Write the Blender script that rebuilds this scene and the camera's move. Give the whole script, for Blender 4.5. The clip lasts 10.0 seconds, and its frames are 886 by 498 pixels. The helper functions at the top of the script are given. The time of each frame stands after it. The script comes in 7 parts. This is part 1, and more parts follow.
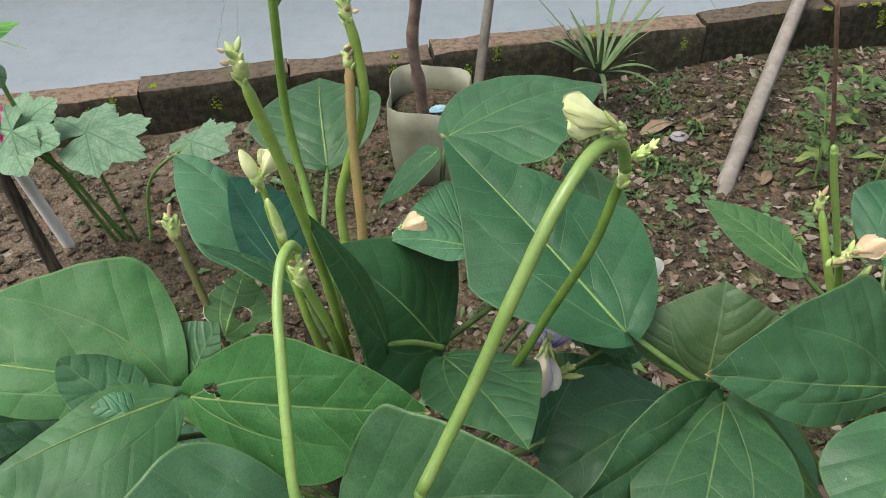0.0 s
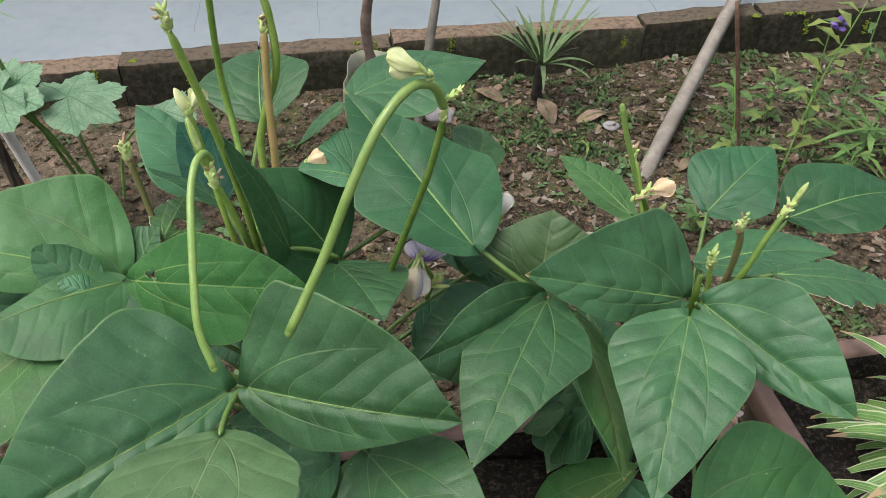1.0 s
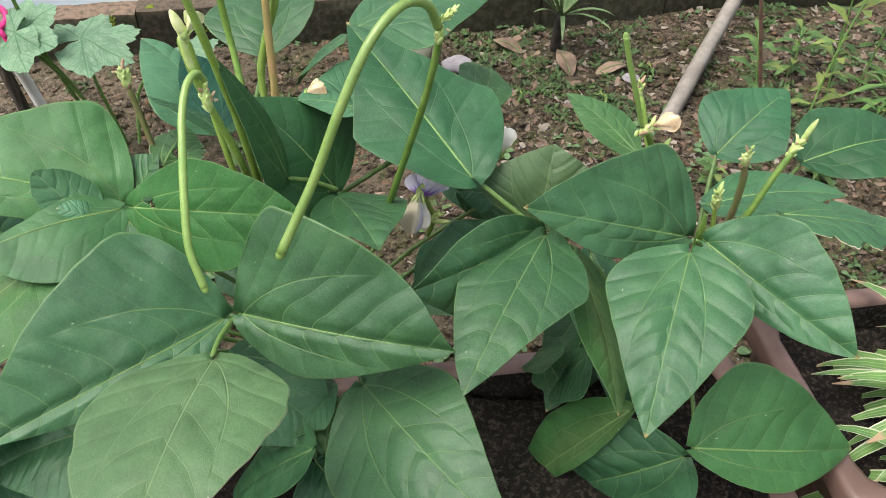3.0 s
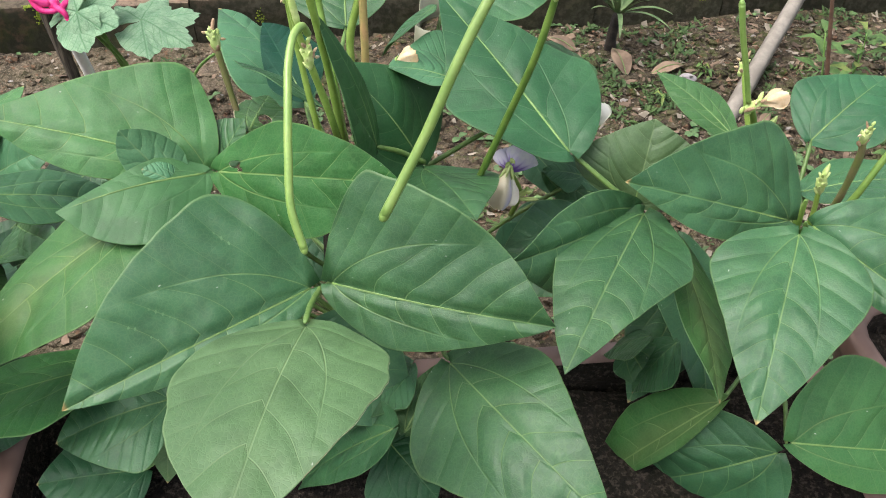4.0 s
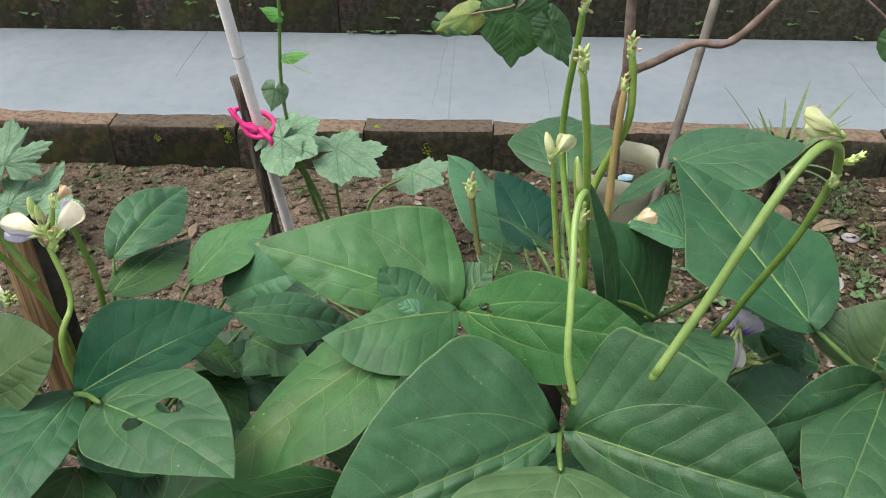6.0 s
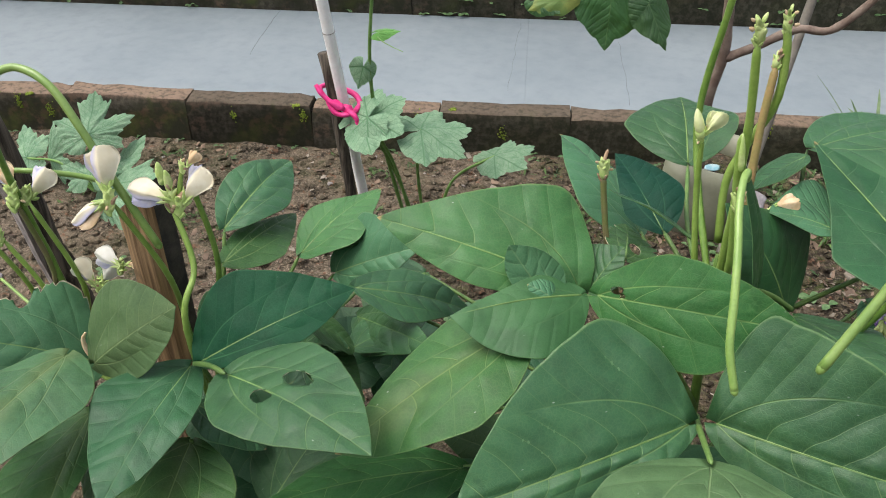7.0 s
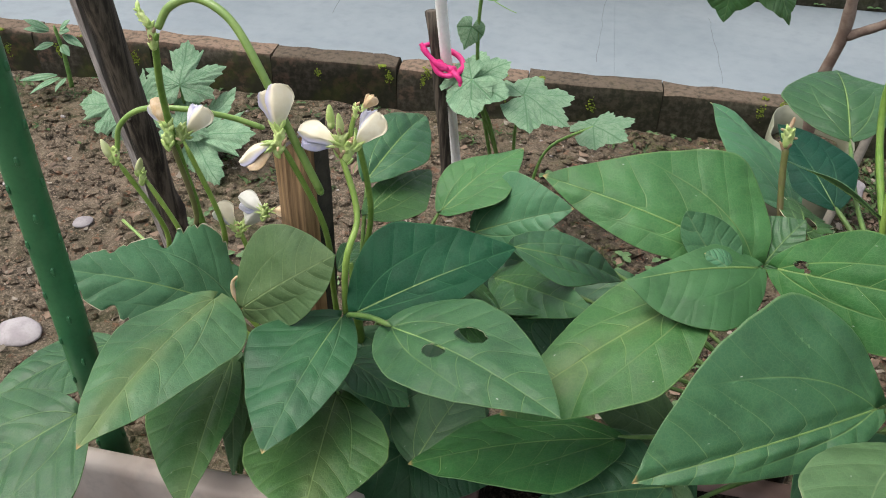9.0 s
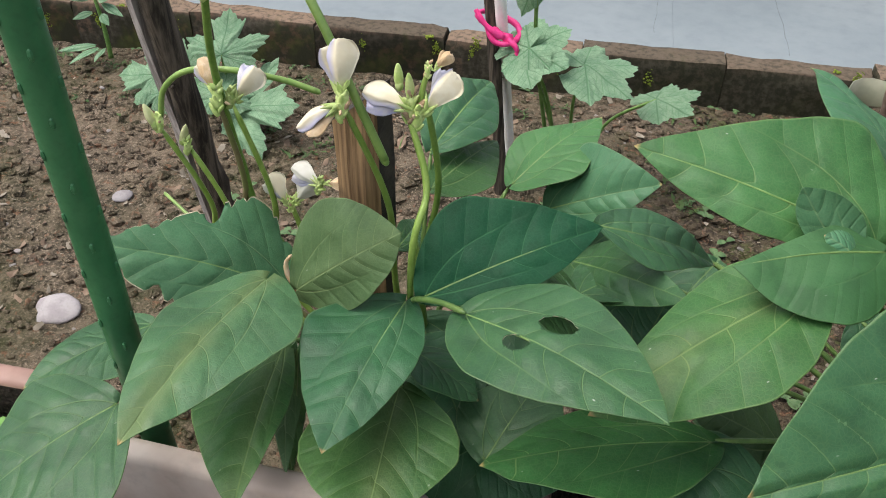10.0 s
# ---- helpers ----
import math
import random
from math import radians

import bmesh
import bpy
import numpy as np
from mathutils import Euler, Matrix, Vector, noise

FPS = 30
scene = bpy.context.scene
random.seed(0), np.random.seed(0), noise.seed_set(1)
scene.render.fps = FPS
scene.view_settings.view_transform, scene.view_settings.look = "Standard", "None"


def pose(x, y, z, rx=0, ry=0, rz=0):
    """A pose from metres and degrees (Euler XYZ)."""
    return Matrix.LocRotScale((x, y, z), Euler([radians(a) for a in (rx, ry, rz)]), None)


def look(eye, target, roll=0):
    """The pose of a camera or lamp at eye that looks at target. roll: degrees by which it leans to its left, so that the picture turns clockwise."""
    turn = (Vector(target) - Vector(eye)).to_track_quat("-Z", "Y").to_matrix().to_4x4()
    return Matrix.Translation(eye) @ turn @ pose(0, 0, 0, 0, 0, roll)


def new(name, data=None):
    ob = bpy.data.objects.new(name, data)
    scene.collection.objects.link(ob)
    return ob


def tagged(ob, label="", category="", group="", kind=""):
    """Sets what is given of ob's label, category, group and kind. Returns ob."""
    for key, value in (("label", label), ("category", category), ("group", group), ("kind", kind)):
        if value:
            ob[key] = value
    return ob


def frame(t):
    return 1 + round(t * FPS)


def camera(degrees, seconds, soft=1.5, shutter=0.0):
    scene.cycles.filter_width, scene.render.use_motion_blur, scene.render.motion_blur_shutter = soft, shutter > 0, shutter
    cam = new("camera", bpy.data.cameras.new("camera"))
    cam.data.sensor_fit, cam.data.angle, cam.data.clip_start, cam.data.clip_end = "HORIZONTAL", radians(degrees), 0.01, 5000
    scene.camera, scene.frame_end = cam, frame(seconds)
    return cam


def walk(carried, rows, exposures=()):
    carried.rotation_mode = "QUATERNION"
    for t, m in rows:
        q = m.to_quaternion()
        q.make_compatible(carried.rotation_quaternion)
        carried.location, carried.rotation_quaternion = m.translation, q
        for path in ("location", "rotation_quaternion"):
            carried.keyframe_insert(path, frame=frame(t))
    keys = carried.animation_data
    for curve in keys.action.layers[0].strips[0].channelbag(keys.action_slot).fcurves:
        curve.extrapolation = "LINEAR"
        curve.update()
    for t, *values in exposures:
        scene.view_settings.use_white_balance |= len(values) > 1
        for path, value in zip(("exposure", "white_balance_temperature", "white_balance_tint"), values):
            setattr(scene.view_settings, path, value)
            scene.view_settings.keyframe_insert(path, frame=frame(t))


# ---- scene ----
cam = camera(56.3, 10.0, soft=1.0)
PATH = [
    (0, (0.006, 0.048, 0.694), (-0.067, 1.544, -0.631), -2.4),
    (0.5, (0.042, -0.039, 0.744), (-0.016, 1.467, -0.571), -0.5),
    (1, (0.071, -0.07, 0.741), (0.032, 1.424, -0.588), 0.5),
    (1.5, (0.095, -0.073, 0.738), (0.059, 1.404, -0.609), 0.8),
    (2, (0.103, -0.066, 0.73), (0.054, 1.392, -0.638), 0.4),
    (3.5, (0.069, -0.084, 0.714), (-0.049, 1.343, -0.683), 0.1),
    (4, (0.045, -0.084, 0.694), (-0.101, 1.361, -0.681), 0.3),
    (4.5, (0.023, -0.085, 0.701), (-0.168, 1.414, -0.609), 0.3),
    (5, (0.005, -0.095, 0.717), (-0.252, 1.464, -0.509), 0.5),
    (5.5, (-0.015, -0.103, 0.72), (-0.35, 1.482, -0.453), 0.3),
    (6, (-0.042, -0.109, 0.723), (-0.444, 1.478, -0.426), 0.0),
    (7.5, (-0.124, -0.117, 0.698), (-0.643, 1.406, -0.49), 0.2),
    (8, (-0.146, -0.124, 0.695), (-0.682, 1.383, -0.505), 0.6),
    (8.5, (-0.164, -0.133, 0.694), (-0.707, 1.365, -0.515), 1.3),
    (9, (-0.18, -0.134, 0.688), (-0.73, 1.351, -0.534), 1.7),
    (9.5, (-0.198, -0.131, 0.68), (-0.764, 1.333, -0.56), 1.6),
    (10, (-0.218, -0.104, 0.654), (-0.828, 1.322, -0.608), 0.6),
]
walk(cam, [(t, look(eye, target, roll)) for t, eye, target, roll in PATH],
     exposures=((0, 0.79), (1, 0.78), (2, 0.92), (3.5, 1.2), (4.5, 1.25), (5, 0.8), (6, 0.84), (7.5, 0.82), (10, 0.82)))

# ---- world and light: bright overcast day ----
world = bpy.data.worlds.new("world")
scene.world = world
world.use_nodes = True
wn, wl = world.node_tree.nodes, world.node_tree.links
sky = wn.new("ShaderNodeTexSky")
sky.sky_type, sky.sun_disc = "NISHITA", False
sky.sun_elevation, sky.sun_rotation = radians(66), radians(-112)
sky.air_density, sky.dust_density = 1.0, 5.0
haze = wn.new("ShaderNodeHueSaturation")
haze.inputs["Saturation"].default_value = 0.5
wl.new(sky.outputs[0], haze.inputs["Color"])
wl.new(haze.outputs[0], wn["Background"].inputs[0])
wn["Background"].inputs[1].default_value = 0.15
sun = new("sun", bpy.data.lights.new("sun", "SUN"))
sun.data.energy, sun.data.angle, sun.data.color = 0.9, radians(50), (1.0, 0.97, 0.92)
sun.matrix_world = look((-0.75, -0.3, 1.7), (0, 0, 0))


# ---- materials ----
class Nodes:
    """A small builder for one node material."""

    def __init__(self, name):
        self.mat = bpy.data.materials.new(name)
        self.mat.use_nodes = True
        self.tree = self.mat.node_tree
        self.bsdf = self.tree.nodes["Principled BSDF"]

    def node(self, kind, **values):
        n = self.tree.nodes.new("ShaderNode" + kind)
        for key, value in values.items():
            setattr(n, key, value)
        return n

    def link(self, a, b):
        self.tree.links.new(a, b)

    def put(self, socket, value):
        if isinstance(value, (int, float)):
            socket.default_value = value
        elif isinstance(value, tuple):
            socket.default_value = (*value, 1.0) if len(value) == 3 and socket.type == "RGBA" else value
        else:
            self.link(value, socket)

    def math(self, op, a, b=0.0, c=None):
        n = self.node("Math", operation=op)
        self.put(n.inputs[0], a)
        self.put(n.inputs[1], b)
        if c is not None:
            self.put(n.inputs[2], c)
        return n.outputs[0]

    def step(self, a, lo, hi, to_lo=0.0, to_hi=1.0):
        n = self.node("MapRange", interpolation_type="SMOOTHSTEP")
        for s, v in zip(n.inputs, (a, lo, hi, to_lo, to_hi)):
            self.put(s, v)
        return n.outputs[0]

    def mix(self, fac, a, b, blend="MIX"):
        n = self.node("Mix", data_type="RGBA", blend_type=blend)
        self.put(n.inputs[0], fac)
        self.put(n.inputs[6], a)
        self.put(n.inputs[7], b)
        return n.outputs[2]

    def coords(self, which="Object"):
        return self.node("TexCoord").outputs[which]

    def noise(self, scale, detail=4.0, rough=0.55, vector=None):
        n = self.node("TexNoise")
        self.link(vector if vector is not None else self.coords(), n.inputs["Vector"])
        n.inputs["Scale"].default_value = scale
        n.inputs["Detail"].default_value = detail
        n.inputs["Roughness"].default_value = rough
        return n.outputs["Fac"]

    def cells(self, scale, feature="F1", vector=None, output="Distance"):
        n = self.node("TexVoronoi", feature=feature)
        self.link(vector if vector is not None else self.coords(), n.inputs["Vector"])
        n.inputs["Scale"].default_value = scale
        return n.outputs[output]

    def random(self):
        return self.node("ObjectInfo").outputs["Random"]

    def bump(self, height, strength=0.5, distance=0.002):
        n = self.node("Bump")
        n.inputs["Strength"].default_value = strength
        n.inputs["Distance"].default_value = distance
        self.put(n.inputs["Height"], height)
        self.link(n.outputs[0], self.bsdf.inputs["Normal"])

    def done(self, colour, rough=0.6, metal=0.0, spec=0.5, glow=None):
        self.put(self.bsdf.inputs["Base Color"], colour)
        self.put(self.bsdf.inputs["Roughness"], rough)
        self.bsdf.inputs["Metallic"].default_value = metal
        self.bsdf.inputs["Specular IOR Level"].default_value = spec
        if glow:
            through_light, both = self.node("BsdfTranslucent"), self.node("MixShader")
            through_light.inputs["Color"].default_value = (*glow, 1.0)
            both.inputs[0].default_value = 0.13
            self.link(self.bsdf.outputs[0], both.inputs[1])
            self.link(through_light.outputs[0], both.inputs[2])
            self.link(both.outputs[0], self.tree.nodes["Material Output"].inputs[0])
        return self.mat


def plain(name, colour, other, scale=60.0, rough=0.6, bump=0.3, depth=0.001, spec=0.4, fine=0.35, glow=None):
    """Two tones mottled at two scales, with fine relief and a tone of its own for each object."""
    m = Nodes(name)
    big, small = m.noise(scale), m.noise(scale * 6.0, 3.0)
    tone = m.mix(m.step(big, 0.35, 0.65), colour, other)
    tone = m.mix(m.math("MULTIPLY", m.step(small, 0.45, 0.8), fine), tone, tuple(c * 0.55 for c in other))
    hsv = m.node("HueSaturation")
    m.link(tone, hsv.inputs["Color"])
    m.put(hsv.inputs["Value"], m.step(m.random(), 0.0, 1.0, 0.85, 1.15))
    m.bump(m.math("ADD", big, m.math("MULTIPLY", small, 0.4)), bump, depth)
    return m.done(hsv.outputs[0], m.step(small, 0.2, 0.8, rough - 0.08, rough + 0.08), spec=spec, glow=glow)


LEAFLIGHT = (0.16, 0.34, 0.05)


def leaf_material(name, dark, light, vein, yellow=0.0, dots=0.85, rough=0.43, spec=0.30, strong=1.0, relief=1.0, netting=1.0):
    """Leaf: "blade" holds metres across and along, "veins" the way to the basal vein and the side veins' count, "outer" the outer veins' count and the share of the length."""
    m = Nodes(name)
    sep = {}
    for layer in ("blade", "veins", "outer", "rim"):
        uv = m.node("UVMap", uv_map=layer)
        sep[layer] = m.node("SeparateXYZ")
        m.link(uv.outputs[0], sep[layer].inputs[0])
        if layer == "blade":
            flat = uv.outputs[0]
    across = m.math("ABSOLUTE", sep["blade"].outputs[0])
    d, count = sep["veins"].outputs[0], sep["veins"].outputs[1]
    far, along = sep["outer"].outputs[0], sep["outer"].outputs[1]

    def comb(value):
        return m.math("ABSOLUTE", m.math("SUBTRACT", m.math("FRACT", m.math("ADD", value, 0.5)), 0.5))

    thin = m.step(along, 0.1, 1.0, 1.0, 0.45)
    mid = m.math("MULTIPLY", m.step(across, 0.0002, 0.0007, 0.92, 0.0), thin)
    basal = m.math("MULTIPLY", m.step(m.math("ABSOLUTE", d), 0.0001, 0.00055, 1.0, 0.0), m.step(along, 0.1, 0.7, 0.75, 0.12))
    inside = m.step(d, -0.0012, 0.0, 1.0, 0.0)
    inside = m.math("MAXIMUM", inside, m.step(along, 0.6, 0.75))
    saw, osaw = comb(count), comb(far)
    side = m.math("MULTIPLY", m.math("MULTIPLY", m.step(saw, 0.004, 0.024, 1.0, 0.0), inside), m.step(across, 0.0, 0.04, 0.66, 0.34))
    side = m.math("MULTIPLY", side, m.step(count, -0.4, -0.3))
    outer = m.math("MULTIPLY", m.math("MULTIPLY", m.step(osaw, 0.005, 0.026, 1.0, 0.0), m.math("SUBTRACT", 1.0, inside)), 0.26)
    bent = m.node("VectorMath", operation="ADD")
    wob = m.node("TexNoise")
    wob.inputs["Scale"].default_value = 90.0
    m.link(flat, wob.inputs["Vector"])
    scaled = m.node("VectorMath", operation="SCALE")
    m.link(wob.outputs["Color"], scaled.inputs[0])
    scaled.inputs["Scale"].default_value = 0.006
    m.link(flat, bent.inputs[0])
    m.link(scaled.outputs[0], bent.inputs[1])
    domes = m.cells(105.0, "SMOOTH_F1", bent.outputs[0])
    ladder = m.cells(120.0, "DISTANCE_TO_EDGE", bent.outputs[0])
    net = m.cells(420.0, "DISTANCE_TO_EDGE", bent.outputs[0])
    rungs = m.math("MULTIPLY", m.step(ladder, 0.004, 0.026, 1.0, 0.0), 0.15 * netting)
    fine = m.math("MULTIPLY", m.step(net, 0.02, 0.12, 1.0, 0.0), 0.12 * netting)
    veins = mid
    for other in (basal, side, outer, rungs, fine):
        veins = m.math("MAXIMUM", veins, other)
    patch, mottled = m.noise(22.0, 3.0), m.noise(160.0, 4.0, 0.6)
    cloud = m.noise(55.0, 3.0, 0.6)
    tone = m.mix(m.step(patch, 0.35, 0.7), dark, light)
    tone = m.mix(m.math("MULTIPLY", m.step(mottled, 0.4, 0.7), 0.22), tone, light)
    tone = m.mix(m.math("MULTIPLY", m.step(cloud, 0.48, 0.66), 0.55), tone, tuple(c * 0.66 for c in dark))
    grain = m.noise(900.0, 3.0, 0.6)
    tone = m.mix(m.math("MULTIPLY", m.step(grain, 0.5, 0.66), 0.30), tone, tuple(c * 0.6 for c in dark))
    if yellow:
        band = m.math("MULTIPLY", m.step(m.math("ADD", across, m.math("MULTIPLY", patch, 0.03)), 0.012, 0.032, 1.0, 0.0), yellow)
        tone = m.mix(band, tone, (0.125, 0.165, 0.06))
    hsv = m.node("HueSaturation")
    m.link(tone, hsv.inputs["Color"])
    m.put(hsv.inputs["Value"], m.step(m.random(), 0.0, 1.0, 0.86, 1.16))
    m.put(hsv.inputs["Hue"], m.step(m.random(), 0.0, 1.0, 0.49, 0.508))
    tone = m.mix(m.math("MULTIPLY", m.step(domes, 0.25, 0.6), 0.14), hsv.outputs[0], tuple(c * 0.6 for c in dark))
    tone = m.mix(m.math("MULTIPLY", veins, 0.8 * strong), tone, vein)
    smear = m.node("Mapping")
    m.link(flat, smear.inputs[0])
    smear.inputs["Rotation"].default_value = (0.0, 0.0, 0.7)
    smear.inputs["Scale"].default_value = (1.0, 0.45, 1.0)
    spots = m.cells(190.0, "F1", smear.outputs[0])
    keep = m.step(m.noise(60.0, 2.0), 0.50, 0.66)
    spots = m.math("MULTIPLY", m.step(spots, 0.03, 0.085, 1.0, 0.0), m.math("MULTIPLY", keep, dots))
    specks = m.math("MULTIPLY", m.step(m.cells(46.0, "F1", bent.outputs[0]), 0.004, 0.013, 1.0, 0.0), m.math("MULTIPLY", m.step(m.noise(25.0, 2.0), 0.45, 0.6), dots))
    tone = m.mix(m.math("MINIMUM", m.math("MAXIMUM", spots, specks), 0.9), tone, (0.50, 0.52, 0.42))
    tone = m.mix(m.step(sep["rim"].outputs[0], 0.968, 0.992, 0.0, 0.32), tone, vein)
    tip = m.math("MULTIPLY", m.step(along, 0.972, 0.992), m.math("GREATER_THAN", m.random(), 0.45))
    tone = m.mix(m.math("MULTIPLY", tip, 0.8), tone, (0.40, 0.27, 0.11))
    puff = m.math("MULTIPLY", m.step(saw, 0.0, 0.3), m.math("MULTIPLY", inside, 0.34))
    puff = m.math("ADD", puff, m.math("MULTIPLY", m.step(osaw, 0.0, 0.2), m.math("MULTIPLY", m.math("SUBTRACT", 1.0, inside), 0.22)))
    puff = m.math("ADD", puff, m.math("MULTIPLY", m.step(domes, 0.1, 0.6, 1.0, 0.0), 0.30))
    height = m.math("ADD", m.math("SUBTRACT", puff, m.math("MULTIPLY", veins, 0.3)), m.math("MULTIPLY", mottled, 0.05))
    m.bump(height, 0.75 * relief, 0.0016)
    return m.done(tone, m.step(mottled, 0.3, 0.7, rough - 0.06, rough + 0.1), spec=spec, glow=LEAFLIGHT)


DARK = leaf_material("bean_leaf_dark", (0.030, 0.099, 0.040), (0.043, 0.128, 0.048), (0.17, 0.27, 0.09), rough=0.40, spec=0.36)
DEEP = leaf_material("bean_leaf_bluish", (0.020, 0.085, 0.033), (0.028, 0.108, 0.040), (0.12, 0.21, 0.09), dots=0.35)
MID = leaf_material("bean_leaf_mid", (0.041, 0.126, 0.037), (0.057, 0.156, 0.046), (0.20, 0.29, 0.10))
PALE = leaf_material("bean_leaf_pale", (0.059, 0.121, 0.045), (0.076, 0.144, 0.056), (0.19, 0.27, 0.12), yellow=0.06, rough=0.44, spec=0.36)
YELLOW = leaf_material("bean_leaf_yellowing", (0.045, 0.121, 0.048), (0.063, 0.146, 0.059), (0.21, 0.28, 0.11), yellow=0.75)
OLIVE = leaf_material("bean_leaf_olive", (0.074, 0.150, 0.054), (0.104, 0.186, 0.074), (0.20, 0.27, 0.11), yellow=0.2, rough=0.55)
LIME = leaf_material("bean_leaf_fading", (0.033, 0.112, 0.029), (0.048, 0.143, 0.036), (0.21, 0.30, 0.10), yellow=0.4, spec=0.25)
NAVY = leaf_material("bean_leaf_blue_green", (0.006, 0.046, 0.031), (0.010, 0.060, 0.039), (0.05, 0.13, 0.07), dots=0.2, rough=0.52, spec=0.10)
SLEEK = leaf_material("bean_leaf_smooth", (0.026, 0.098, 0.035), (0.040, 0.126, 0.044), (0.13, 0.23, 0.08), strong=0.8, relief=0.35, spec=0.25)
GREYGREEN = leaf_material("bean_leaf_grey_green", (0.052, 0.155, 0.072), (0.070, 0.190, 0.090), (0.19, 0.29, 0.13), dots=0.5, rough=0.46)
BLUISH = leaf_material("bean_leaf_deep_blue", (0.009, 0.064, 0.032), (0.014, 0.082, 0.040), (0.06, 0.17, 0.07), dots=0.3, rough=0.5, spec=0.12)
CURL = leaf_material("bean_leaf_curled", (0.044, 0.132, 0.050), (0.062, 0.166, 0.062), (0.12, 0.22, 0.08), dots=0.4, strong=0.5, relief=0.6, spec=0.25)
GREEN = leaf_material("bean_leaf_green", (0.025, 0.092, 0.024), (0.034, 0.115, 0.030), (0.19, 0.28, 0.09), spec=0.12)
BACK = plain("bean_leaf_underside", (0.07, 0.16, 0.06), (0.10, 0.20, 0.08), 90.0, 0.6, glow=LEAFLIGHT)
RIMDRY = plain("dry_leaf_edge", (0.52, 0.48, 0.34), (0.40, 0.34, 0.22), 200.0, 0.8)
VEIN = plain("leaf_midrib", (0.13, 0.23, 0.06), (0.17, 0.27, 0.08), 120.0, 0.5, 0.1)
PETIOLE = plain("leaf_stalk_green", (0.080, 0.155, 0.038), (0.12, 0.20, 0.05), 120.0, 0.45, 0.15)
STALK = plain("green_stalk", (0.185, 0.295, 0.052), (0.235, 0.345, 0.075), 120.0, 0.42, 0.15)
STALKDARK = plain("dark_green_stalk", (0.105, 0.20, 0.032), (0.155, 0.255, 0.048), 120.0, 0.45, 0.15)
STALKMIX = plain("reddish_green_stalk", (0.15, 0.17, 0.05), (0.19, 0.16, 0.075), 70.0, 0.5, 0.2)
STALKBROWN = plain("browning_stalk", (0.30, 0.185, 0.080), (0.22, 0.18, 0.060), 90.0, 0.55, 0.2)
POD = plain("young_pod", (0.165, 0.275, 0.062), (0.21, 0.315, 0.08), 80.0, 0.36, 0.12, spec=0.55)
YOUNG = plain("young_petal", (0.50, 0.55, 0.24), (0.60, 0.62, 0.34), 150.0, 0.5, 0.15, fine=0.1)
BUD = plain("green_bud", (0.36, 0.49, 0.14), (0.50, 0.58, 0.24), 260.0, 0.5)
def petal_material():
    """Cream petal that turns lilac at one margin and green at its foot."""
    m = Nodes("cream_lilac_petal")
    uv = m.node("UVMap", uv_map="blade")
    sep = m.node("SeparateXYZ")
    m.link(uv.outputs[0], sep.inputs[0])
    tone = m.mix(m.step(m.noise(140.0, 4.0), 0.35, 0.7), (0.65, 0.58, 0.41), (0.71, 0.66, 0.51))
    tone = m.mix(m.math("MULTIPLY", m.step(sep.outputs[0], -0.2, -0.9), 0.75), tone, (0.42, 0.42, 0.64))
    tone = m.mix(m.step(sep.outputs[1], 0.0, 0.3, 0.7, 0.0), tone, (0.52, 0.58, 0.28))
    tone = m.mix(m.math("MULTIPLY", m.step(m.noise(70.0, 4.0), 0.6, 0.75), 0.3), tone, (0.55, 0.42, 0.28))
    m.bump(m.noise(220.0, 3.0), 0.15, 0.001)
    return m.done(tone, 0.5, spec=0.3)


def throat_material():
    """White petal with violet veins running out of its throat."""
    m = Nodes("violet_throat_petal")
    uv = m.node("UVMap", uv_map="blade")
    sep = m.node("SeparateXYZ")
    m.link(uv.outputs[0], sep.inputs[0])
    rays = m.math("ABSOLUTE", m.math("SINE", m.math("MULTIPLY", sep.outputs[0], 9.0)))
    reach = m.math("ADD", sep.outputs[1], m.math("MULTIPLY", rays, 0.16))
    tone = m.mix(m.step(m.noise(140.0, 4.0), 0.35, 0.7), (0.60, 0.56, 0.66), (0.72, 0.69, 0.72))
    tone = m.mix(m.step(reach, 0.42, 0.85, 0.6, 0.0), tone, (0.40, 0.33, 0.62))
    tone = m.mix(m.step(reach, 0.28, 0.62, 1.0, 0.0), tone, (0.16, 0.07, 0.34))
    m.bump(m.noise(220.0, 3.0), 0.15, 0.001)
    return m.done(tone, 0.5, spec=0.3)


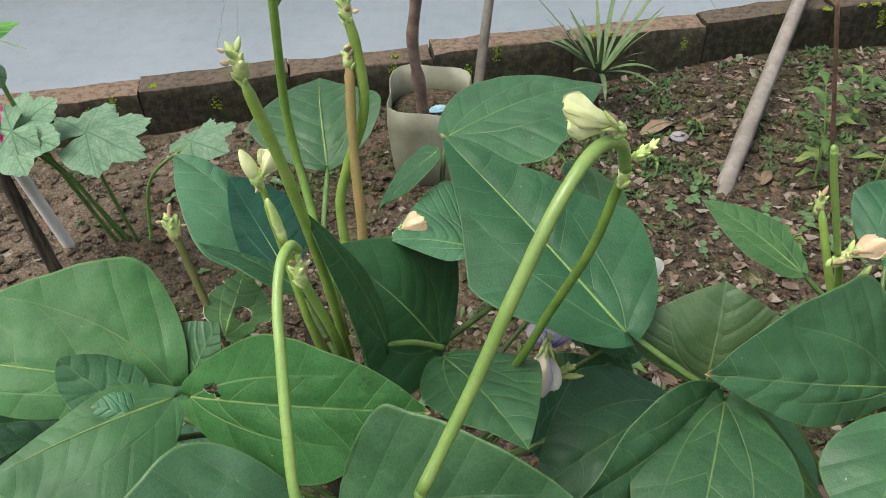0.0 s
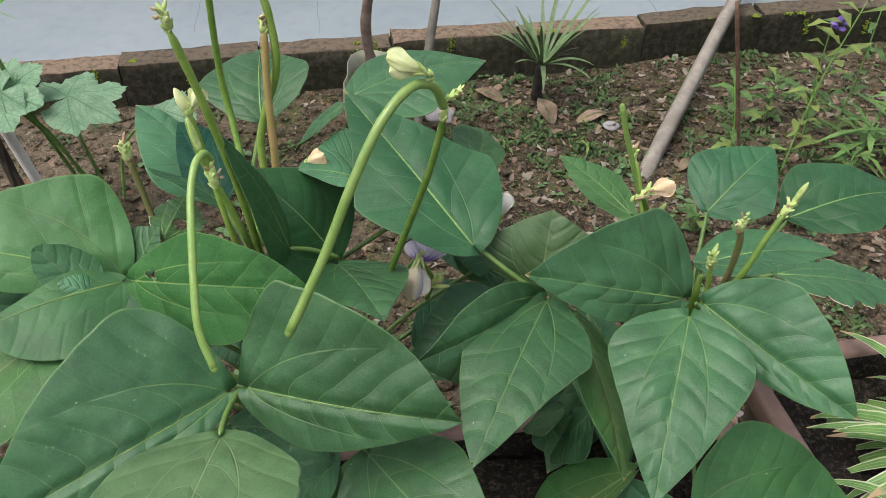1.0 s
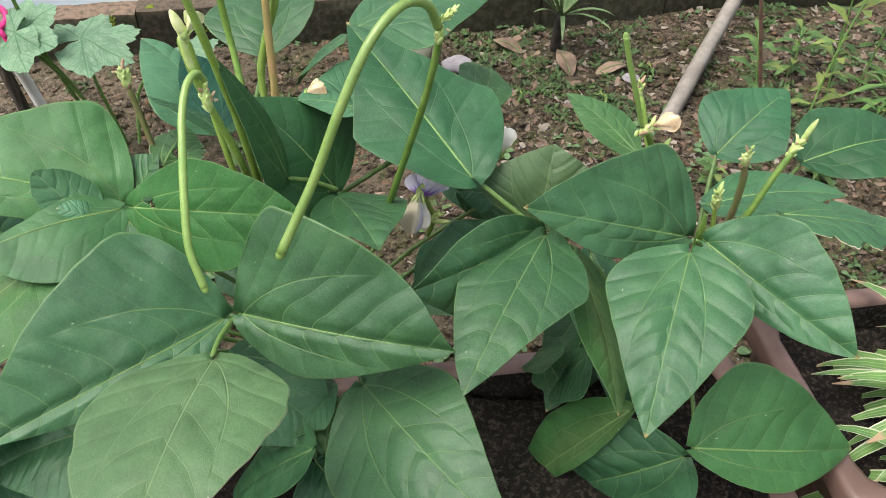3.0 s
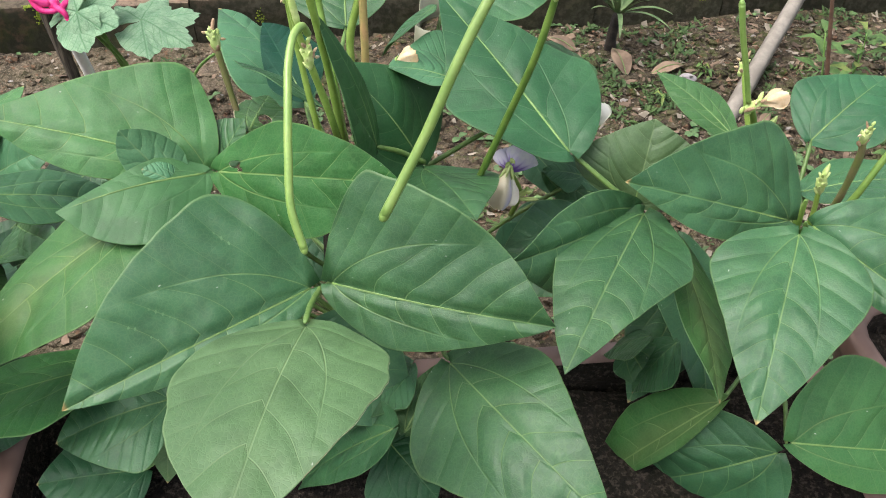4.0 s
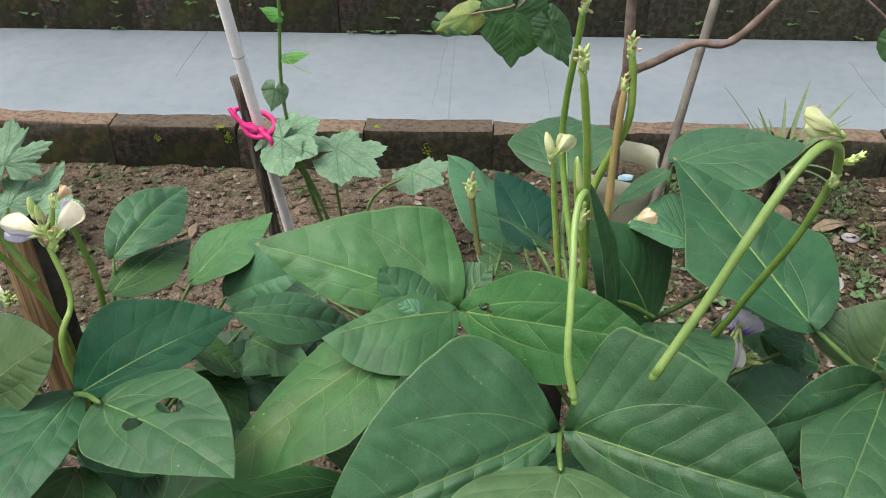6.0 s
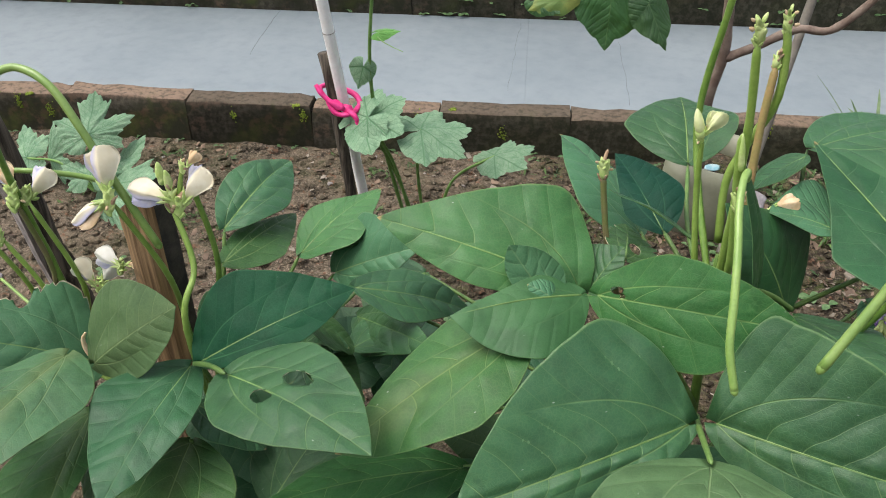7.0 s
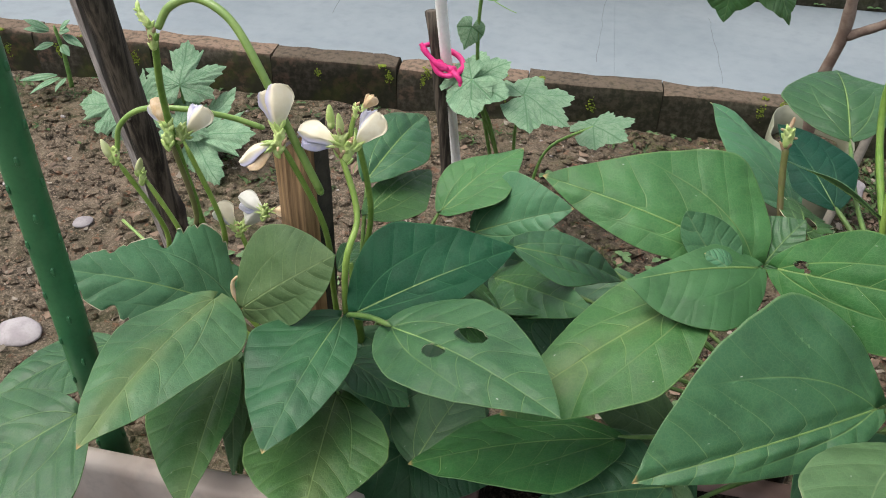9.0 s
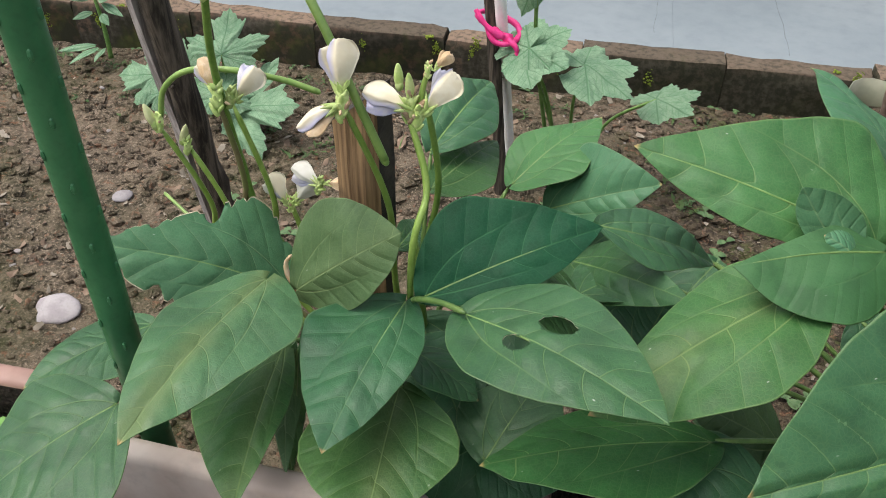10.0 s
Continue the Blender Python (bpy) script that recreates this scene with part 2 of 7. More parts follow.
def gourd_material():
    """Pale rough leaf with a net of sunken darker veins."""
    m = Nodes("gourd_leaf")
    flat, veins = m.node("UVMap", uv_map="blade"), m.node("UVMap", uv_map="veins")
    sep = m.node("SeparateXYZ")
    m.link(veins.outputs[0], sep.inputs[0])
    main = m.step(m.math("ABSOLUTE", sep.outputs[0]), 0.0003, 0.0016, 1.0, 0.0)
    saw = m.math("ABSOLUTE", m.math("SUBTRACT", m.math("FRACT", m.math("ADD", sep.outputs[1], 0.5)), 0.5))
    side = m.step(saw, 0.02, 0.09, 0.8, 0.0)
    net = m.cells(240.0, "DISTANCE_TO_EDGE", flat.outputs[0])
    lines = m.math("MAXIMUM", m.math("MAXIMUM", main, side), m.step(net, 0.02, 0.14, 0.38, 0.0))
    cloud = m.noise(60.0, 4.0, 0.6)
    tone = m.mix(m.step(cloud, 0.35, 0.65), (0.165, 0.285, 0.172), (0.245, 0.368, 0.232))
    tone = m.mix(m.math("MULTIPLY", m.step(m.noise(400.0, 3.0), 0.45, 0.65), 0.25), tone, (0.31, 0.42, 0.29))
    tone = m.mix(m.math("MULTIPLY", lines, 0.75), tone, (0.075, 0.180, 0.090))
    hsv = m.node("HueSaturation")
    m.link(tone, hsv.inputs["Color"])
    m.put(hsv.inputs["Value"], m.step(m.random(), 0.0, 1.0, 0.85, 1.12))
    m.bump(m.math("SUBTRACT", m.math("MULTIPLY", cloud, 0.3), lines), 0.6, 0.0015)
    return m.done(hsv.outputs[0], 0.7, spec=0.15, glow=LEAFLIGHT)


THROAT = throat_material()
PETAL = petal_material()
CREAM = plain("cream_petal", (0.62, 0.60, 0.40), (0.68, 0.66, 0.50), 150.0, 0.55, 0.15, fine=0.1)
WHITE = plain("white_petal", (0.66, 0.64, 0.54), (0.72, 0.70, 0.62), 120.0, 0.55, 0.15, fine=0.08)
LILAC = plain("lilac_petal", (0.42, 0.41, 0.60), (0.58, 0.56, 0.60), 120.0, 0.55, 0.15, fine=0.1)
VIOLET = plain("violet_petal", (0.13, 0.07, 0.30), (0.22, 0.14, 0.42), 120.0, 0.55, 0.15)
TAN = plain("withered_petal", (0.52, 0.36, 0.20), (0.62, 0.48, 0.32), 150.0, 0.7, 0.3)
DRYBROWN = plain("dry_scale", (0.26, 0.16, 0.09), (0.42, 0.31, 0.20), 300.0, 0.8)
GOURD = gourd_material()
GOURDSTALK = plain("gourd_stalk", (0.12, 0.24, 0.05), (0.17, 0.30, 0.08), 120.0, 0.55)
FRESH = leaf_material("fresh_leaf", (0.081, 0.276, 0.046), (0.138, 0.380, 0.069), (0.2, 0.4, 0.1), dots=0.0)
TREELEAF = leaf_material("tree_leaf", (0.028, 0.081, 0.030), (0.046, 0.115, 0.039), (0.11, 0.18, 0.07), dots=0.2)
BLADE = plain("grass_blade", (0.09, 0.19, 0.045), (0.15, 0.25, 0.07), 60.0, 0.5)
WEED = plain("weed_leaf", (0.040, 0.092, 0.020), (0.080, 0.145, 0.034), 90.0, 0.55)
WEEDYELLOW = plain("yellowing_weed_leaf", (0.17, 0.205, 0.045), (0.10, 0.165, 0.038), 70.0, 0.6)
AGED = plain("weathered_wood", (0.18, 0.157, 0.130), (0.26, 0.232, 0.195), 30.0, 0.8, 0.5)
SPIKY = plain("spiky_leaf", (0.085, 0.15, 0.055), (0.15, 0.21, 0.09), 60.0, 0.55)
PINK = plain("pink_ribbon", (0.80, 0.02, 0.20), (0.86, 0.06, 0.28), 120.0, 0.5, 0.3, fine=0.1)
WHITEPOLE = plain("white_plastic_pipe", (0.74, 0.72, 0.68), (0.80, 0.79, 0.76), 40.0, 0.4, 0.15, fine=0.2)
GREENPOLE = plain("green_plastic_coat", (0.026, 0.120, 0.047), (0.040, 0.148, 0.060), 50.0, 0.38, 0.15)
CHARRED = plain("charred_wood", (0.018, 0.015, 0.013), (0.05, 0.039, 0.03), 60.0, 0.85, 0.8, 0.002)
CHAFF = plain("pale_chaff", (0.13, 0.11, 0.082), (0.25, 0.215, 0.17), 40.0, 0.85, 0.4)
BARK = plain("sapling_bark", (0.15, 0.10, 0.075), (0.24, 0.18, 0.14), 60.0, 0.8, 0.6, 0.002)
RUST = plain("rusty_rod", (0.085, 0.045, 0.03), (0.14, 0.08, 0.05), 80.0, 0.85, 0.6)
GREYSTICK = plain("grey_bamboo", (0.12, 0.105, 0.085), (0.20, 0.18, 0.145), 40.0, 0.7, 0.4)
POTPLASTIC = plain("cream_plastic_jug", (0.225, 0.230, 0.155), (0.30, 0.30, 0.215), 25.0, 0.4, 0.15, fine=0.2)
PINKPOT = plain("terracotta_pink_plastic", (0.17, 0.095, 0.072), (0.29, 0.175, 0.14), 14.0, 0.5, 0.25)
BROWNPOT = plain("soiled_brown_plastic", (0.11, 0.066, 0.05), (0.22, 0.14, 0.115), 14.0, 0.5, 0.25)
PALEPOT = plain("pale_planter_plastic", (0.50, 0.40, 0.33), (0.60, 0.52, 0.45), 18.0, 0.5, 0.25)
LOWGREEN = plain("low_weed_green", (0.032, 0.068, 0.018), (0.07, 0.12, 0.03), 30.0, 0.7)
MOSS = plain("bright_moss", (0.10, 0.15, 0.012), (0.20, 0.25, 0.022), 200.0, 0.9, 0.6)
STONE = plain("pale_stone", (0.25, 0.225, 0.23), (0.32, 0.295, 0.295), 60.0, 0.75, 0.4)
PEBBLE = plain("grey_pebble", (0.22, 0.20, 0.18), (0.34, 0.31, 0.29), 60.0, 0.8, 0.4)
DEADLEAF = plain("dead_leaf", (0.10, 0.068, 0.047), (0.23, 0.16, 0.11), 25.0, 0.85, 0.5)


def wood_material(name="split_wood", dark=(0.075, 0.040, 0.020), pale=(0.36, 0.225, 0.115), burnt=0.5):
    m = Nodes(name)
    mp = m.node("Mapping")
    m.link(m.coords(), mp.inputs[0])
    mp.inputs["Scale"].default_value = (160.0, 160.0, 5.0)
    grain = m.noise(1.0, 6.0, 0.65, mp.outputs[0])
    scorch = m.step(m.noise(14.0, 3.0), burnt, burnt + 0.12)
    tone = m.mix(m.step(grain, 0.36, 0.66), dark, pale)
    tone = m.mix(scorch, tone, (0.03, 0.022, 0.018))
    m.bump(grain, 0.8, 0.0015)
    return m.done(tone, 0.75, spec=0.3)


def brick_material():
    m = Nodes("mossy_brick")
    a, b, c = m.noise(14.0), m.noise(90.0, 6.0, 0.65), m.noise(9.0, 5.0, 0.6)
    tone = m.mix(m.step(b, 0.35, 0.7), (0.034, 0.031, 0.023), (0.078, 0.068, 0.052))
    tone = m.mix(m.step(a, 0.40, 0.60), tone, (0.034, 0.034, 0.022))
    red = m.math("MULTIPLY", m.step(m.noise(22.0, 5.0), 0.5, 0.62), m.step(b, 0.4, 0.6))
    tone = m.mix(m.math("MULTIPLY", red, 0.3), tone, (0.17, 0.085, 0.055))
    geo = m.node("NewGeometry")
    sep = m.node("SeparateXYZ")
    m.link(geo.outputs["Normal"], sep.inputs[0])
    # Upturned faces get a lighter, redder brown than the sides.
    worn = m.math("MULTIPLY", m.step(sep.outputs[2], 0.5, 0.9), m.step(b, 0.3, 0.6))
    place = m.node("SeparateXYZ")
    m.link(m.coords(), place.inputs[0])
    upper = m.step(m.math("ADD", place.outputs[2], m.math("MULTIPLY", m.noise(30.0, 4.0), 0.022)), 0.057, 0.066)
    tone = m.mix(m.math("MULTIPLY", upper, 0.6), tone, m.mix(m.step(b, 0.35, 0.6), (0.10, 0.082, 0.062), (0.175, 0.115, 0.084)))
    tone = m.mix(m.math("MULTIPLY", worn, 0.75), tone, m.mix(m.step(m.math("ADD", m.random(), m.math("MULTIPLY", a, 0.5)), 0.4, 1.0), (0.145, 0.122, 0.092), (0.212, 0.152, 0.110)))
    tone = m.mix(m.math("MULTIPLY", m.step(c, 0.52, 0.66), 0.7), tone, (0.060, 0.072, 0.022))
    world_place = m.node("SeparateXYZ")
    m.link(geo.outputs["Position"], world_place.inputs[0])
    # Upright faces go darker with rising x; tops barely change.
    darkening = m.math("MULTIPLY", m.step(m.math("ADD", world_place.outputs[0], m.math("MULTIPLY", a, 0.4)), -0.75, -0.1), m.step(b, 0.2, 0.5, 0.94, 0.76))
    tone = m.mix(m.math("MULTIPLY", darkening, m.step(sep.outputs[2], 0.4, 0.8, 1.0, 0.12)), tone, m.mix(m.step(b, 0.4, 0.65), (0.036, 0.036, 0.024), (0.074, 0.069, 0.048)))
    hsv = m.node("HueSaturation")
    m.link(tone, hsv.inputs["Color"])
    m.put(hsv.inputs["Value"], m.step(m.random(), 0.0, 1.0, 0.8, 1.2))
    m.bump(m.math("ADD", b, a), 0.9, 0.003)
    return m.done(hsv.outputs[0], 0.95, spec=0.06)


def path_material():
    m = Nodes("smooth_cement")
    a, b, c = m.noise(3.0, 5.0), m.noise(30.0, 5.0, 0.6), m.noise(400.0, 2.0)
    tone = m.mix(m.step(a, 0.3, 0.7), (0.185, 0.217, 0.236), (0.225, 0.258, 0.275))
    tone = m.mix(m.math("MULTIPLY", m.step(b, 0.5, 0.75), 0.35), tone, (0.17, 0.19, 0.215))
    tone = m.mix(m.math("MULTIPLY", m.step(c, 0.6, 0.7), 0.2), tone, (0.25, 0.26, 0.28))
    m.bump(m.math("ADD", m.math("MULTIPLY", b, 0.5), m.math("MULTIPLY", c, 0.2)), 0.2, 0.001)
    return m.done(tone, m.step(b, 0.3, 0.7, 0.5, 0.65), spec=0.35)


def soil_material(name="garden_soil", dark=(0.034, 0.028, 0.020), mid=(0.150, 0.121, 0.084), pale=(0.28, 0.222, 0.165), moss=0.7):
    m = Nodes(name)
    a, b, c = m.noise(5.0, 5.0), m.noise(45.0, 6.0, 0.68), m.noise(260.0, 4.0, 0.6)
    tone = m.mix(m.step(b, 0.32, 0.66), dark, mid)
    tone = m.mix(m.math("MULTIPLY", m.step(c, 0.50, 0.62), 0.75), tone, pale)
    tone = m.mix(m.math("MULTIPLY", m.step(m.noise(600.0, 3.0), 0.5, 0.62), 0.5), tone, tuple(v * 0.5 for v in dark))
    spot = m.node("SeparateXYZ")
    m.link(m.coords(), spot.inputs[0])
    darkening = m.math("ADD", a, 0.05)
    tone = m.mix(m.math("MULTIPLY", m.step(darkening, 0.48, 0.66), m.step(b, 0.3, 0.6, moss, moss * 0.5)), tone, (0.040, 0.046, 0.015))
    # Darker, greener soil mosaic in a rough patch centred on (0.5, 0.85).
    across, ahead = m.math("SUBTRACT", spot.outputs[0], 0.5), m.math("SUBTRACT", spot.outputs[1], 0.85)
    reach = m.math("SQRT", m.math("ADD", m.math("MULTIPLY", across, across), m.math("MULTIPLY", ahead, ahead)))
    mosaic_area = m.step(m.math("SUBTRACT", reach, m.math("MULTIPLY", a, 0.6)), 0.4, 0.8, 0.9, 0.0)
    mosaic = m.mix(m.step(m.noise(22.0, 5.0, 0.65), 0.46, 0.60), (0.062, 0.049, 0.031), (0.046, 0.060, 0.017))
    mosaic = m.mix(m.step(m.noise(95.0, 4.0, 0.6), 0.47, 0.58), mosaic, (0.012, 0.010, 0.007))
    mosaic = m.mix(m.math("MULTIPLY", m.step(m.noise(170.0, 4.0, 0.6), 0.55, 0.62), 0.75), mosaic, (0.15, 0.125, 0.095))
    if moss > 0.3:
        tone = m.mix(mosaic_area, tone, mosaic)
    dry = m.math("MULTIPLY", m.step(m.noise(2.2, 3.0), 0.4, 0.6, 0.1, 0.35), m.step(b, 0.35, 0.6))
    if moss > 0.3:
        tone = m.mix(dry, tone, (0.185, 0.138, 0.098))
        rusty = m.math("MULTIPLY", m.step(m.noise(85.0, 4.0, 0.6), 0.58, 0.66), 0.55)
        tone = m.mix(rusty, tone, (0.185, 0.088, 0.050))
    crumbs = m.cells(120.0)
    m.bump(m.math("ADD", m.math("ADD", b, m.math("MULTIPLY", c, 0.5)), m.math("MULTIPLY", crumbs, -0.5)), 1.0, 0.006)
    return m.done(tone, 0.95, spec=0.15)


def striped_blade():
    m = Nodes("striped_blade")
    uv = m.node("UVMap", uv_map="blade")
    sep = m.node("SeparateXYZ")
    m.link(uv.outputs[0], sep.inputs[0])
    edge = m.step(m.math("ABSOLUTE", sep.outputs[0]), 0.76, 0.84)
    tone = m.mix(m.step(m.noise(60.0), 0.3, 0.7), (0.07, 0.17, 0.035), (0.12, 0.25, 0.05))
    tone = m.mix(m.math("MULTIPLY", m.step(m.math("ABSOLUTE", m.math("SUBTRACT", m.math("ABSOLUTE", sep.outputs[0]), 0.28)), 0.02, 0.07, 1.0, 0.0), 0.5), tone, (0.40, 0.48, 0.22))
    tone = m.mix(edge, tone, (0.44, 0.47, 0.29))
    tip = m.step(m.math("ADD", sep.outputs[1], m.math("MULTIPLY", m.random(), 0.16)), 1.0, 1.05)
    tone = m.mix(tip, tone, (0.36, 0.25, 0.14))
    return m.done(tone, 0.45, spec=0.45)


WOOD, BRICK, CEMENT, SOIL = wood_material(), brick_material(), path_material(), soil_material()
POTSOIL = soil_material("potting_soil", (0.008, 0.007, 0.006), (0.022, 0.017, 0.013), (0.07, 0.055, 0.042), 0.1)
STRIPED = striped_blade()
DARKWOOD = wood_material("weathered_dark_wood", (0.022, 0.018, 0.013), (0.135, 0.110, 0.082), 0.58)
PALEWOOD = wood_material("grey_split_wood", (0.24, 0.21, 0.19), (0.52, 0.47, 0.43), 0.78)


# ---- mesh helpers ----
def mesh_object(name, bm, mats, parent=None, label="", smooth=True):
    me = bpy.data.meshes.new(name)
    bm.to_mesh(me)
    bm.free()
    for mat in mats if isinstance(mats, (list, tuple)) else [mats]:
        me.materials.append(mat)
    if smooth:
        for p in me.polygons:
            p.use_smooth = True
    ob = new(name, me)
    if parent is not None:
        ob.parent = parent
        ob.matrix_parent_inverse = Matrix() if parent.parent else parent.matrix_basis.inverted()
    if label:
        ob["label"] = label
    return ob


part = mesh_object


def thing(name, at, label, category, group="", kind=""):
    ob = new(name)
    ob.empty_display_size = 0.02
    ob.matrix_basis = pose(*at)
    return tagged(ob, label, category, group, kind)


def spline(points, steps=8):
    """A smooth line through the points."""
    pts = [Vector(p) for p in points]
    pts = [pts[0] * 2 - pts[1]] + pts + [pts[-1] * 2 - pts[-2]]
    out = []
    for a, b, c, d in zip(pts, pts[1:], pts[2:], pts[3:]):
        for i in range(steps):
            t = i / steps
            out.append(0.5 * (2 * b + (c - a) * t + (2 * a - 5 * b + 4 * c - d) * t * t + (3 * b - a - 3 * c + d) * t ** 3))
    return out + [pts[-2]]


def tube(bm, points, r0, r1=None, sides=8, steps=8, tip=True, wobble=0.0, mat=0, ribs=0.0):
    """A round, tapering stalk along a smooth line."""
    r1 = r0 if r1 is None else r1
    line = spline(points, steps)
    rings, up = [], Vector((0.31, 0.17, 0.93))
    for i, p in enumerate(line):
        d = (line[min(i + 1, len(line) - 1)] - line[max(i - 1, 0)]).normalized()
        a = d.cross(up)
        if a.length < 1e-4:
            a = d.cross(Vector((1, 0, 0)))
        a.normalize()
        b = d.cross(a)
        up = -b
        f = i / (len(line) - 1)
        r = r0 + (r1 - r0) * f
        r *= 1 + wobble * noise.noise(p * 90)
        if tip and i == len(line) - 1:
            r *= 0.45
        rings.append([bm.verts.new(p + (a * math.cos(k * 2 * math.pi / sides) + b * math.sin(k * 2 * math.pi / sides)) * r * (1 + ribs * (k % 2))) for k in range(sides)])
    for r, s in zip(rings, rings[1:]):
        for k in range(sides):
            bm.faces.new((r[k], r[(k + 1) % sides], s[(k + 1) % sides], s[k])).material_index = mat
    for ring in (rings[0][::-1], rings[-1]):
        bm.faces.new(ring).material_index = mat
    return line


def blob(bm, at, size, axis=(0, 0, 1), rough=0.15, mat=0, u=8, v=6, point=0.0):
    """A rounded, uneven lump, longer along its axis; point narrows its far end."""
    at, axis = Vector(at), Vector(axis).normalized()
    turn = axis.to_track_quat("Z", "Y").to_matrix()
    made = bmesh.ops.create_uvsphere(bm, u_segments=u, v_segments=v, radius=1.0)
    for vert in made["verts"]:
        c = vert.co.copy()
        k = 1 - point * (c.z * 0.5 + 0.5)
        c = Vector((c.x * size[0] * k, c.y * size[1] * k, c.z * size[2]))
        c *= 1 + rough * noise.noise((at + c) * 260)
        vert.co = at + turn @ c
    for f in {f for vert in made["verts"] for f in vert.link_faces}:
        f.material_index = mat


# ---- bean leaf ----
def side_width(s, peak, sharp):
    if s < peak:
        return math.sin(math.pi / 2 * s / peak) ** (0.38 + 0.4 * peak)
    q = (s - peak) / (1 - peak)
    return (1 - q ** sharp) * (1 - 0.06 * math.sin(math.pi * min(1.0, q * 1.05)))


def bean_leaflet(plant, base, tip, normal, left, right, peaks=(0.33, 0.33), mats=None, arch=0.05, fold=0.0, quilt=0.0008, sharp=(1.5, 1.5), stretch=1.0, wide=1.0,
                 holes=(), chew=0.0, roll=0.0, fine=1, seed=1, label="", name="leaflet"):
    """One leaflet from its stalk to its tip; left and right are its half widths."""
    base, tip = Vector(base), Vector(tip)
    along = (tip - base) * stretch
    left, right = left * wide, right * wide
    size = along.length
    quilt *= min(1.0, size / 0.1) ** 2
    along.normalize()
    n = Vector(normal)
    n = (n - along * n.dot(along)).normalized()
    across = along.cross(n)
    nu, nv = 58 * fine, 34 * fine
    bm = bmesh.new()
    uv, uv2, uv3, uv4 = (bm.loops.layers.uv.new(k) for k in ("blade", "veins", "outer", "rim"))
    rng = random.Random(seed)
    slant, gap, reach = rng.uniform(0.36, 0.5), rng.uniform(0.145, 0.18), rng.uniform(0.50, 0.62)
    peaks = [min(max(p, 0.12), 0.5) for p in peaks]
    place, marks, top, low = {}, {}, {}, {}
    for i in range(nu + 1):
        s = i / nu
        s = s ** 1.12
        for j in range(nv + 1):
            v = -1.0 if j == 0 else 1.0 if j == nv else ((j - 1) / (nv - 2) * 2 - 1) * 0.978
            w = (left * side_width(s, peaks[0], sharp[0]) if v < 0 else right * side_width(s, peaks[1], sharp[1]))
            w = max(w, 0.0012 * (1 - s) + 0.0002)
            edge = abs(v) ** 6
            w *= 1 + edge * (0.03 * noise.noise(Vector((s * 9, seed * 3.7, v))) - chew * (max(0.0, noise.noise(Vector((s * 14, seed * 1.3, v * 0.5 + 4))) - 0.05) + 0.14 * max(0.0, noise.noise(Vector((s * 45, seed * 2.3, v))))))
            x = w * v
            back = -0.05 * size * (abs(v) ** 1.5) * math.exp(-s * 12)
            y = s * size + back
            a = abs(x)
            half = left if x < 0 else right
            bend = noise.noise(Vector((x * 16, y * 16, seed * 0.7))) * 0.05 + noise.noise(Vector((x * 45, y * 45, seed * 1.7))) * 0.014
            curve = reach * half * (1 - math.exp(-max(y, 0.0) / (0.24 * size)))
            d = (a - curve) * 0.8 + 0.05 * bend * a
            ph = ((y - slant * a - 0.85 / half * a * a) / size - 0.2 + (0.05 if x > 0 else 0)) / gap + bend * 8 * min(1.0, a / 0.01) + 0.22 * math.sin(5.0 * y / size + seed)
            po = (y - 0.55 * (a - curve)) / size / (gap * 0.9) + bend * 5
            saw = abs((ph + 0.5) % 1.0 - 0.5) * 2
            sawo = abs((po + 0.5) % 1.0 - 0.5) * 2
            puff = (saw if d < 0 or s > 0.7 else sawo) ** 0.5 * min(1.0, abs(d) / 0.004 if s < 0.65 else 1.0)
            z = arch * size * math.sin(math.pi * s) * (1 - 0.25 * v * v)
            z += fold * (abs(x) - 0.5 * max(left, right) * math.sin(math.pi * s) ** 0.5)
            z += quilt * 0.85 * (puff - 0.6) * min(1.0, a / 0.006) * (1 - edge) * (0.7 + noise.noise(Vector((x * 30, y * 30, seed * 2.2)))) + quilt * 1.2 * (min(1.0, a / 0.005) - 0.8)
            z += 0.0055 * noise.noise(Vector((x * 26 + seed * 5.1, y * 22, seed))) * min(1.0, a / 0.012)
            z -= roll * abs(v) ** 3 * max(left, right) * math.sin(math.pi * min(1.0, s * 1.1))
            place[i, j] = (x, y)
            marks[i, j] = (d, ph), (po, s), (abs(v), 0.0)
            p = base + along * y + across * x + n * z
            top[i, j] = bm.verts.new(p)
            low[i, j] = bm.verts.new(p - n * 0.00045)
    gone, bored = set(), {}
    for i in range(nu):
        for j in range(nv):
            x, y = place[i, j]
            for hx, hy, ra, rb in holes:
                if ((x - hx) / ra) ** 2 + ((y - hy) / rb) ** 2 < 1 + 0.35 * noise.noise(Vector((x * 900, y * 900, seed))):
                    gone.add((i, j))
                    for key in ((i, j), (i + 1, j), (i, j + 1), (i + 1, j + 1)):
                        bored[key] = (hx, hy, ra, rb)
    for key, (hx, hy, ra, rb) in bored.items():
        x, y = place[key]
        q = math.sqrt(((x - hx) / ra) ** 2 + ((y - hy) / rb) ** 2)
        if q > 0.6 and any((key[0] - a, key[1] - c) not in gone for a in (0, 1) for c in (0, 1)):
            q /= 1.08 + 0.12 * noise.noise(Vector((x * 300, y * 300, seed)))
            shift = across * ((x - hx) / q + hx - x) + along * ((y - hy) / q + hy - y)
            for side in (top, low):
                side[key].co += shift
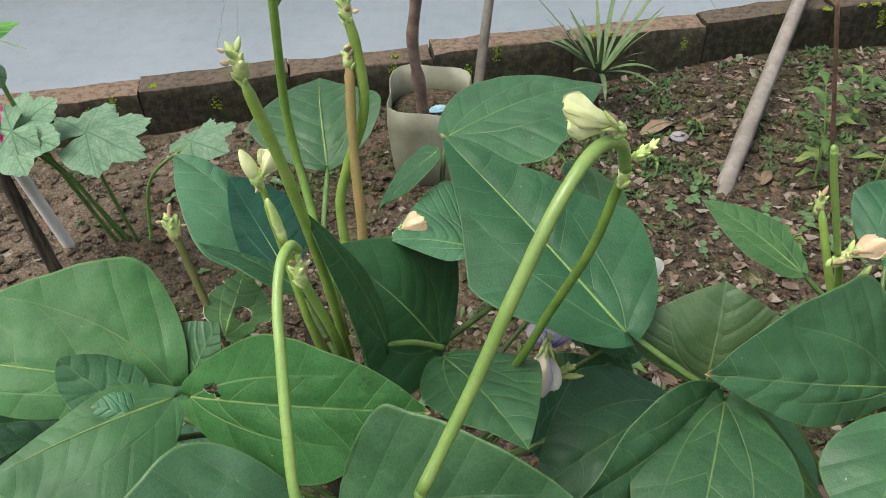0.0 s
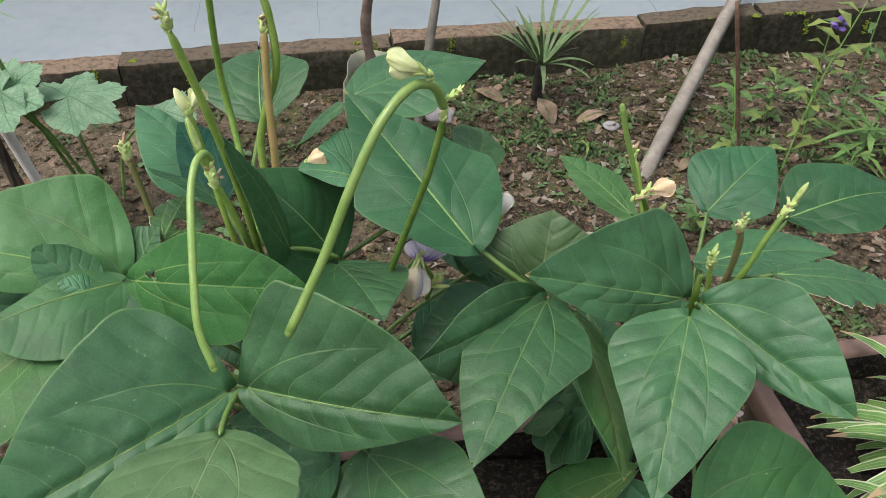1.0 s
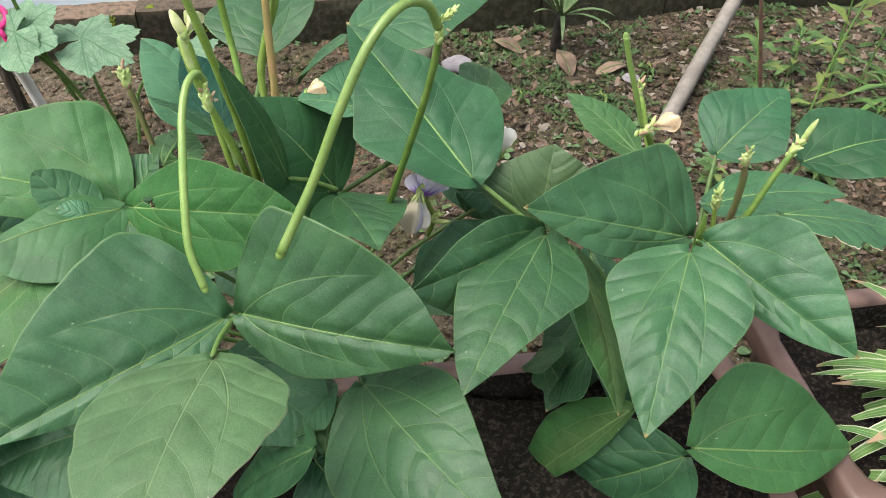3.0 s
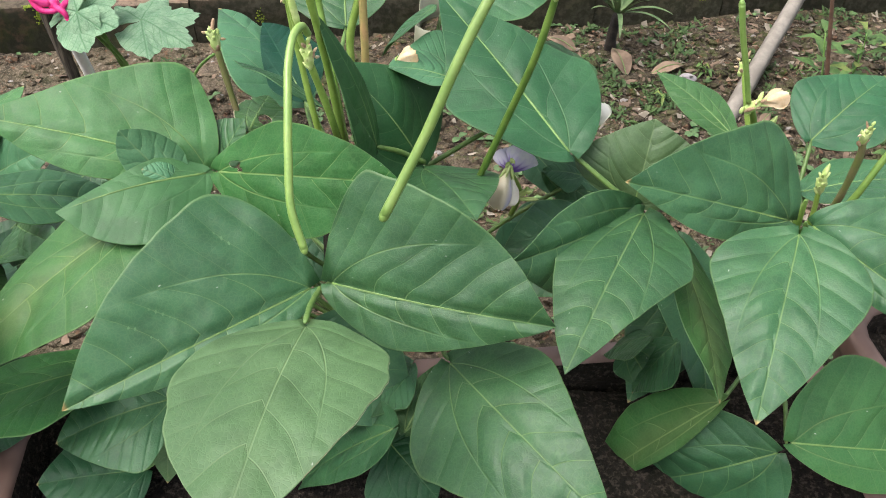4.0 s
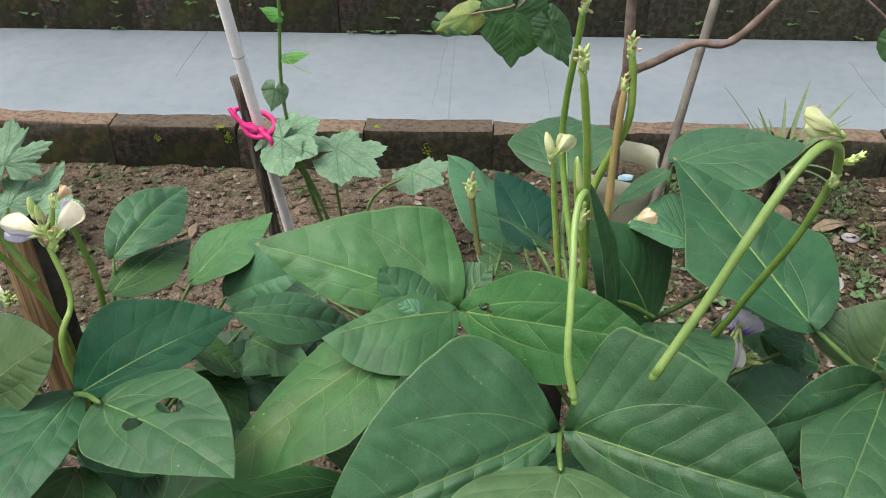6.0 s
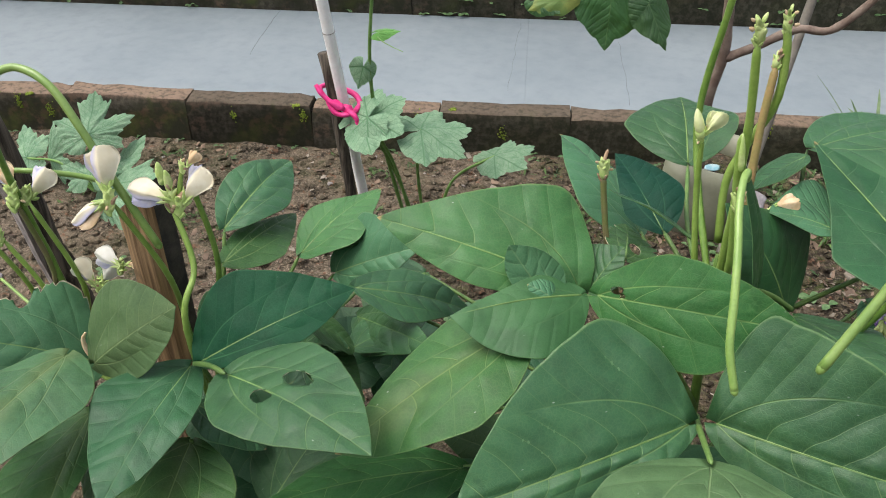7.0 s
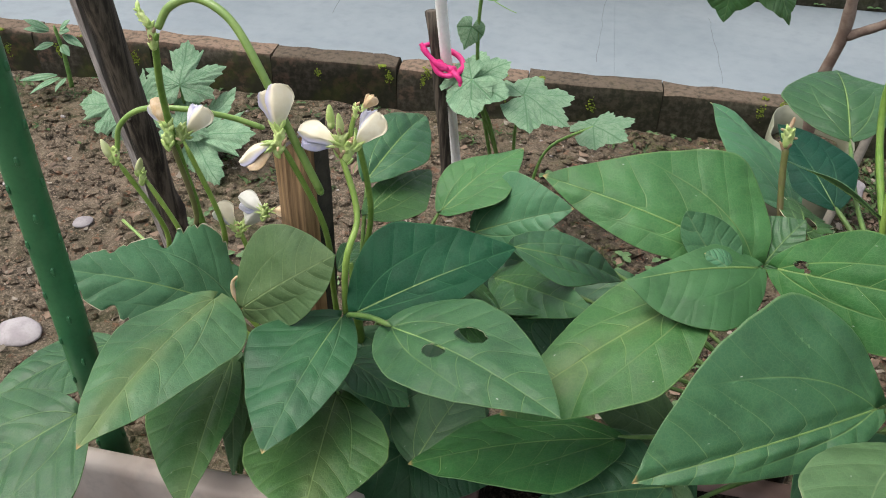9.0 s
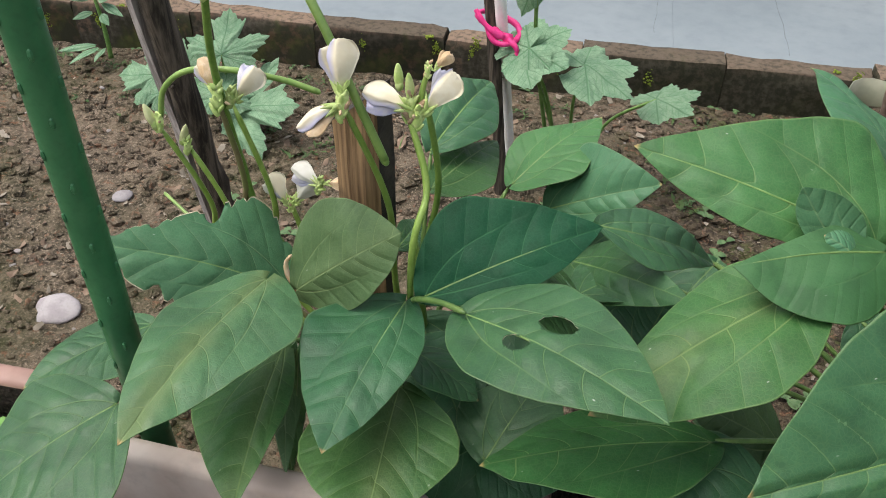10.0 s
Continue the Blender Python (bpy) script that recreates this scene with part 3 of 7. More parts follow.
    for i in range(nu):
        for j in range(nv):
            if (i, j) in gone:
                continue
            keys = ((i, j), (i, j + 1), (i + 1, j + 1), (i + 1, j))
            f = bm.faces.new([top[k] for k in keys])
            if chew > 0.5 and j in (0, nv - 1) and 0.06 < i / nu < 0.9 and noise.noise(Vector((i * 0.35, seed, j * 0.1))) > -0.3:
                f.material_index = 2
            for loop, k in zip(f.loops, keys):
                loop[uv].uv, loop[uv2].uv, loop[uv3].uv, loop[uv4].uv = place[k], *marks[k]
            g = bm.faces.new([low[k] for k in keys[::-1]])
            g.material_index = 1
            for loop, k in zip(g.loops, keys[::-1]):
                loop[uv].uv = place[k]
            for a, b, ni, nj in ((keys[0], keys[1], i - 1, j), (keys[1], keys[2], i, j + 1), (keys[2], keys[3], i + 1, j), (keys[3], keys[0], i, j - 1)):
                if not (0 <= ni < nu and 0 <= nj < nv) or (ni, nj) in gone:
                    q = bm.faces.new((top[b], top[a], low[a], low[b]))
                    q.material_index = 2 if (chew and 0.1 < i / nu < 0.8) or (0 <= ni < nu and 0 <= nj < nv) else 1
    loose = [v for v in bm.verts if not v.link_faces]
    bmesh.ops.delete(bm, geom=loose, context="VERTS")
    bmesh.ops.recalc_face_normals(bm, faces=bm.faces)
    # raised midrib under and over the blade
    rib = [base + along * (k * size) + n * (arch * size * math.sin(math.pi * k) - quilt * 0.9 - 0.0006) for k in (0.0, 0.2, 0.4, 0.6, 0.8, 0.97)]
    blade_ob = part(name, bm, [mats or DARK, BACK, RIMDRY], plant, label)
    bm = bmesh.new()
    tube(bm, rib, 0.0009, 0.0002, 6, 3)
    part("midrib", bm, VEIN, blade_ob)
    return blade_ob


def stalk(plant, points, r0=0.0018, r1=0.0014, mat=None, name="petiole", label="", ribs=0.12):
    bm = bmesh.new()
    tube(bm, points, r0, r1, 10, 7, wobble=0.12, ribs=ribs)
    return part(name, bm, mat or (PETIOLE if name == "petiole" else STALK), plant, label)


centre_plant = thing("bean_plant", (-0.05, 0.345, -0.02), "bushy green bean plant with long curved pods and broad leaves", "bean plant", "bean plants")
right_plant = thing("bean_plant", (0.245, 0.395, -0.02), "green bean plant with withered flowers and drooping leaves", "bean plant", "bean plants")
left_plant = thing("bean_plant", (-0.40, 0.275, -0.02), "green bean plant with cream flowers and insect-eaten leaves", "bean plant", "bean plants")
bean_leaflet(centre_plant, (-0.141, 0.303, 0.38), (-0.276, 0.302, 0.408), (0.17, -0.56, 0.81), 0.023, 0.060, (0.50, 0.25), seed=1, sharp=(1.84, 1.42), arch=0.067, fold=0.02, mats=MID)
bean_leaflet(centre_plant, (-0.128, 0.291, 0.387), (-0.013, 0.265, 0.409), (-0.29, -0.72, 0.64), 0.031, 0.036, (0.38, 0.50), seed=2, sharp=(2.17, 1.92), arch=0.043, fold=-0.01, mats=GREEN, fine=2, holes=((-0.005, 0.012, 0.0022, 0.004), (-0.002, 0.016, 0.0014, 0.002)))
bean_leaflet(centre_plant, (-0.138, 0.295, 0.382), (-0.209, 0.246, 0.386), (0.2, -0.3, 0.93), 0.040, 0.016, (0.46, 0.3), seed=3, sharp=(2.2, 1.3), mats=CURL, arch=0.07, fold=0.03, quilt=0.0002, label="crumpled leaflet with a curled margin")
bean_leaflet(centre_plant, (-0.152, 0.284, 0.376), (-0.186, 0.296, 0.409), (0.25, -0.60, 0.75), 0.014, 0.019, (0.5, 0.40), seed=301, sharp=(3.2, 2.4), mats=GREYGREEN, arch=-0.06, roll=-0.22, quilt=0.0010, name="curled_lobe")
bean_leaflet(centre_plant, (-0.149, 0.284, 0.379), (-0.170, 0.281, 0.393), (0.2, -0.45, 0.87), 0.008, 0.010, (0.5, 0.5), seed=302, sharp=(2.6, 2.6), mats=GREYGREEN, arch=0.12, roll=0.22, quilt=0.0006, name="curled_lobe")
bean_leaflet(centre_plant, (-0.063, 0.235, 0.352), (-0.177, 0.148, 0.337), (0.33, -0.57, 0.75), 0.019, 0.073, (0.35, 0.21), seed=4, sharp=(1.75, 1.98), arch=0.056, fold=0.01, mats=DARK, quilt=0.0024)
bean_leaflet(centre_plant, (-0.05, 0.231, 0.361), (0.075, 0.207, 0.366), (-0.18, -0.82, 0.54), 0.067, 0.028, (0.14, 0.37), seed=5, sharp=(2.54, 1.63), arch=0.049, fold=0.01, mats=DARK, quilt=0.0022)
bean_leaflet(centre_plant, (-0.053, 0.188, 0.374), (-0.057, 0.067, 0.388), (-0.07, 0.12, 0.99), 0.052, 0.053, (0.29, 0.35), seed=6, sharp=(2.05, 2.42), arch=0.049, fold=-0.06, mats=PALE, chew=0.06)
bean_leaflet(centre_plant, (0.018, 0.227, 0.305), (0.111, 0.127, 0.308), (-0.34, -0.3, 0.89), 0.042, 0.056, (0.36, 0.30), seed=7, sharp=(1.35, 1.51), arch=0.063, fold=-0.02, mats=DARK)
bean_leaflet(centre_plant, (-0.167, 0.267, 0.375), (-0.257, 0.174, 0.327), (-0.24, -0.25, 0.94), 0.045, 0.033, (0.45, 0.29), seed=8, sharp=(1.93, 1.56), arch=0.036, fold=-0.01, mats=LIME)
bean_leaflet(centre_plant, (0.08, 0.324, 0.395), (-0.011, 0.427, 0.443), (0.14, -0.31, 0.94), 0.047, 0.050, (0.44, 0.33), seed=9, sharp=(1.05, 1.05), arch=0.017, fold=0.04, mats=DEEP)
bean_leaflet(centre_plant, (-0.007, 0.446, 0.429), (0.088, 0.503, 0.427), (0.03, -0.01, 1), 0.035, 0.049, (0.35, 0.34), seed=10, sharp=(1.79, 1.34), arch=0.063, fold=-0.02, mats=DARK)
bean_leaflet(centre_plant, (-0.012, 0.344, 0.363), (-0.063, 0.343, 0.435), (0.74, -0.43, 0.52), 0.047, 0.049, (0.29, 0.27), seed=11, sharp=(1.42, 1.50), arch=0.079, fold=0.01, mats=SLEEK, quilt=0.0006)
bean_leaflet(centre_plant, (-0.036, 0.318, 0.394), (-0.062, 0.308, 0.485), (0.94, -0.24, 0.25), 0.024, 0.010, (0.20, 0.44), seed=12, mats=SLEEK, quilt=0.0006)
bean_leaflet(centre_plant, (-0.087, 0.479, 0.385), (-0.102, 0.564, 0.4), (-0.03, -0.18, 0.98), 0.048, 0.041, (0.44, 0.50), seed=13, sharp=(1.75, 1.93), arch=0.105, fold=0.06, mats=DARK)
bean_leaflet(centre_plant, (-0.114, 0.434, 0.344), (-0.191, 0.495, 0.385), (0.45, -0.04, 0.89), 0.045, 0.028, (0.27, 0.29), seed=14, sharp=(1.68, 1.92), arch=0.081, fold=-0.03, mats=GREYGREEN)
bean_leaflet(centre_plant, (-0.097, 0.38, 0.384), (-0.141, 0.447, 0.401), (-0.11, -0.32, 0.94), 0.017, 0.027, (0.31, 0.35), seed=15, sharp=(1.44, 1.84), arch=0.061, fold=0.00, mats=NAVY)
bean_leaflet(centre_plant, (-0.076, 0.34, 0.406), (-0.136, 0.368, 0.417), (0.37, 0.44, 0.82), 0.023, 0.010, (0.36, 0.44), seed=16, mats=DEEP)
bean_leaflet(centre_plant, (-0.014, 0.428, 0.43), (-0.048, 0.412, 0.4), (-0.69, 0.19, 0.69), 0.033, 0.043, (0.40, 0.44), seed=17)
bean_leaflet(centre_plant, (0.007, 0.364, 0.415), (-0.036, 0.364, 0.421), (0.14, -0.08, 0.99), 0.010, 0.039, (0.31, 0.35), seed=18, sharp=(1.78, 1.88), arch=0.065, fold=0.01, mats=GREYGREEN, wide=1.2)
bean_leaflet(centre_plant, (-0.009, 0.331, 0.369), (0.029, 0.258, 0.393), (-0.01, 0.3, 0.95), 0.038, 0.026, (0.36, 0.41), seed=19, sharp=(1.40, 2.15), arch=0.043, fold=-0.01, mats=DARK)
bean_leaflet(centre_plant, (0.082, 0.424, 0.38), (0.089, 0.55, 0.334), (0.39, 0.3, 0.87), 0.026, 0.020, (0.44, 0.44), seed=20, mats=MID)
bean_leaflet(centre_plant, (0.127, 0.302, 0.369), (0.081, 0.185, 0.357), (0.04, -0.11, 0.99), 0.040, 0.036, (0.32, 0.36), seed=21, sharp=(1.16, 1.81), arch=0.058, fold=-0.03)
bean_leaflet(right_plant, (0.212, 0.284, 0.377), (0.181, 0.179, 0.336), (-0.2, -0.3, 0.93), 0.043, 0.043, (0.31, 0.26), seed=22, sharp=(1.40, 1.35), arch=0.067, fold=-0.02, mats=DARK, quilt=0.0014)
bean_leaflet(right_plant, (0.229, 0.309, 0.362), (0.304, 0.229, 0.351), (-0.53, -0.58, 0.62), 0.044, 0.016, (0.38, 0.50), seed=23, sharp=(1.80, 2.09), arch=0.047, fold=-0.00, mats=DARK, quilt=0.0014)
bean_leaflet(right_plant, (0.22, 0.321, 0.355), (0.112, 0.295, 0.397), (0.39, -0.72, 0.57), 0.021, 0.055, (0.50, 0.27), seed=24, sharp=(1.58, 1.60), arch=0.049, fold=-0.00, mats=DARK, quilt=0.0014)
bean_leaflet(centre_plant, (0.124, 0.321, 0.359), (0.131, 0.347, 0.406), (-0.13, -0.86, 0.5), 0.033, 0.040, (0.44, 0.44), seed=25, mats=PALE, wide=1.3)
bean_leaflet(right_plant, (0.195, 0.4, 0.362), (0.145, 0.447, 0.379), (0.09, -0.25, 0.96), 0.018, 0.019, (0.40, 0.42), seed=26, mats=MID)
bean_leaflet(right_plant, (0.266, 0.444, 0.331), (0.323, 0.491, 0.361), (-0.19, -0.35, 0.92), 0.040, 0.036, (0.37, 0.42), seed=27, sharp=(1.74, 1.39), arch=0.069, fold=0.02, mats=DEEP)
bean_leaflet(right_plant, (0.345, 0.47, 0.307), (0.451, 0.506, 0.309), (0.05, -0.19, 0.98), 0.047, 0.037, (0.33, 0.50), seed=28, sharp=(2.15, 1.49), arch=0.090, fold=0.02, mats=DEEP)
bean_leaflet(right_plant, (0.248, 0.383, 0.331), (0.34, 0.377, 0.35), (-0.18, 0.26, 0.95), 0.041, 0.036, (0.33, 0.40), seed=29, sharp=(1.69, 1.69), arch=0.072, fold=0.02)
bean_leaflet(right_plant, (0.287, 0.345, 0.358), (0.385, 0.347, 0.338), (0.2, 0.02, 0.98), 0.021, 0.030, (0.44, 0.43), seed=30, mats=DARK, chew=0.9)
bean_leaflet(right_plant, (0.233, 0.229, 0.252), (0.353, 0.257, 0.219), (0.34, -0.64, 0.69), 0.059, 0.028, (0.30, 0.49), seed=31, sharp=(1.78, 1.63), arch=0.075, fold=0.01, mats=MID)
bean_leaflet(right_plant, (0.23, 0.234, 0.232), (0.158, 0.25, 0.159), (-0.48, -0.82, 0.3), 0.041, 0.044, (0.24, 0.36), seed=32, sharp=(1.31, 1.61), arch=0.054, fold=0.01, mats=DARK)
bean_leaflet(right_plant, (0.193, 0.256, 0.252), (0.132, 0.258, 0.152), (-0.73, -0.54, 0.43), 0.011, 0.025, (0.44, 0.44), seed=33, mats=LIME, stretch=1.2, wide=1.2)
bean_leaflet(right_plant, (0.149, 0.312, 0.345), (0.174, 0.212, 0.308), (0.71, -0.08, 0.7), 0.030, 0.022, (0.44, 0.44), seed=34, mats=LIME, wide=1.25)
bean_leaflet(centre_plant, (0.124, 0.308, 0.366), (0.052, 0.243, 0.377), (0.66, -0.66, 0.35), 0.031, 0.016, (0.44, 0.44), seed=35, mats=DARK, stretch=1.05, wide=1.5)
bean_leaflet(centre_plant, (0.069, 0.38, 0.335), (0.104, 0.38, 0.312), (0.41, -0.66, 0.63), 0.011, 0.012, (0.44, 0.43), seed=36)
bean_leaflet(centre_plant, (-0.015, 0.203, 0.267), (-0.093, 0.216, 0.158), (-0.81, -0.07, 0.58), 0.022, 0.035, (0.26, 0.37), seed=37)
bean_leaflet(left_plant, (-0.33, 0.188, 0.357), (-0.218, 0.141, 0.377), (-0.17, 0, 0.98), 0.044, 0.034, (0.29, 0.31), seed=38, sharp=(2.09, 1.82), arch=0.057, fold=-0.00, mats=DARK, fine=2, holes=((0.005, 0.041, 0.0048, 0.0072), (-0.0155, 0.050, 0.0060, 0.0100)))
bean_leaflet(left_plant, (-0.362, 0.207, 0.341), (-0.28, 0.268, 0.373), (0.1, -0.56, 0.82), 0.045, 0.020, (0.36, 0.48), seed=39, sharp=(1.62, 1.99), arch=0.066, fold=0.01, mats=BLUISH, quilt=0.0006)
bean_leaflet(left_plant, (-0.377, 0.213, 0.327), (-0.373, 0.107, 0.315), (0, -0.11, 0.99), 0.026, 0.046, (0.42, 0.35), seed=40, sharp=(1.86, 1.67), arch=0.058, fold=0.00, mats=DEEP)
bean_leaflet(left_plant, (-0.443, 0.200, 0.322), (-0.380, 0.216, 0.374), (0.05, -0.75, 0.66), 0.040, 0.026, (0.5, 0.45), seed=41, sharp=(2.2, 2.6), mats=OLIVE, arch=0.05, fold=-0.1, quilt=0.0004)
bean_leaflet(left_plant, (-0.47, 0.231, 0.287), (-0.567, 0.164, 0.344), (0.57, -0.15, 0.81), 0.035, 0.057, (0.32, 0.28), seed=42, sharp=(2.25, 1.05), arch=0.087, fold=0.01, mats=GREYGREEN, chew=1.6)
bean_leaflet(left_plant, (-0.46, 0.195, 0.329), (-0.46, 0.064, 0.327), (0.03, -0.02, 1), 0.043, 0.034, (0.30, 0.39), seed=43, sharp=(1.63, 1.92), arch=0.050, fold=-0.03, mats=YELLOW)
bean_leaflet(left_plant, (-0.413, 0.33, 0.354), (-0.41, 0.437, 0.355), (0.35, -0.02, 0.94), 0.026, 0.028, (0.42, 0.44), seed=44, sharp=(1.71, 1.51), arch=0.090, fold=0.02, mats=DARK, quilt=0.0016)
bean_leaflet(left_plant, (-0.401, 0.304, 0.342), (-0.39, 0.399, 0.328), (0.32, 0.1, 0.94), 0.015, 0.027, (0.37, 0.40), seed=45, mats=MID)
bean_leaflet(left_plant, (-0.359, 0.344, 0.332), (-0.317, 0.409, 0.36), (-0.27, -0.22, 0.94), 0.030, 0.037, (0.40, 0.42), seed=46, sharp=(1.48, 1.51), arch=0.063, fold=0.01, mats=MID)
bean_leaflet(left_plant, (-0.332, 0.345, 0.318), (-0.261, 0.346, 0.358), (-0.10, -0.70, 0.70), 0.030, 0.017, (0.44, 0.44), seed=47, mats=GREYGREEN, wide=1.3)
bean_leaflet(left_plant, (-0.283, 0.277, 0.367), (-0.217, 0.333, 0.317), (0.53, 0.13, 0.84), 0.024, 0.024, (0.44, 0.34), seed=48, mats=DARK)
bean_leaflet(left_plant, (-0.311, 0.333, 0.289), (-0.224, 0.259, 0.345), (-0.68, -0.29, 0.67), 0.021, 0.025, (0.39, 0.44), seed=49)
bean_leaflet(left_plant, (-0.194, 0.223, 0.281), (-0.309, 0.163, 0.271), (-0.18, 0.17, 0.97), 0.045, 0.037, (0.38, 0.50), seed=50, sharp=(1.50, 1.89), arch=0.036, fold=-0.03, mats=GREEN)
bean_leaflet(left_plant, (-0.369, 0.186, 0.285), (-0.345, 0.096, 0.282), (-0.05, -0.05, 1), 0.042, 0.049, (0.50, 0.48), seed=51, sharp=(1.68, 2.39), arch=0.014, fold=-0.06, mats=LIME)
bean_leaflet(left_plant, (-0.451, 0.191, 0.282), (-0.417, 0.082, 0.271), (-0.08, -0.12, 0.99), 0.016, 0.043, (0.44, 0.44), seed=52, mats=LIME)
bean_leaflet(left_plant, (-0.501, 0.101, 0.298), (-0.542, 0.03, 0.273), (-0.13, -0.26, 0.96), 0.042, 0.036, (0.34, 0.35), seed=53, sharp=(1.38, 1.36), arch=0.059, fold=0.00, mats=DARK, wide=1.4, stretch=1.12)
bean_leaflet(left_plant, (-0.571, 0.201, 0.242), (-0.617, 0.123, 0.234), (-0.15, -0, 0.99), 0.040, 0.033, (0.31, 0.32), seed=54, sharp=(1.88, 1.61), arch=0.052, fold=-0.00, mats=DARK)
bean_leaflet(left_plant, (-0.44, 0.188, 0.284), (-0.436, 0.157, 0.195), (-0.22, -0.93, 0.31), 0.014, 0.015, (0.38, 0.44), seed=55, mats=MID, chew=0.8)
bean_leaflet(left_plant, (-0.38, 0.214, 0.289), (-0.327, 0.208, 0.268), (0.39, 0.29, 0.88), 0.038, 0.030, (0.44, 0.44), seed=56)
bean_leaflet(left_plant, (-0.315, 0.191, 0.239), (-0.286, 0.261, 0.228), (0.48, -0.07, 0.87), 0.039, 0.017, (0.34, 0.44), seed=57)
bean_leaflet(left_plant, (-0.331, 0.284, 0.298), (-0.289, 0.27, 0.317), (-0.48, -0.48, 0.73), 0.015, 0.010, (0.44, 0.44), seed=58)
bean_leaflet(left_plant, (-0.31, 0.253, 0.323), (-0.268, 0.245, 0.296), (0.55, 0.38, 0.75), 0.036, 0.028, (0.41, 0.42), seed=59, mats=MID)
bean_leaflet(left_plant, (-0.264, 0.329, 0.237), (-0.237, 0.358, 0.258), (-0.63, 0.02, 0.77), 0.036, 0.037, (0.40, 0.39), seed=60, mats=DARK)
bean_leaflet(left_plant, (-0.01, 0.258, 0.262), (-0.043, 0.232, 0.245), (-0.52, 0.09, 0.85), 0.038, 0.035, (0.42, 0.44), seed=61, mats=DARK)
bean_leaflet(left_plant, (-0.014, 0.258, 0.26), (-0.048, 0.222, 0.243), (-0.51, 0.06, 0.86), 0.035, 0.037, (0.39, 0.40), seed=62, mats=DARK)
bean_leaflet(left_plant, (-0.135, 0.305, 0.377), (-0.118, 0.323, 0.404), (-0.57, -0.47, 0.68), 0.031, 0.015, (0.44, 0.44), seed=63)
bean_leaflet(left_plant, (-0.116, 0.321, 0.397), (-0.123, 0.386, 0.38), (0.29, 0.27, 0.92), 0.015, 0.022, (0.44, 0.39), seed=64, mats=MID, chew=0.8, holes=((0.006, 0.02, 0.004, 0.006),))
bean_leaflet(left_plant, (0.149, 0.302, 0.259), (0.12, 0.297, 0.241), (-0.5, 0.5, 0.71), 0.038, 0.029, (0.39, 0.43), seed=65, mats=DARK)
bean_leaflet(left_plant, (0.167, 0.298, 0.259), (0.141, 0.277, 0.226), (-0.82, 0.19, 0.54), 0.035, 0.034, (0.44, 0.44), seed=66, mats=DARK)
bean_leaflet(left_plant, (-0.155, 0.276, 0.244), (-0.205, 0.273, 0.237), (-0.16, 0.36, 0.92), 0.028, 0.036, (0.44, 0.44), seed=67, mats=MID)
bean_leaflet(left_plant, (-0.163, 0.236, 0.261), (-0.174, 0.24, 0.204), (-0.91, 0.35, 0.2), 0.038, 0.038, (0.33, 0.33), seed=68)
bean_leaflet(left_plant, (-0.418, 0.286, 0.299), (-0.427, 0.343, 0.282), (0.37, 0.32, 0.87), 0.010, 0.014, (0.44, 0.42), seed=70)
bean_leaflet(left_plant, (-0.322, 0.27, 0.335), (-0.288, 0.282, 0.305), (0.44, 0.54, 0.72), 0.036, 0.037, (0.42, 0.39), seed=71, mats=MID)
bean_leaflet(left_plant, (-0.291, 0.282, 0.307), (-0.249, 0.322, 0.312), (-0.32, 0.22, 0.92), 0.037, 0.036, (0.44, 0.44), seed=72)
bean_leaflet(left_plant, (-0.194, 0.263, 0.302), (-0.218, 0.237, 0.29), (-0.59, 0.18, 0.79), 0.039, 0.037, (0.38, 0.39), seed=73)
bean_leaflet(centre_plant, (0.116, 0.347, 0.31), (0.036, 0.294, 0.3), (0.06, -0.33, 0.9), 0.040, 0.042, (0.37, 0.35), mats=DARK, arch=0.09, seed=201)
stalk(centre_plant, [(-0.05, 0.334, 0.19), (0.033, 0.341, 0.27), (0.116, 0.347, 0.31)])
bean_leaflet(left_plant, (-0.312, 0.182, 0.25), (-0.296, 0.25, 0.27), (-0.24, -0.41, 0.9), 0.036, 0.039, (0.34, 0.37), mats=DARK, arch=0.03, seed=202)
stalk(left_plant, [(-0.395, 0.262, 0.17), (-0.354, 0.222, 0.23), (-0.312, 0.182, 0.25)])
bean_leaflet(left_plant, (-0.388, 0.256, 0.27), (-0.327, 0.199, 0.235), (-0.02, -0.48, 0.9), 0.038, 0.037, (0.34, 0.28), mats=DARK, arch=0.04, seed=203)
stalk(left_plant, [(-0.395, 0.262, 0.17), (-0.391, 0.259, 0.24), (-0.388, 0.256, 0.27)])
bean_leaflet(centre_plant, (-0.153, 0.263, 0.25), (-0.218, 0.245, 0.285), (-0.11, -0.28, 0.9), 0.028, 0.029, (0.30, 0.36), mats=OLIVE, arch=0.03, seed=204)
stalk(centre_plant, [(-0.05, 0.334, 0.19), (-0.101, 0.298, 0.24), (-0.153, 0.263, 0.25)])
bean_leaflet(centre_plant, (-0.144, 0.269, 0.225), (-0.181, 0.232, 0.22), (0.06, -0.51, 0.9), 0.030, 0.026, (0.37, 0.30), mats=DARK, arch=0.04, seed=205)
stalk(centre_plant, [(-0.05, 0.334, 0.19), (-0.097, 0.302, 0.228), (-0.144, 0.269, 0.225)])
bean_leaflet(centre_plant, (-0.249, 0.294, 0.26), (-0.239, 0.325, 0.29), (0.24, -0.29, 0.9), 0.028, 0.026, (0.38, 0.33), mats=DARK, arch=0.07, seed=206)
stalk(centre_plant, [(-0.05, 0.334, 0.19), (-0.149, 0.314, 0.245), (-0.249, 0.294, 0.26)])
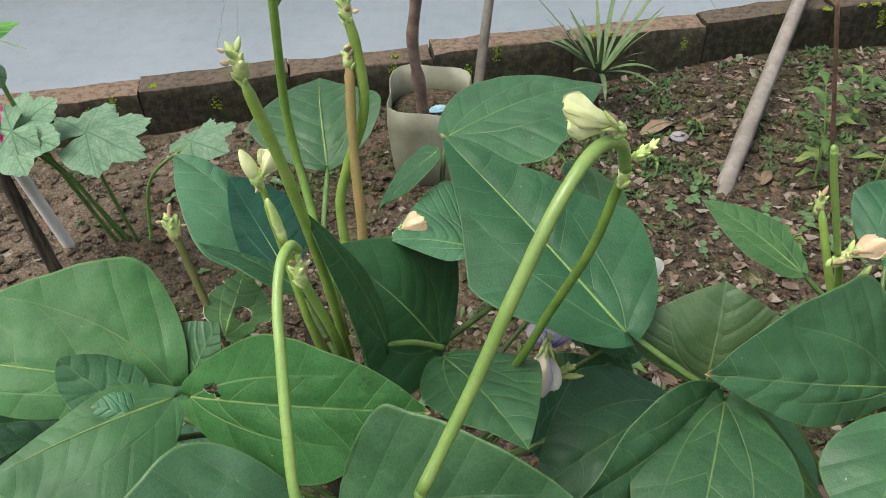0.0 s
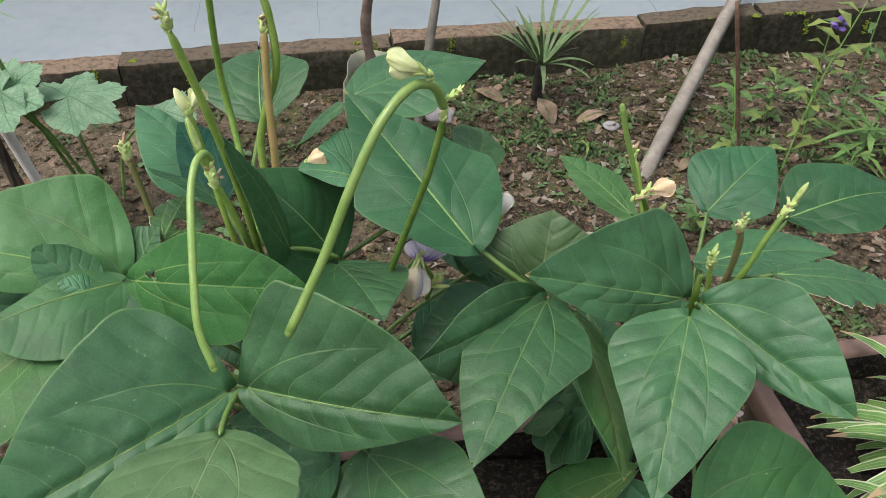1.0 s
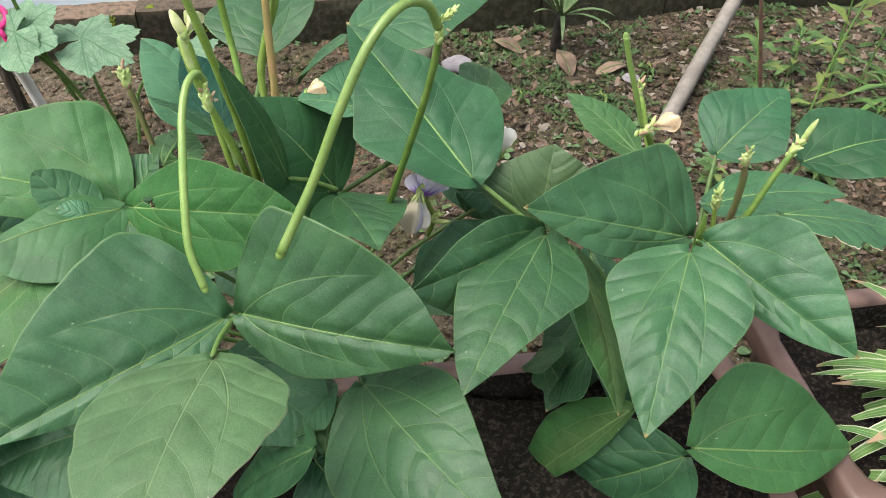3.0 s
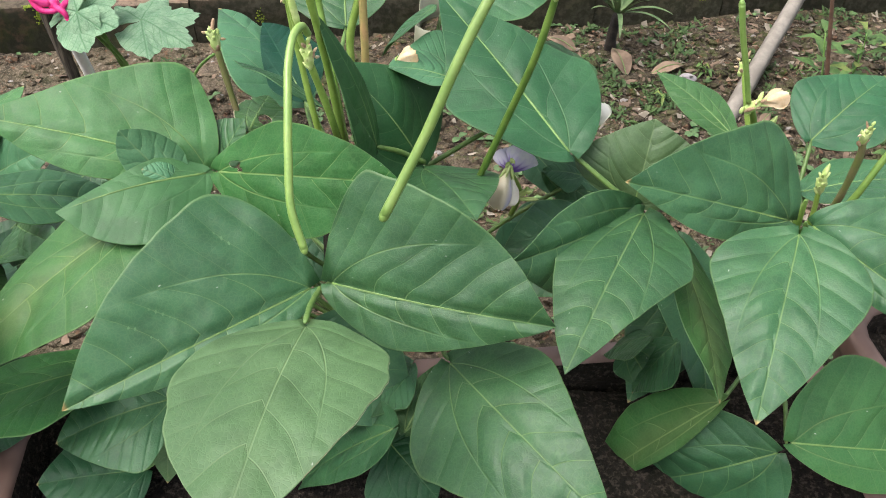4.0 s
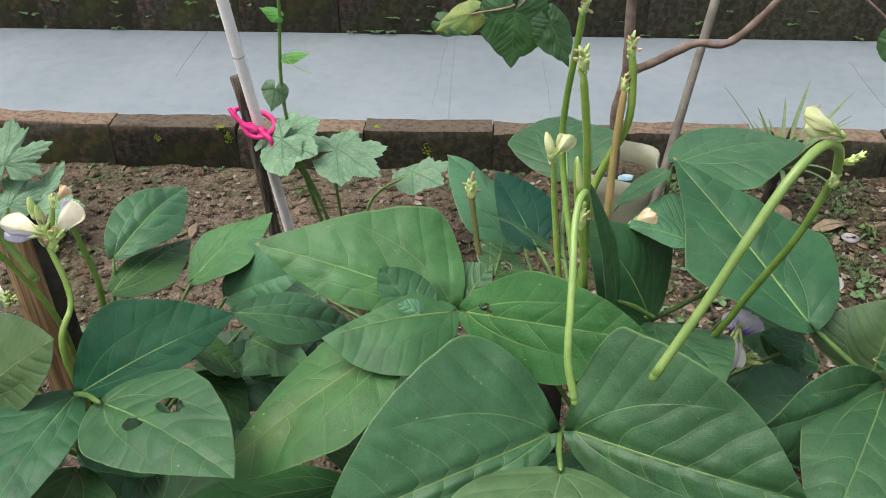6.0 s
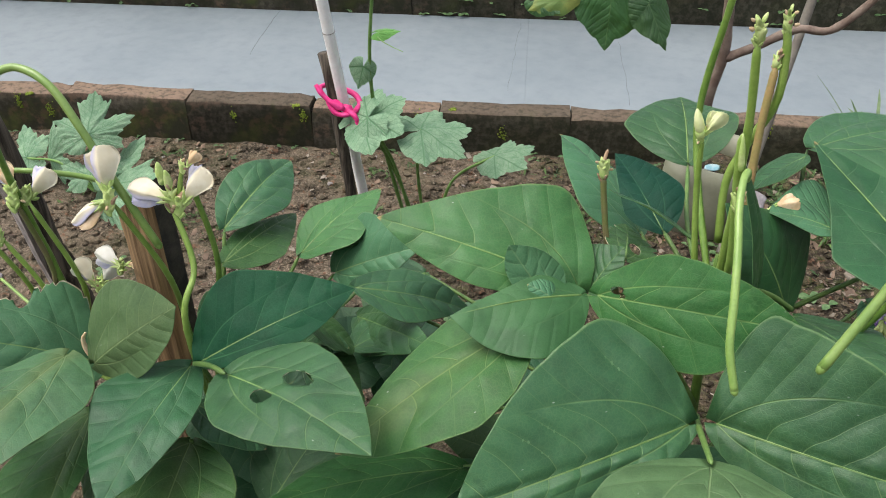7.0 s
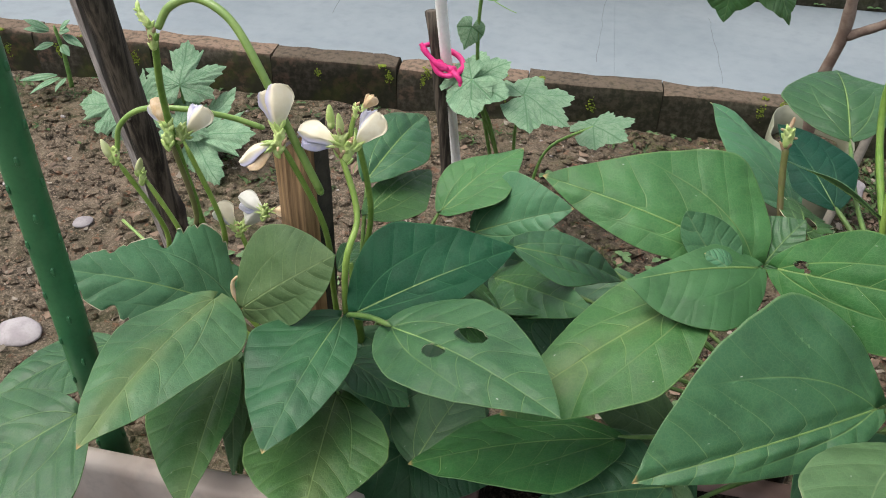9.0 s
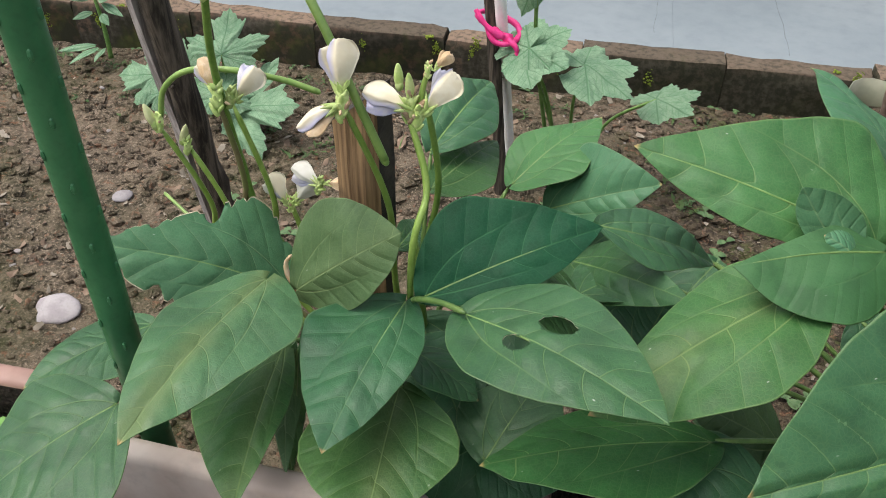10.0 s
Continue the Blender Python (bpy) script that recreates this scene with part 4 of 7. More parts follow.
bean_leaflet(left_plant, (-0.458, 0.205, 0.27), (-0.421, 0.134, 0.235), (-0.15, -0.27, 0.9), 0.012, 0.012, (0.38, 0.37), mats=PALE, arch=0.04, seed=207)
stalk(left_plant, [(-0.395, 0.262, 0.17), (-0.427, 0.233, 0.24), (-0.458, 0.205, 0.27)])
bean_leaflet(centre_plant, (-0.282, 0.375, 0.265), (-0.315, 0.316, 0.27), (-0.07, -0.5, 0.9), 0.026, 0.023, (0.29, 0.31), mats=DEEP, arch=0.07, seed=208)
stalk(centre_plant, [(-0.05, 0.334, 0.19), (-0.166, 0.355, 0.248), (-0.282, 0.375, 0.265)])
bean_leaflet(left_plant, (-0.339, 0.293, 0.285), (-0.308, 0.305, 0.28), (-0.25, -0.35, 0.9), 0.018, 0.017, (0.31, 0.36), mats=MID, arch=0.06, seed=209)
stalk(left_plant, [(-0.395, 0.262, 0.17), (-0.367, 0.278, 0.247), (-0.339, 0.293, 0.285)])
bean_leaflet(left_plant, (-0.355, 0.32, 0.25), (-0.287, 0.266, 0.25), (-0.09, -0.41, 0.9), 0.028, 0.029, (0.29, 0.38), mats=DEEP, arch=0.02, seed=210)
stalk(left_plant, [(-0.395, 0.262, 0.17), (-0.375, 0.291, 0.23), (-0.355, 0.32, 0.25)])
bean_leaflet(right_plant, (0.169, 0.369, 0.29), (0.195, 0.267, 0.215), (0.12, -0.3, 0.9), 0.030, 0.026, (0.36, 0.32), mats=DARK, arch=0.07, seed=211)
stalk(right_plant, [(0.245, 0.365, 0.19), (0.207, 0.367, 0.26), (0.169, 0.369, 0.29)])
bean_leaflet(right_plant, (0.139, 0.311, 0.235), (0.159, 0.278, 0.225), (-0.25, -0.54, 0.9), 0.020, 0.018, (0.38, 0.30), mats=DARK, arch=0.08, seed=212)
stalk(right_plant, [(0.245, 0.365, 0.19), (0.192, 0.338, 0.232), (0.139, 0.311, 0.235)])
bean_leaflet(centre_plant, (0.096, 0.378, 0.335), (0.068, 0.38, 0.335), (0.21, -0.27, 0.9), 0.017, 0.016, (0.32, 0.33), mats=DEEP, arch=0.08, seed=213)
stalk(centre_plant, [(-0.05, 0.334, 0.19), (0.023, 0.356, 0.283), (0.096, 0.378, 0.335)])
bean_leaflet(centre_plant, (-0.018, 0.219, 0.235), (-0.038, 0.255, 0.265), (-0.2, -0.33, 0.9), 0.030, 0.031, (0.37, 0.28), mats=DARK, arch=0.10, seed=214)
stalk(centre_plant, [(-0.05, 0.334, 0.19), (-0.034, 0.277, 0.232), (-0.018, 0.219, 0.235)])
bean_leaflet(centre_plant, (0.059, 0.44, 0.31), (0.103, 0.377, 0.3), (-0.2, -0.45, 0.9), 0.018, 0.018, (0.37, 0.31), mats=DEEP, arch=0.09, seed=215)
stalk(centre_plant, [(-0.05, 0.334, 0.19), (0.004, 0.387, 0.27), (0.059, 0.44, 0.31)])
bean_leaflet(centre_plant, (0.119, 0.412, 0.29), (0.067, 0.415, 0.3), (0.02, -0.46, 0.9), 0.018, 0.017, (0.30, 0.29), mats=DEEP, arch=0.03, seed=216)
stalk(centre_plant, [(-0.05, 0.334, 0.19), (0.035, 0.373, 0.26), (0.119, 0.412, 0.29)])
bean_leaflet(centre_plant, (-0.008, 0.209, 0.255), (0.012, 0.258, 0.27), (0.09, -0.25, 0.9), 0.014, 0.012, (0.28, 0.38), mats=MID, arch=0.06, seed=217)
stalk(centre_plant, [(-0.05, 0.334, 0.19), (-0.029, 0.271, 0.242), (-0.008, 0.209, 0.255)])
bean_leaflet(centre_plant, (-0.159, 0.222, 0.265), (-0.158, 0.178, 0.22), (-0.05, -0.48, 0.9), 0.024, 0.024, (0.36, 0.33), mats=OLIVE, arch=0.05, seed=218)
stalk(centre_plant, [(-0.05, 0.334, 0.19), (-0.104, 0.278, 0.247), (-0.159, 0.222, 0.265)])
# Dark leaves added below the gaps here to deepen their shade.
bean_leaflet(centre_plant, (-0.117, 0.389, 0.26), (-0.069, 0.348, 0.235), (-0.22, -0.28, 0.9), 0.032, 0.027, (0.33, 0.36), mats=DEEP, arch=0.03, seed=219)
stalk(centre_plant, [(-0.05, 0.334, 0.19), (-0.083, 0.362, 0.245), (-0.117, 0.389, 0.26)])
bean_leaflet(left_plant, (-0.334, 0.307, 0.25), (-0.286, 0.378, 0.25), (0.12, -0.27, 0.9), 0.036, 0.036, (0.36, 0.29), mats=DEEP, arch=0.05, seed=220)
stalk(left_plant, [(-0.395, 0.262, 0.17), (-0.365, 0.285, 0.23), (-0.334, 0.307, 0.25)])
bean_leaflet(left_plant, (-0.341, 0.269, 0.235), (-0.315, 0.32, 0.245), (-0.18, -0.3, 0.9), 0.034, 0.031, (0.33, 0.38), mats=DEEP, arch=0.09, seed=221)
stalk(left_plant, [(-0.395, 0.262, 0.17), (-0.368, 0.265, 0.223), (-0.341, 0.269, 0.235)])
bean_leaflet(centre_plant, (0.042, 0.353, 0.26), (0.096, 0.387, 0.27), (0.24, -0.41, 0.9), 0.030, 0.029, (0.35, 0.33), mats=DEEP, arch=0.04, seed=222)
stalk(centre_plant, [(-0.05, 0.334, 0.19), (-0.004, 0.344, 0.245), (0.042, 0.353, 0.26)])
bean_leaflet(right_plant, (0.181, 0.358, 0.25), (0.14, 0.277, 0.215), (-0.05, -0.51, 0.9), 0.032, 0.030, (0.38, 0.38), mats=DARK, arch=0.07, seed=223)
stalk(right_plant, [(0.245, 0.365, 0.19), (0.213, 0.362, 0.24), (0.181, 0.358, 0.25)])
bean_leaflet(centre_plant, (-0.323, 0.209, 0.22), (-0.269, 0.211, 0.21), (-0, -0.45, 0.9), 0.034, 0.030, (0.31, 0.36), mats=DEEP, arch=0.09, seed=224)
stalk(centre_plant, [(-0.05, 0.334, 0.19), (-0.187, 0.271, 0.225), (-0.323, 0.209, 0.22)])
bean_leaflet(left_plant, (-0.369, 0.23, 0.22), (-0.324, 0.209, 0.2), (-0.07, -0.31, 0.9), 0.034, 0.035, (0.35, 0.35), mats=DARK, arch=0.08, seed=225)
stalk(left_plant, [(-0.395, 0.262, 0.17), (-0.382, 0.246, 0.215), (-0.369, 0.23, 0.22)])
bean_leaflet(centre_plant, (-0.237, 0.322, 0.25), (-0.297, 0.326, 0.25), (-0.07, -0.34, 0.9), 0.026, 0.024, (0.33, 0.36), mats=DEEP, arch=0.08, seed=226)
stalk(centre_plant, [(-0.05, 0.334, 0.19), (-0.143, 0.328, 0.24), (-0.237, 0.322, 0.25)])
bean_leaflet(centre_plant, (-0.274, 0.388, 0.3), (-0.309, 0.35, 0.28), (-0.1, -0.27, 0.9), 0.034, 0.034, (0.34, 0.28), mats=DARK, arch=0.06, seed=227)
stalk(centre_plant, [(-0.05, 0.334, 0.19), (-0.162, 0.361, 0.265), (-0.274, 0.388, 0.3)])
bean_leaflet(centre_plant, (0.05, 0.382, 0.26), (0.108, 0.393, 0.28), (-0.12, -0.35, 0.9), 0.030, 0.029, (0.36, 0.34), mats=DEEP, arch=0.08, seed=228)
stalk(centre_plant, [(-0.05, 0.334, 0.19), (0, 0.358, 0.245), (0.05, 0.382, 0.26)])
bean_leaflet(centre_plant, (-0.158, 0.211, 0.265), (-0.224, 0.181, 0.25), (-0.08, -0.36, 0.9), 0.040, 0.041, (0.36, 0.32), mats=DARK, arch=0.09, seed=229)
stalk(centre_plant, [(-0.05, 0.334, 0.19), (-0.104, 0.273, 0.247), (-0.158, 0.211, 0.265)])
bean_leaflet(centre_plant, (-0.184, 0.198, 0.2), (-0.253, 0.179, 0.2), (0.18, -0.34, 0.9), 0.040, 0.044, (0.38, 0.33), mats=DEEP, arch=0.06, seed=230)
stalk(centre_plant, [(-0.05, 0.334, 0.19), (-0.117, 0.266, 0.215), (-0.184, 0.198, 0.2)])
bean_leaflet(centre_plant, (-0.02, 0.222, 0.22), (0.014, 0.197, 0.2), (-0.17, -0.3, 0.9), 0.032, 0.035, (0.33, 0.35), mats=DEEP, arch=0.08, seed=231)
stalk(centre_plant, [(-0.05, 0.334, 0.19), (-0.035, 0.278, 0.225), (-0.02, 0.222, 0.22)])
bean_leaflet(centre_plant, (-0.077, 0.259, 0.285), (-0.004, 0.223, 0.245), (0.12, -0.5, 0.9), 0.042, 0.044, (0.34, 0.35), mats=DARK, arch=0.05, seed=232)
stalk(centre_plant, [(-0.05, 0.334, 0.19), (-0.063, 0.296, 0.258), (-0.077, 0.259, 0.285)])
# Low dark leaves added over soil that would lie in shade.
bean_leaflet(left_plant, (-0.316, 0.381, 0.205), (-0.233, 0.378, 0.2), (0.06, -0.32, 0.9), 0.046, 0.046, (0.35, 0.28), mats=DEEP, arch=0.03, seed=233)
stalk(left_plant, [(-0.395, 0.262, 0.17), (-0.355, 0.321, 0.207), (-0.316, 0.381, 0.205)])
bean_leaflet(centre_plant, (-0.217, 0.429, 0.245), (-0.248, 0.358, 0.22), (-0.03, -0.35, 0.9), 0.040, 0.036, (0.35, 0.34), mats=DARK, arch=0.02, seed=234)
stalk(centre_plant, [(-0.05, 0.334, 0.19), (-0.133, 0.382, 0.237), (-0.217, 0.429, 0.245)])
bean_leaflet(centre_plant, (-0.245, 0.417, 0.215), (-0.175, 0.357, 0.2), (-0.01, -0.48, 0.9), 0.040, 0.035, (0.29, 0.31), mats=DEEP, arch=0.03, seed=235)
stalk(centre_plant, [(-0.05, 0.334, 0.19), (-0.147, 0.375, 0.222), (-0.245, 0.417, 0.215)])
bean_leaflet(left_plant, (-0.346, 0.433, 0.24), (-0.275, 0.428, 0.23), (-0.15, -0.54, 0.9), 0.034, 0.033, (0.32, 0.34), mats=DARK, arch=0.07, seed=236)
stalk(left_plant, [(-0.395, 0.262, 0.17), (-0.37, 0.348, 0.225), (-0.346, 0.433, 0.24)])
bean_leaflet(centre_plant, (-0.19, 0.4, 0.235), (-0.221, 0.341, 0.22), (-0.13, -0.28, 0.9), 0.040, 0.034, (0.32, 0.31), mats=DEEP, arch=0.05, seed=237)
stalk(centre_plant, [(-0.05, 0.334, 0.19), (-0.12, 0.367, 0.232), (-0.19, 0.4, 0.235)])
bean_leaflet(left_plant, (-0.308, 0.359, 0.22), (-0.388, 0.386, 0.23), (-0.19, -0.3, 0.9), 0.040, 0.038, (0.28, 0.34), mats=DARK, arch=0.03, seed=238)
stalk(left_plant, [(-0.395, 0.262, 0.17), (-0.351, 0.311, 0.215), (-0.308, 0.359, 0.22)])

bean_leaflet(left_plant, (-0.318, 0.232, 0.215), (-0.372, 0.170, 0.190), (0.0, -0.30, 0.95), 0.042, 0.040, (0.36, 0.33), mats=DEEP, arch=0.05, seed=239)
stalk(left_plant, [(-0.395, 0.262, 0.17), (-0.355, 0.255, 0.21), (-0.318, 0.232, 0.215)])

stalk(left_plant, [(-0.446, 0.206, 0.316), (-0.452, 0.206, 0.326), (-0.452, 0.206, 0.336), (-0.446, 0.204, 0.345)], 0.0021, 0.0008, TAN, "withered_tendril", "dry pinkish withered tendril")


# ---- stems and leaf stalks ----
for plant, base, top in ((centre_plant, (-0.050, 0.345, -0.035), (-0.062, 0.330, 0.405)), (right_plant, (0.245, 0.395, -0.035), (0.240, 0.355, 0.345)),
                         (left_plant, (-0.400, 0.275, -0.035), (-0.385, 0.245, 0.345))):
    mid = (Vector(base) + Vector(top)) / 2 + Vector((0.006, 0.004, 0))
    stalk(plant, [base, mid, top], 0.0045, 0.0028, STALKDARK, "stem", ribs=0.1)

STEM_C, STEM_R, STEM_L = (-0.052, 0.335, 0.27), (0.245, 0.362, 0.27), (-0.393, 0.258, 0.25)
for plant, path in (
    (centre_plant, [STEM_C, (-0.095, 0.322, 0.345), (-0.135, 0.299, 0.379)]),
    (centre_plant, [(-0.052, 0.334, 0.24), (-0.056, 0.28, 0.315), (-0.058, 0.236, 0.350)]),
    (centre_plant, [(-0.058, 0.237, 0.350), (-0.056, 0.21, 0.366), (-0.053, 0.188, 0.376)]),
    (centre_plant, [(-0.05, 0.334, 0.2), (0.0, 0.28, 0.265), (0.017, 0.226, 0.309)]),
    (centre_plant, [(-0.05, 0.33, 0.19), (-0.03, 0.26, 0.235), (-0.014, 0.204, 0.266)]),
    (centre_plant, [(-0.05, 0.334, 0.24), (-0.12, 0.31, 0.33), (-0.165, 0.268, 0.374)]),
    (right_plant, [(0.225, 0.375, 0.2), (0.165, 0.345, 0.305), (0.125, 0.309, 0.364)]),
    (centre_plant, [(0.125, 0.309, 0.365), (0.103, 0.318, 0.378), (0.083, 0.327, 0.390)]),
    (centre_plant, [(-0.058, 0.332, 0.33), (-0.034, 0.338, 0.36), (-0.010, 0.340, 0.367)]),
    (centre_plant, [(-0.010, 0.338, 0.368), (-0.024, 0.329, 0.382), (-0.036, 0.318, 0.393)]),
    (centre_plant, [(-0.060, 0.332, 0.36), (-0.08, 0.40, 0.375), (-0.087, 0.478, 0.383)]),
    (centre_plant, [(-0.058, 0.333, 0.31), (-0.09, 0.38, 0.335), (-0.112, 0.43, 0.346)]),
    (centre_plant, [(-0.060, 0.332, 0.35), (-0.08, 0.355, 0.375), (-0.096, 0.378, 0.384)]),
    (centre_plant, [(-0.060, 0.332, 0.35), (-0.02, 0.37, 0.39), (-0.009, 0.458, 0.420)]),
    (centre_plant, [(-0.055, 0.333, 0.33), (0.02, 0.38, 0.36), (0.079, 0.421, 0.379)]),
    (right_plant, [STEM_R, (0.238, 0.33, 0.33), (0.219, 0.298, 0.374)]),
    (right_plant, [(0.246, 0.362, 0.2), (0.245, 0.29, 0.228), (0.236, 0.238, 0.235)]),
    (right_plant, [STEM_R, (0.228, 0.385, 0.325), (0.196, 0.402, 0.360)]),
    (right_plant, [(0.243, 0.36, 0.29), (0.252, 0.4, 0.315), (0.261, 0.431, 0.339)]),
    (right_plant, [(0.243, 0.36, 0.28), (0.30, 0.42, 0.295), (0.346, 0.473, 0.303)]),
    (right_plant, [(0.243, 0.36, 0.30), (0.246, 0.372, 0.32), (0.249, 0.383, 0.331)]),
    (right_plant, [(0.243, 0.36, 0.31), (0.266, 0.352, 0.342), (0.287, 0.345, 0.357)]),
    (right_plant, [(0.246, 0.365, 0.2), (0.22, 0.30, 0.24), (0.193, 0.256, 0.252)]),
    (left_plant, [STEM_L, (-0.383, 0.232, 0.305), (-0.367, 0.206, 0.338)]),
    (left_plant, [(-0.367, 0.206, 0.338), (-0.347, 0.195, 0.352), (-0.328, 0.183, 0.362)]),
    (left_plant, [STEM_L, (-0.43, 0.24, 0.28), (-0.46, 0.225, 0.297)]),
    (left_plant, [(-0.395, 0.26, 0.22), (-0.45, 0.22, 0.26), (-0.50, 0.105, 0.296)]),
    (left_plant, [(-0.395, 0.262, 0.24), (-0.405, 0.30, 0.31), (-0.412, 0.327, 0.354)]),
    (left_plant, [(-0.395, 0.262, 0.23), (-0.375, 0.31, 0.29), (-0.361, 0.346, 0.329)]),
    (left_plant, [(-0.395, 0.262, 0.22), (-0.36, 0.31, 0.28), (-0.333, 0.344, 0.317)]),
    (left_plant, [(-0.39, 0.255, 0.28), (-0.33, 0.26, 0.345), (-0.284, 0.276, 0.366)]),
    (left_plant, [(-0.395, 0.262, 0.18), (-0.38, 0.21, 0.25), (-0.366, 0.183, 0.291)]),
    (centre_plant, [(-0.05, 0.334, 0.19), (-0.13, 0.27, 0.255), (-0.192, 0.223, 0.283)]),
):
    stalk(plant, path)

# ---- flower stalks, pods, buds and flowers ----
def pod(plant, points, r=0.0025):
    bm = bmesh.new()
    line = tube(bm, points, r * 0.92, r * 0.98, 12, 9, tip=False, wobble=0.05)
    blob(bm, line[-1], (r, r, r * 1.5), line[-1] - line[-3], 0.02)
    return part("pod", bm, POD, plant, "slender green pod")


def bud_head(plant, at, axis, size=0.006, scars=True, seed=1):
    """A knobbly flower-stalk head with green buds and brown scars."""
    rnd = random.Random(seed)
    size *= 1.5
    at, axis = Vector(at), Vector(axis).normalized()
    side = axis.cross(Vector((0.3, 1, 0.1))).normalized()
    fore = axis.cross(side)
    bm = bmesh.new()
    blob(bm, at, (size * 0.42, size * 0.42, size * 0.95), axis, 0.35, 0, 10, 8, 0.2)
    for k in range(13):
        a, h = k * 2.4 + rnd.random(), (k / 12 - 0.42) * 1.9
        d = side * math.cos(a) + fore * math.sin(a)
        wide = size * rnd.uniform(0.20, 0.32)
        blob(bm, at + d * size * rnd.uniform(0.18, 0.32) + axis * size * h, (wide, wide * 0.8, wide * rnd.uniform(1.1, 2.1)), axis + d * 0.7, 0.45, 1 if scars and rnd.random() < 0.2 else 0, 9, 7, 0.5)
    if scars:
        for k in range(2):
            a = rnd.uniform(0, 6.28)
            d = (side * math.cos(a) + fore * math.sin(a) + axis * rnd.uniform(-0.5, 0.9)).normalized()
            blob(bm, at + d * size * 0.75 + axis * size * rnd.uniform(-0.4, 0.6), (size * 0.12, size * 0.18, size * 0.22), d, 0.5, 2, 7, 5, 0.5)
    return part("bud_head", bm, [BUD, DRYBROWN, TAN], plant, "knobbly pale green bud cluster")


def bud(plant, at, axis, length=0.016, wide=0.0045, mat=None):
    bm = bmesh.new()
    at, axis = Vector(at), Vector(axis).normalized()
    blob(bm, at, (wide, wide * 0.72, length * 0.5), axis, 0.05, 0, 12, 10, 0.45)
    blob(bm, at - axis * length * 0.42, (wide * 0.8, wide * 0.7, length * 0.28), axis, 0.15, 1, 10, 8, 0.3)
    return part("flower_bud", bm, [mat or YOUNG, BUD], plant, "closed cream flower bud")


def petal(bm, at, axis, face, length, width, cup, fold, mat, seed=0):
    """A rounded, thick petal that curls round its axis."""
    side = axis.cross(face)
    nu, nv, grid, spot = 12, 14, {}, {}
    uv = bm.loops.layers.uv.new("blade")
    for i in range(nu + 1):
        u = i / nu
        w = width * (0.16 + 1.02 * min(1.0, u / 0.62) ** 0.85) * max(0.0, 1 - max(0.0, (u - 0.6) / 0.42) ** 2.4) ** 0.55
        for j in range(nv + 1):
            v = j / nv * 2 - 1
            x = w * v * (0.55 if v < 0 else 1.1)
            z = -fold * (abs(x) ** 1.25) / max(width, 1e-4) ** 0.25 + cup * math.sin(math.pi * min(1.0, u * 1.05)) - 0.5 * cup * u * u
            p = at + axis * (u * length) + side * x + face * z
            for k in (0, 1):
                q = p - face * 0.0005 * k + Vector((1, 1, 1)) * 0.0007 * noise.noise(Vector((u * 4 + seed, v * 3, 1.7)))
                grid[i, j, k] = bm.verts.new(q)
                spot[grid[i, j, k]] = (v, u)
    for i in range(nu):
        for j in range(nv):
            for k in (0, 1):
                f = [grid[i, j, k], grid[i, j + 1, k], grid[i + 1, j + 1, k], grid[i + 1, j, k]]
                bm.faces.new(f[::-1] if k else f).material_index = mat
    for i in range(nu):
        for j in (0, nv):
            bm.faces.new((grid[i, j, 0], grid[i + 1, j, 0], grid[i + 1, j, 1], grid[i, j, 1])).material_index = mat
    for j in range(nv):
        bm.faces.new((grid[nu, j, 0], grid[nu, j + 1, 0], grid[nu, j + 1, 1], grid[nu, j, 1])).material_index = mat
    for f in bm.faces:
        for loop in f.loops:
            loop[uv].uv = spot[loop.vert]


def flower(plant, at, axis, facing, size=0.02, mats=None, seed=1, label="cream pea flower with folded petals"):
    """A pea flower: a folded banner over two wings, and a green cup."""
    at, axis = Vector(at), Vector(axis).normalized()
    f = Vector(facing)
    f = (f - axis * f.dot(axis)).normalized()
    s = axis.cross(f)
    mats = [PETAL if k is CREAM else k for k in (mats or (CREAM, CREAM))]
    size *= 0.98
    rnd = random.Random(seed)
    bm = bmesh.new()
    for k in range(5):
        a = k * 1.26 + rnd.random() * 0.5
        d = s * math.cos(a) + f * math.sin(a)
        blob(bm, at + d * size * 0.10 + axis * size * 0.06, (size * 0.10, size * 0.10, size * 0.30), axis + d * 0.5, 0.15, 0, 8, 6, 0.75)
    for k in range(5):
        d = s * rnd.uniform(-1, 1) + f * rnd.uniform(-1, 1)
        blob(bm, at - axis * size * rnd.uniform(0.05, 0.3) + d * size * 0.12, (size * 0.085,) * 2 + (size * 0.13,), axis + d * 0.8, 0.2, 0, 7, 5, 0.5)
    cup = part("flower", bm, BUD, plant, label)
    for off, way, length, width, bulge, fold, mat in ((0.0, axis, 1.22, 0.37, 0.16, 0.75, 0), (0.10, axis - s * 0.34, 1.06, 0.38, 0.02, 0.45, 1)):
        bm = bmesh.new()
        petal(bm, at - f * size * off, way.normalized(), f, size * length, size * width, size * bulge, fold, 0, seed + off * 20)
        part("petal", bm, mats[mat], cup)
    return cup


# tall bare flower stalks of the centre plant
stalk(centre_plant, [(-0.058, 0.330, 0.36), (-0.060, 0.318, 0.43), (-0.064, 0.300, 0.505), (-0.070, 0.289, 0.557)], 0.0024, 0.0020, None, "flower_stalk")
bud_head(centre_plant, (-0.070, 0.289, 0.561), (-0.05, -0.1, 1), 0.0046, True, 3)
stalk(centre_plant, [(-0.062, 0.345, 0.37), (-0.082, 0.395, 0.425), (-0.088, 0.405, 0.47), (-0.082, 0.395, 0.54), (-0.078, 0.39, 0.60)], 0.0023, 0.0019, STALKDARK, "flower_stalk")
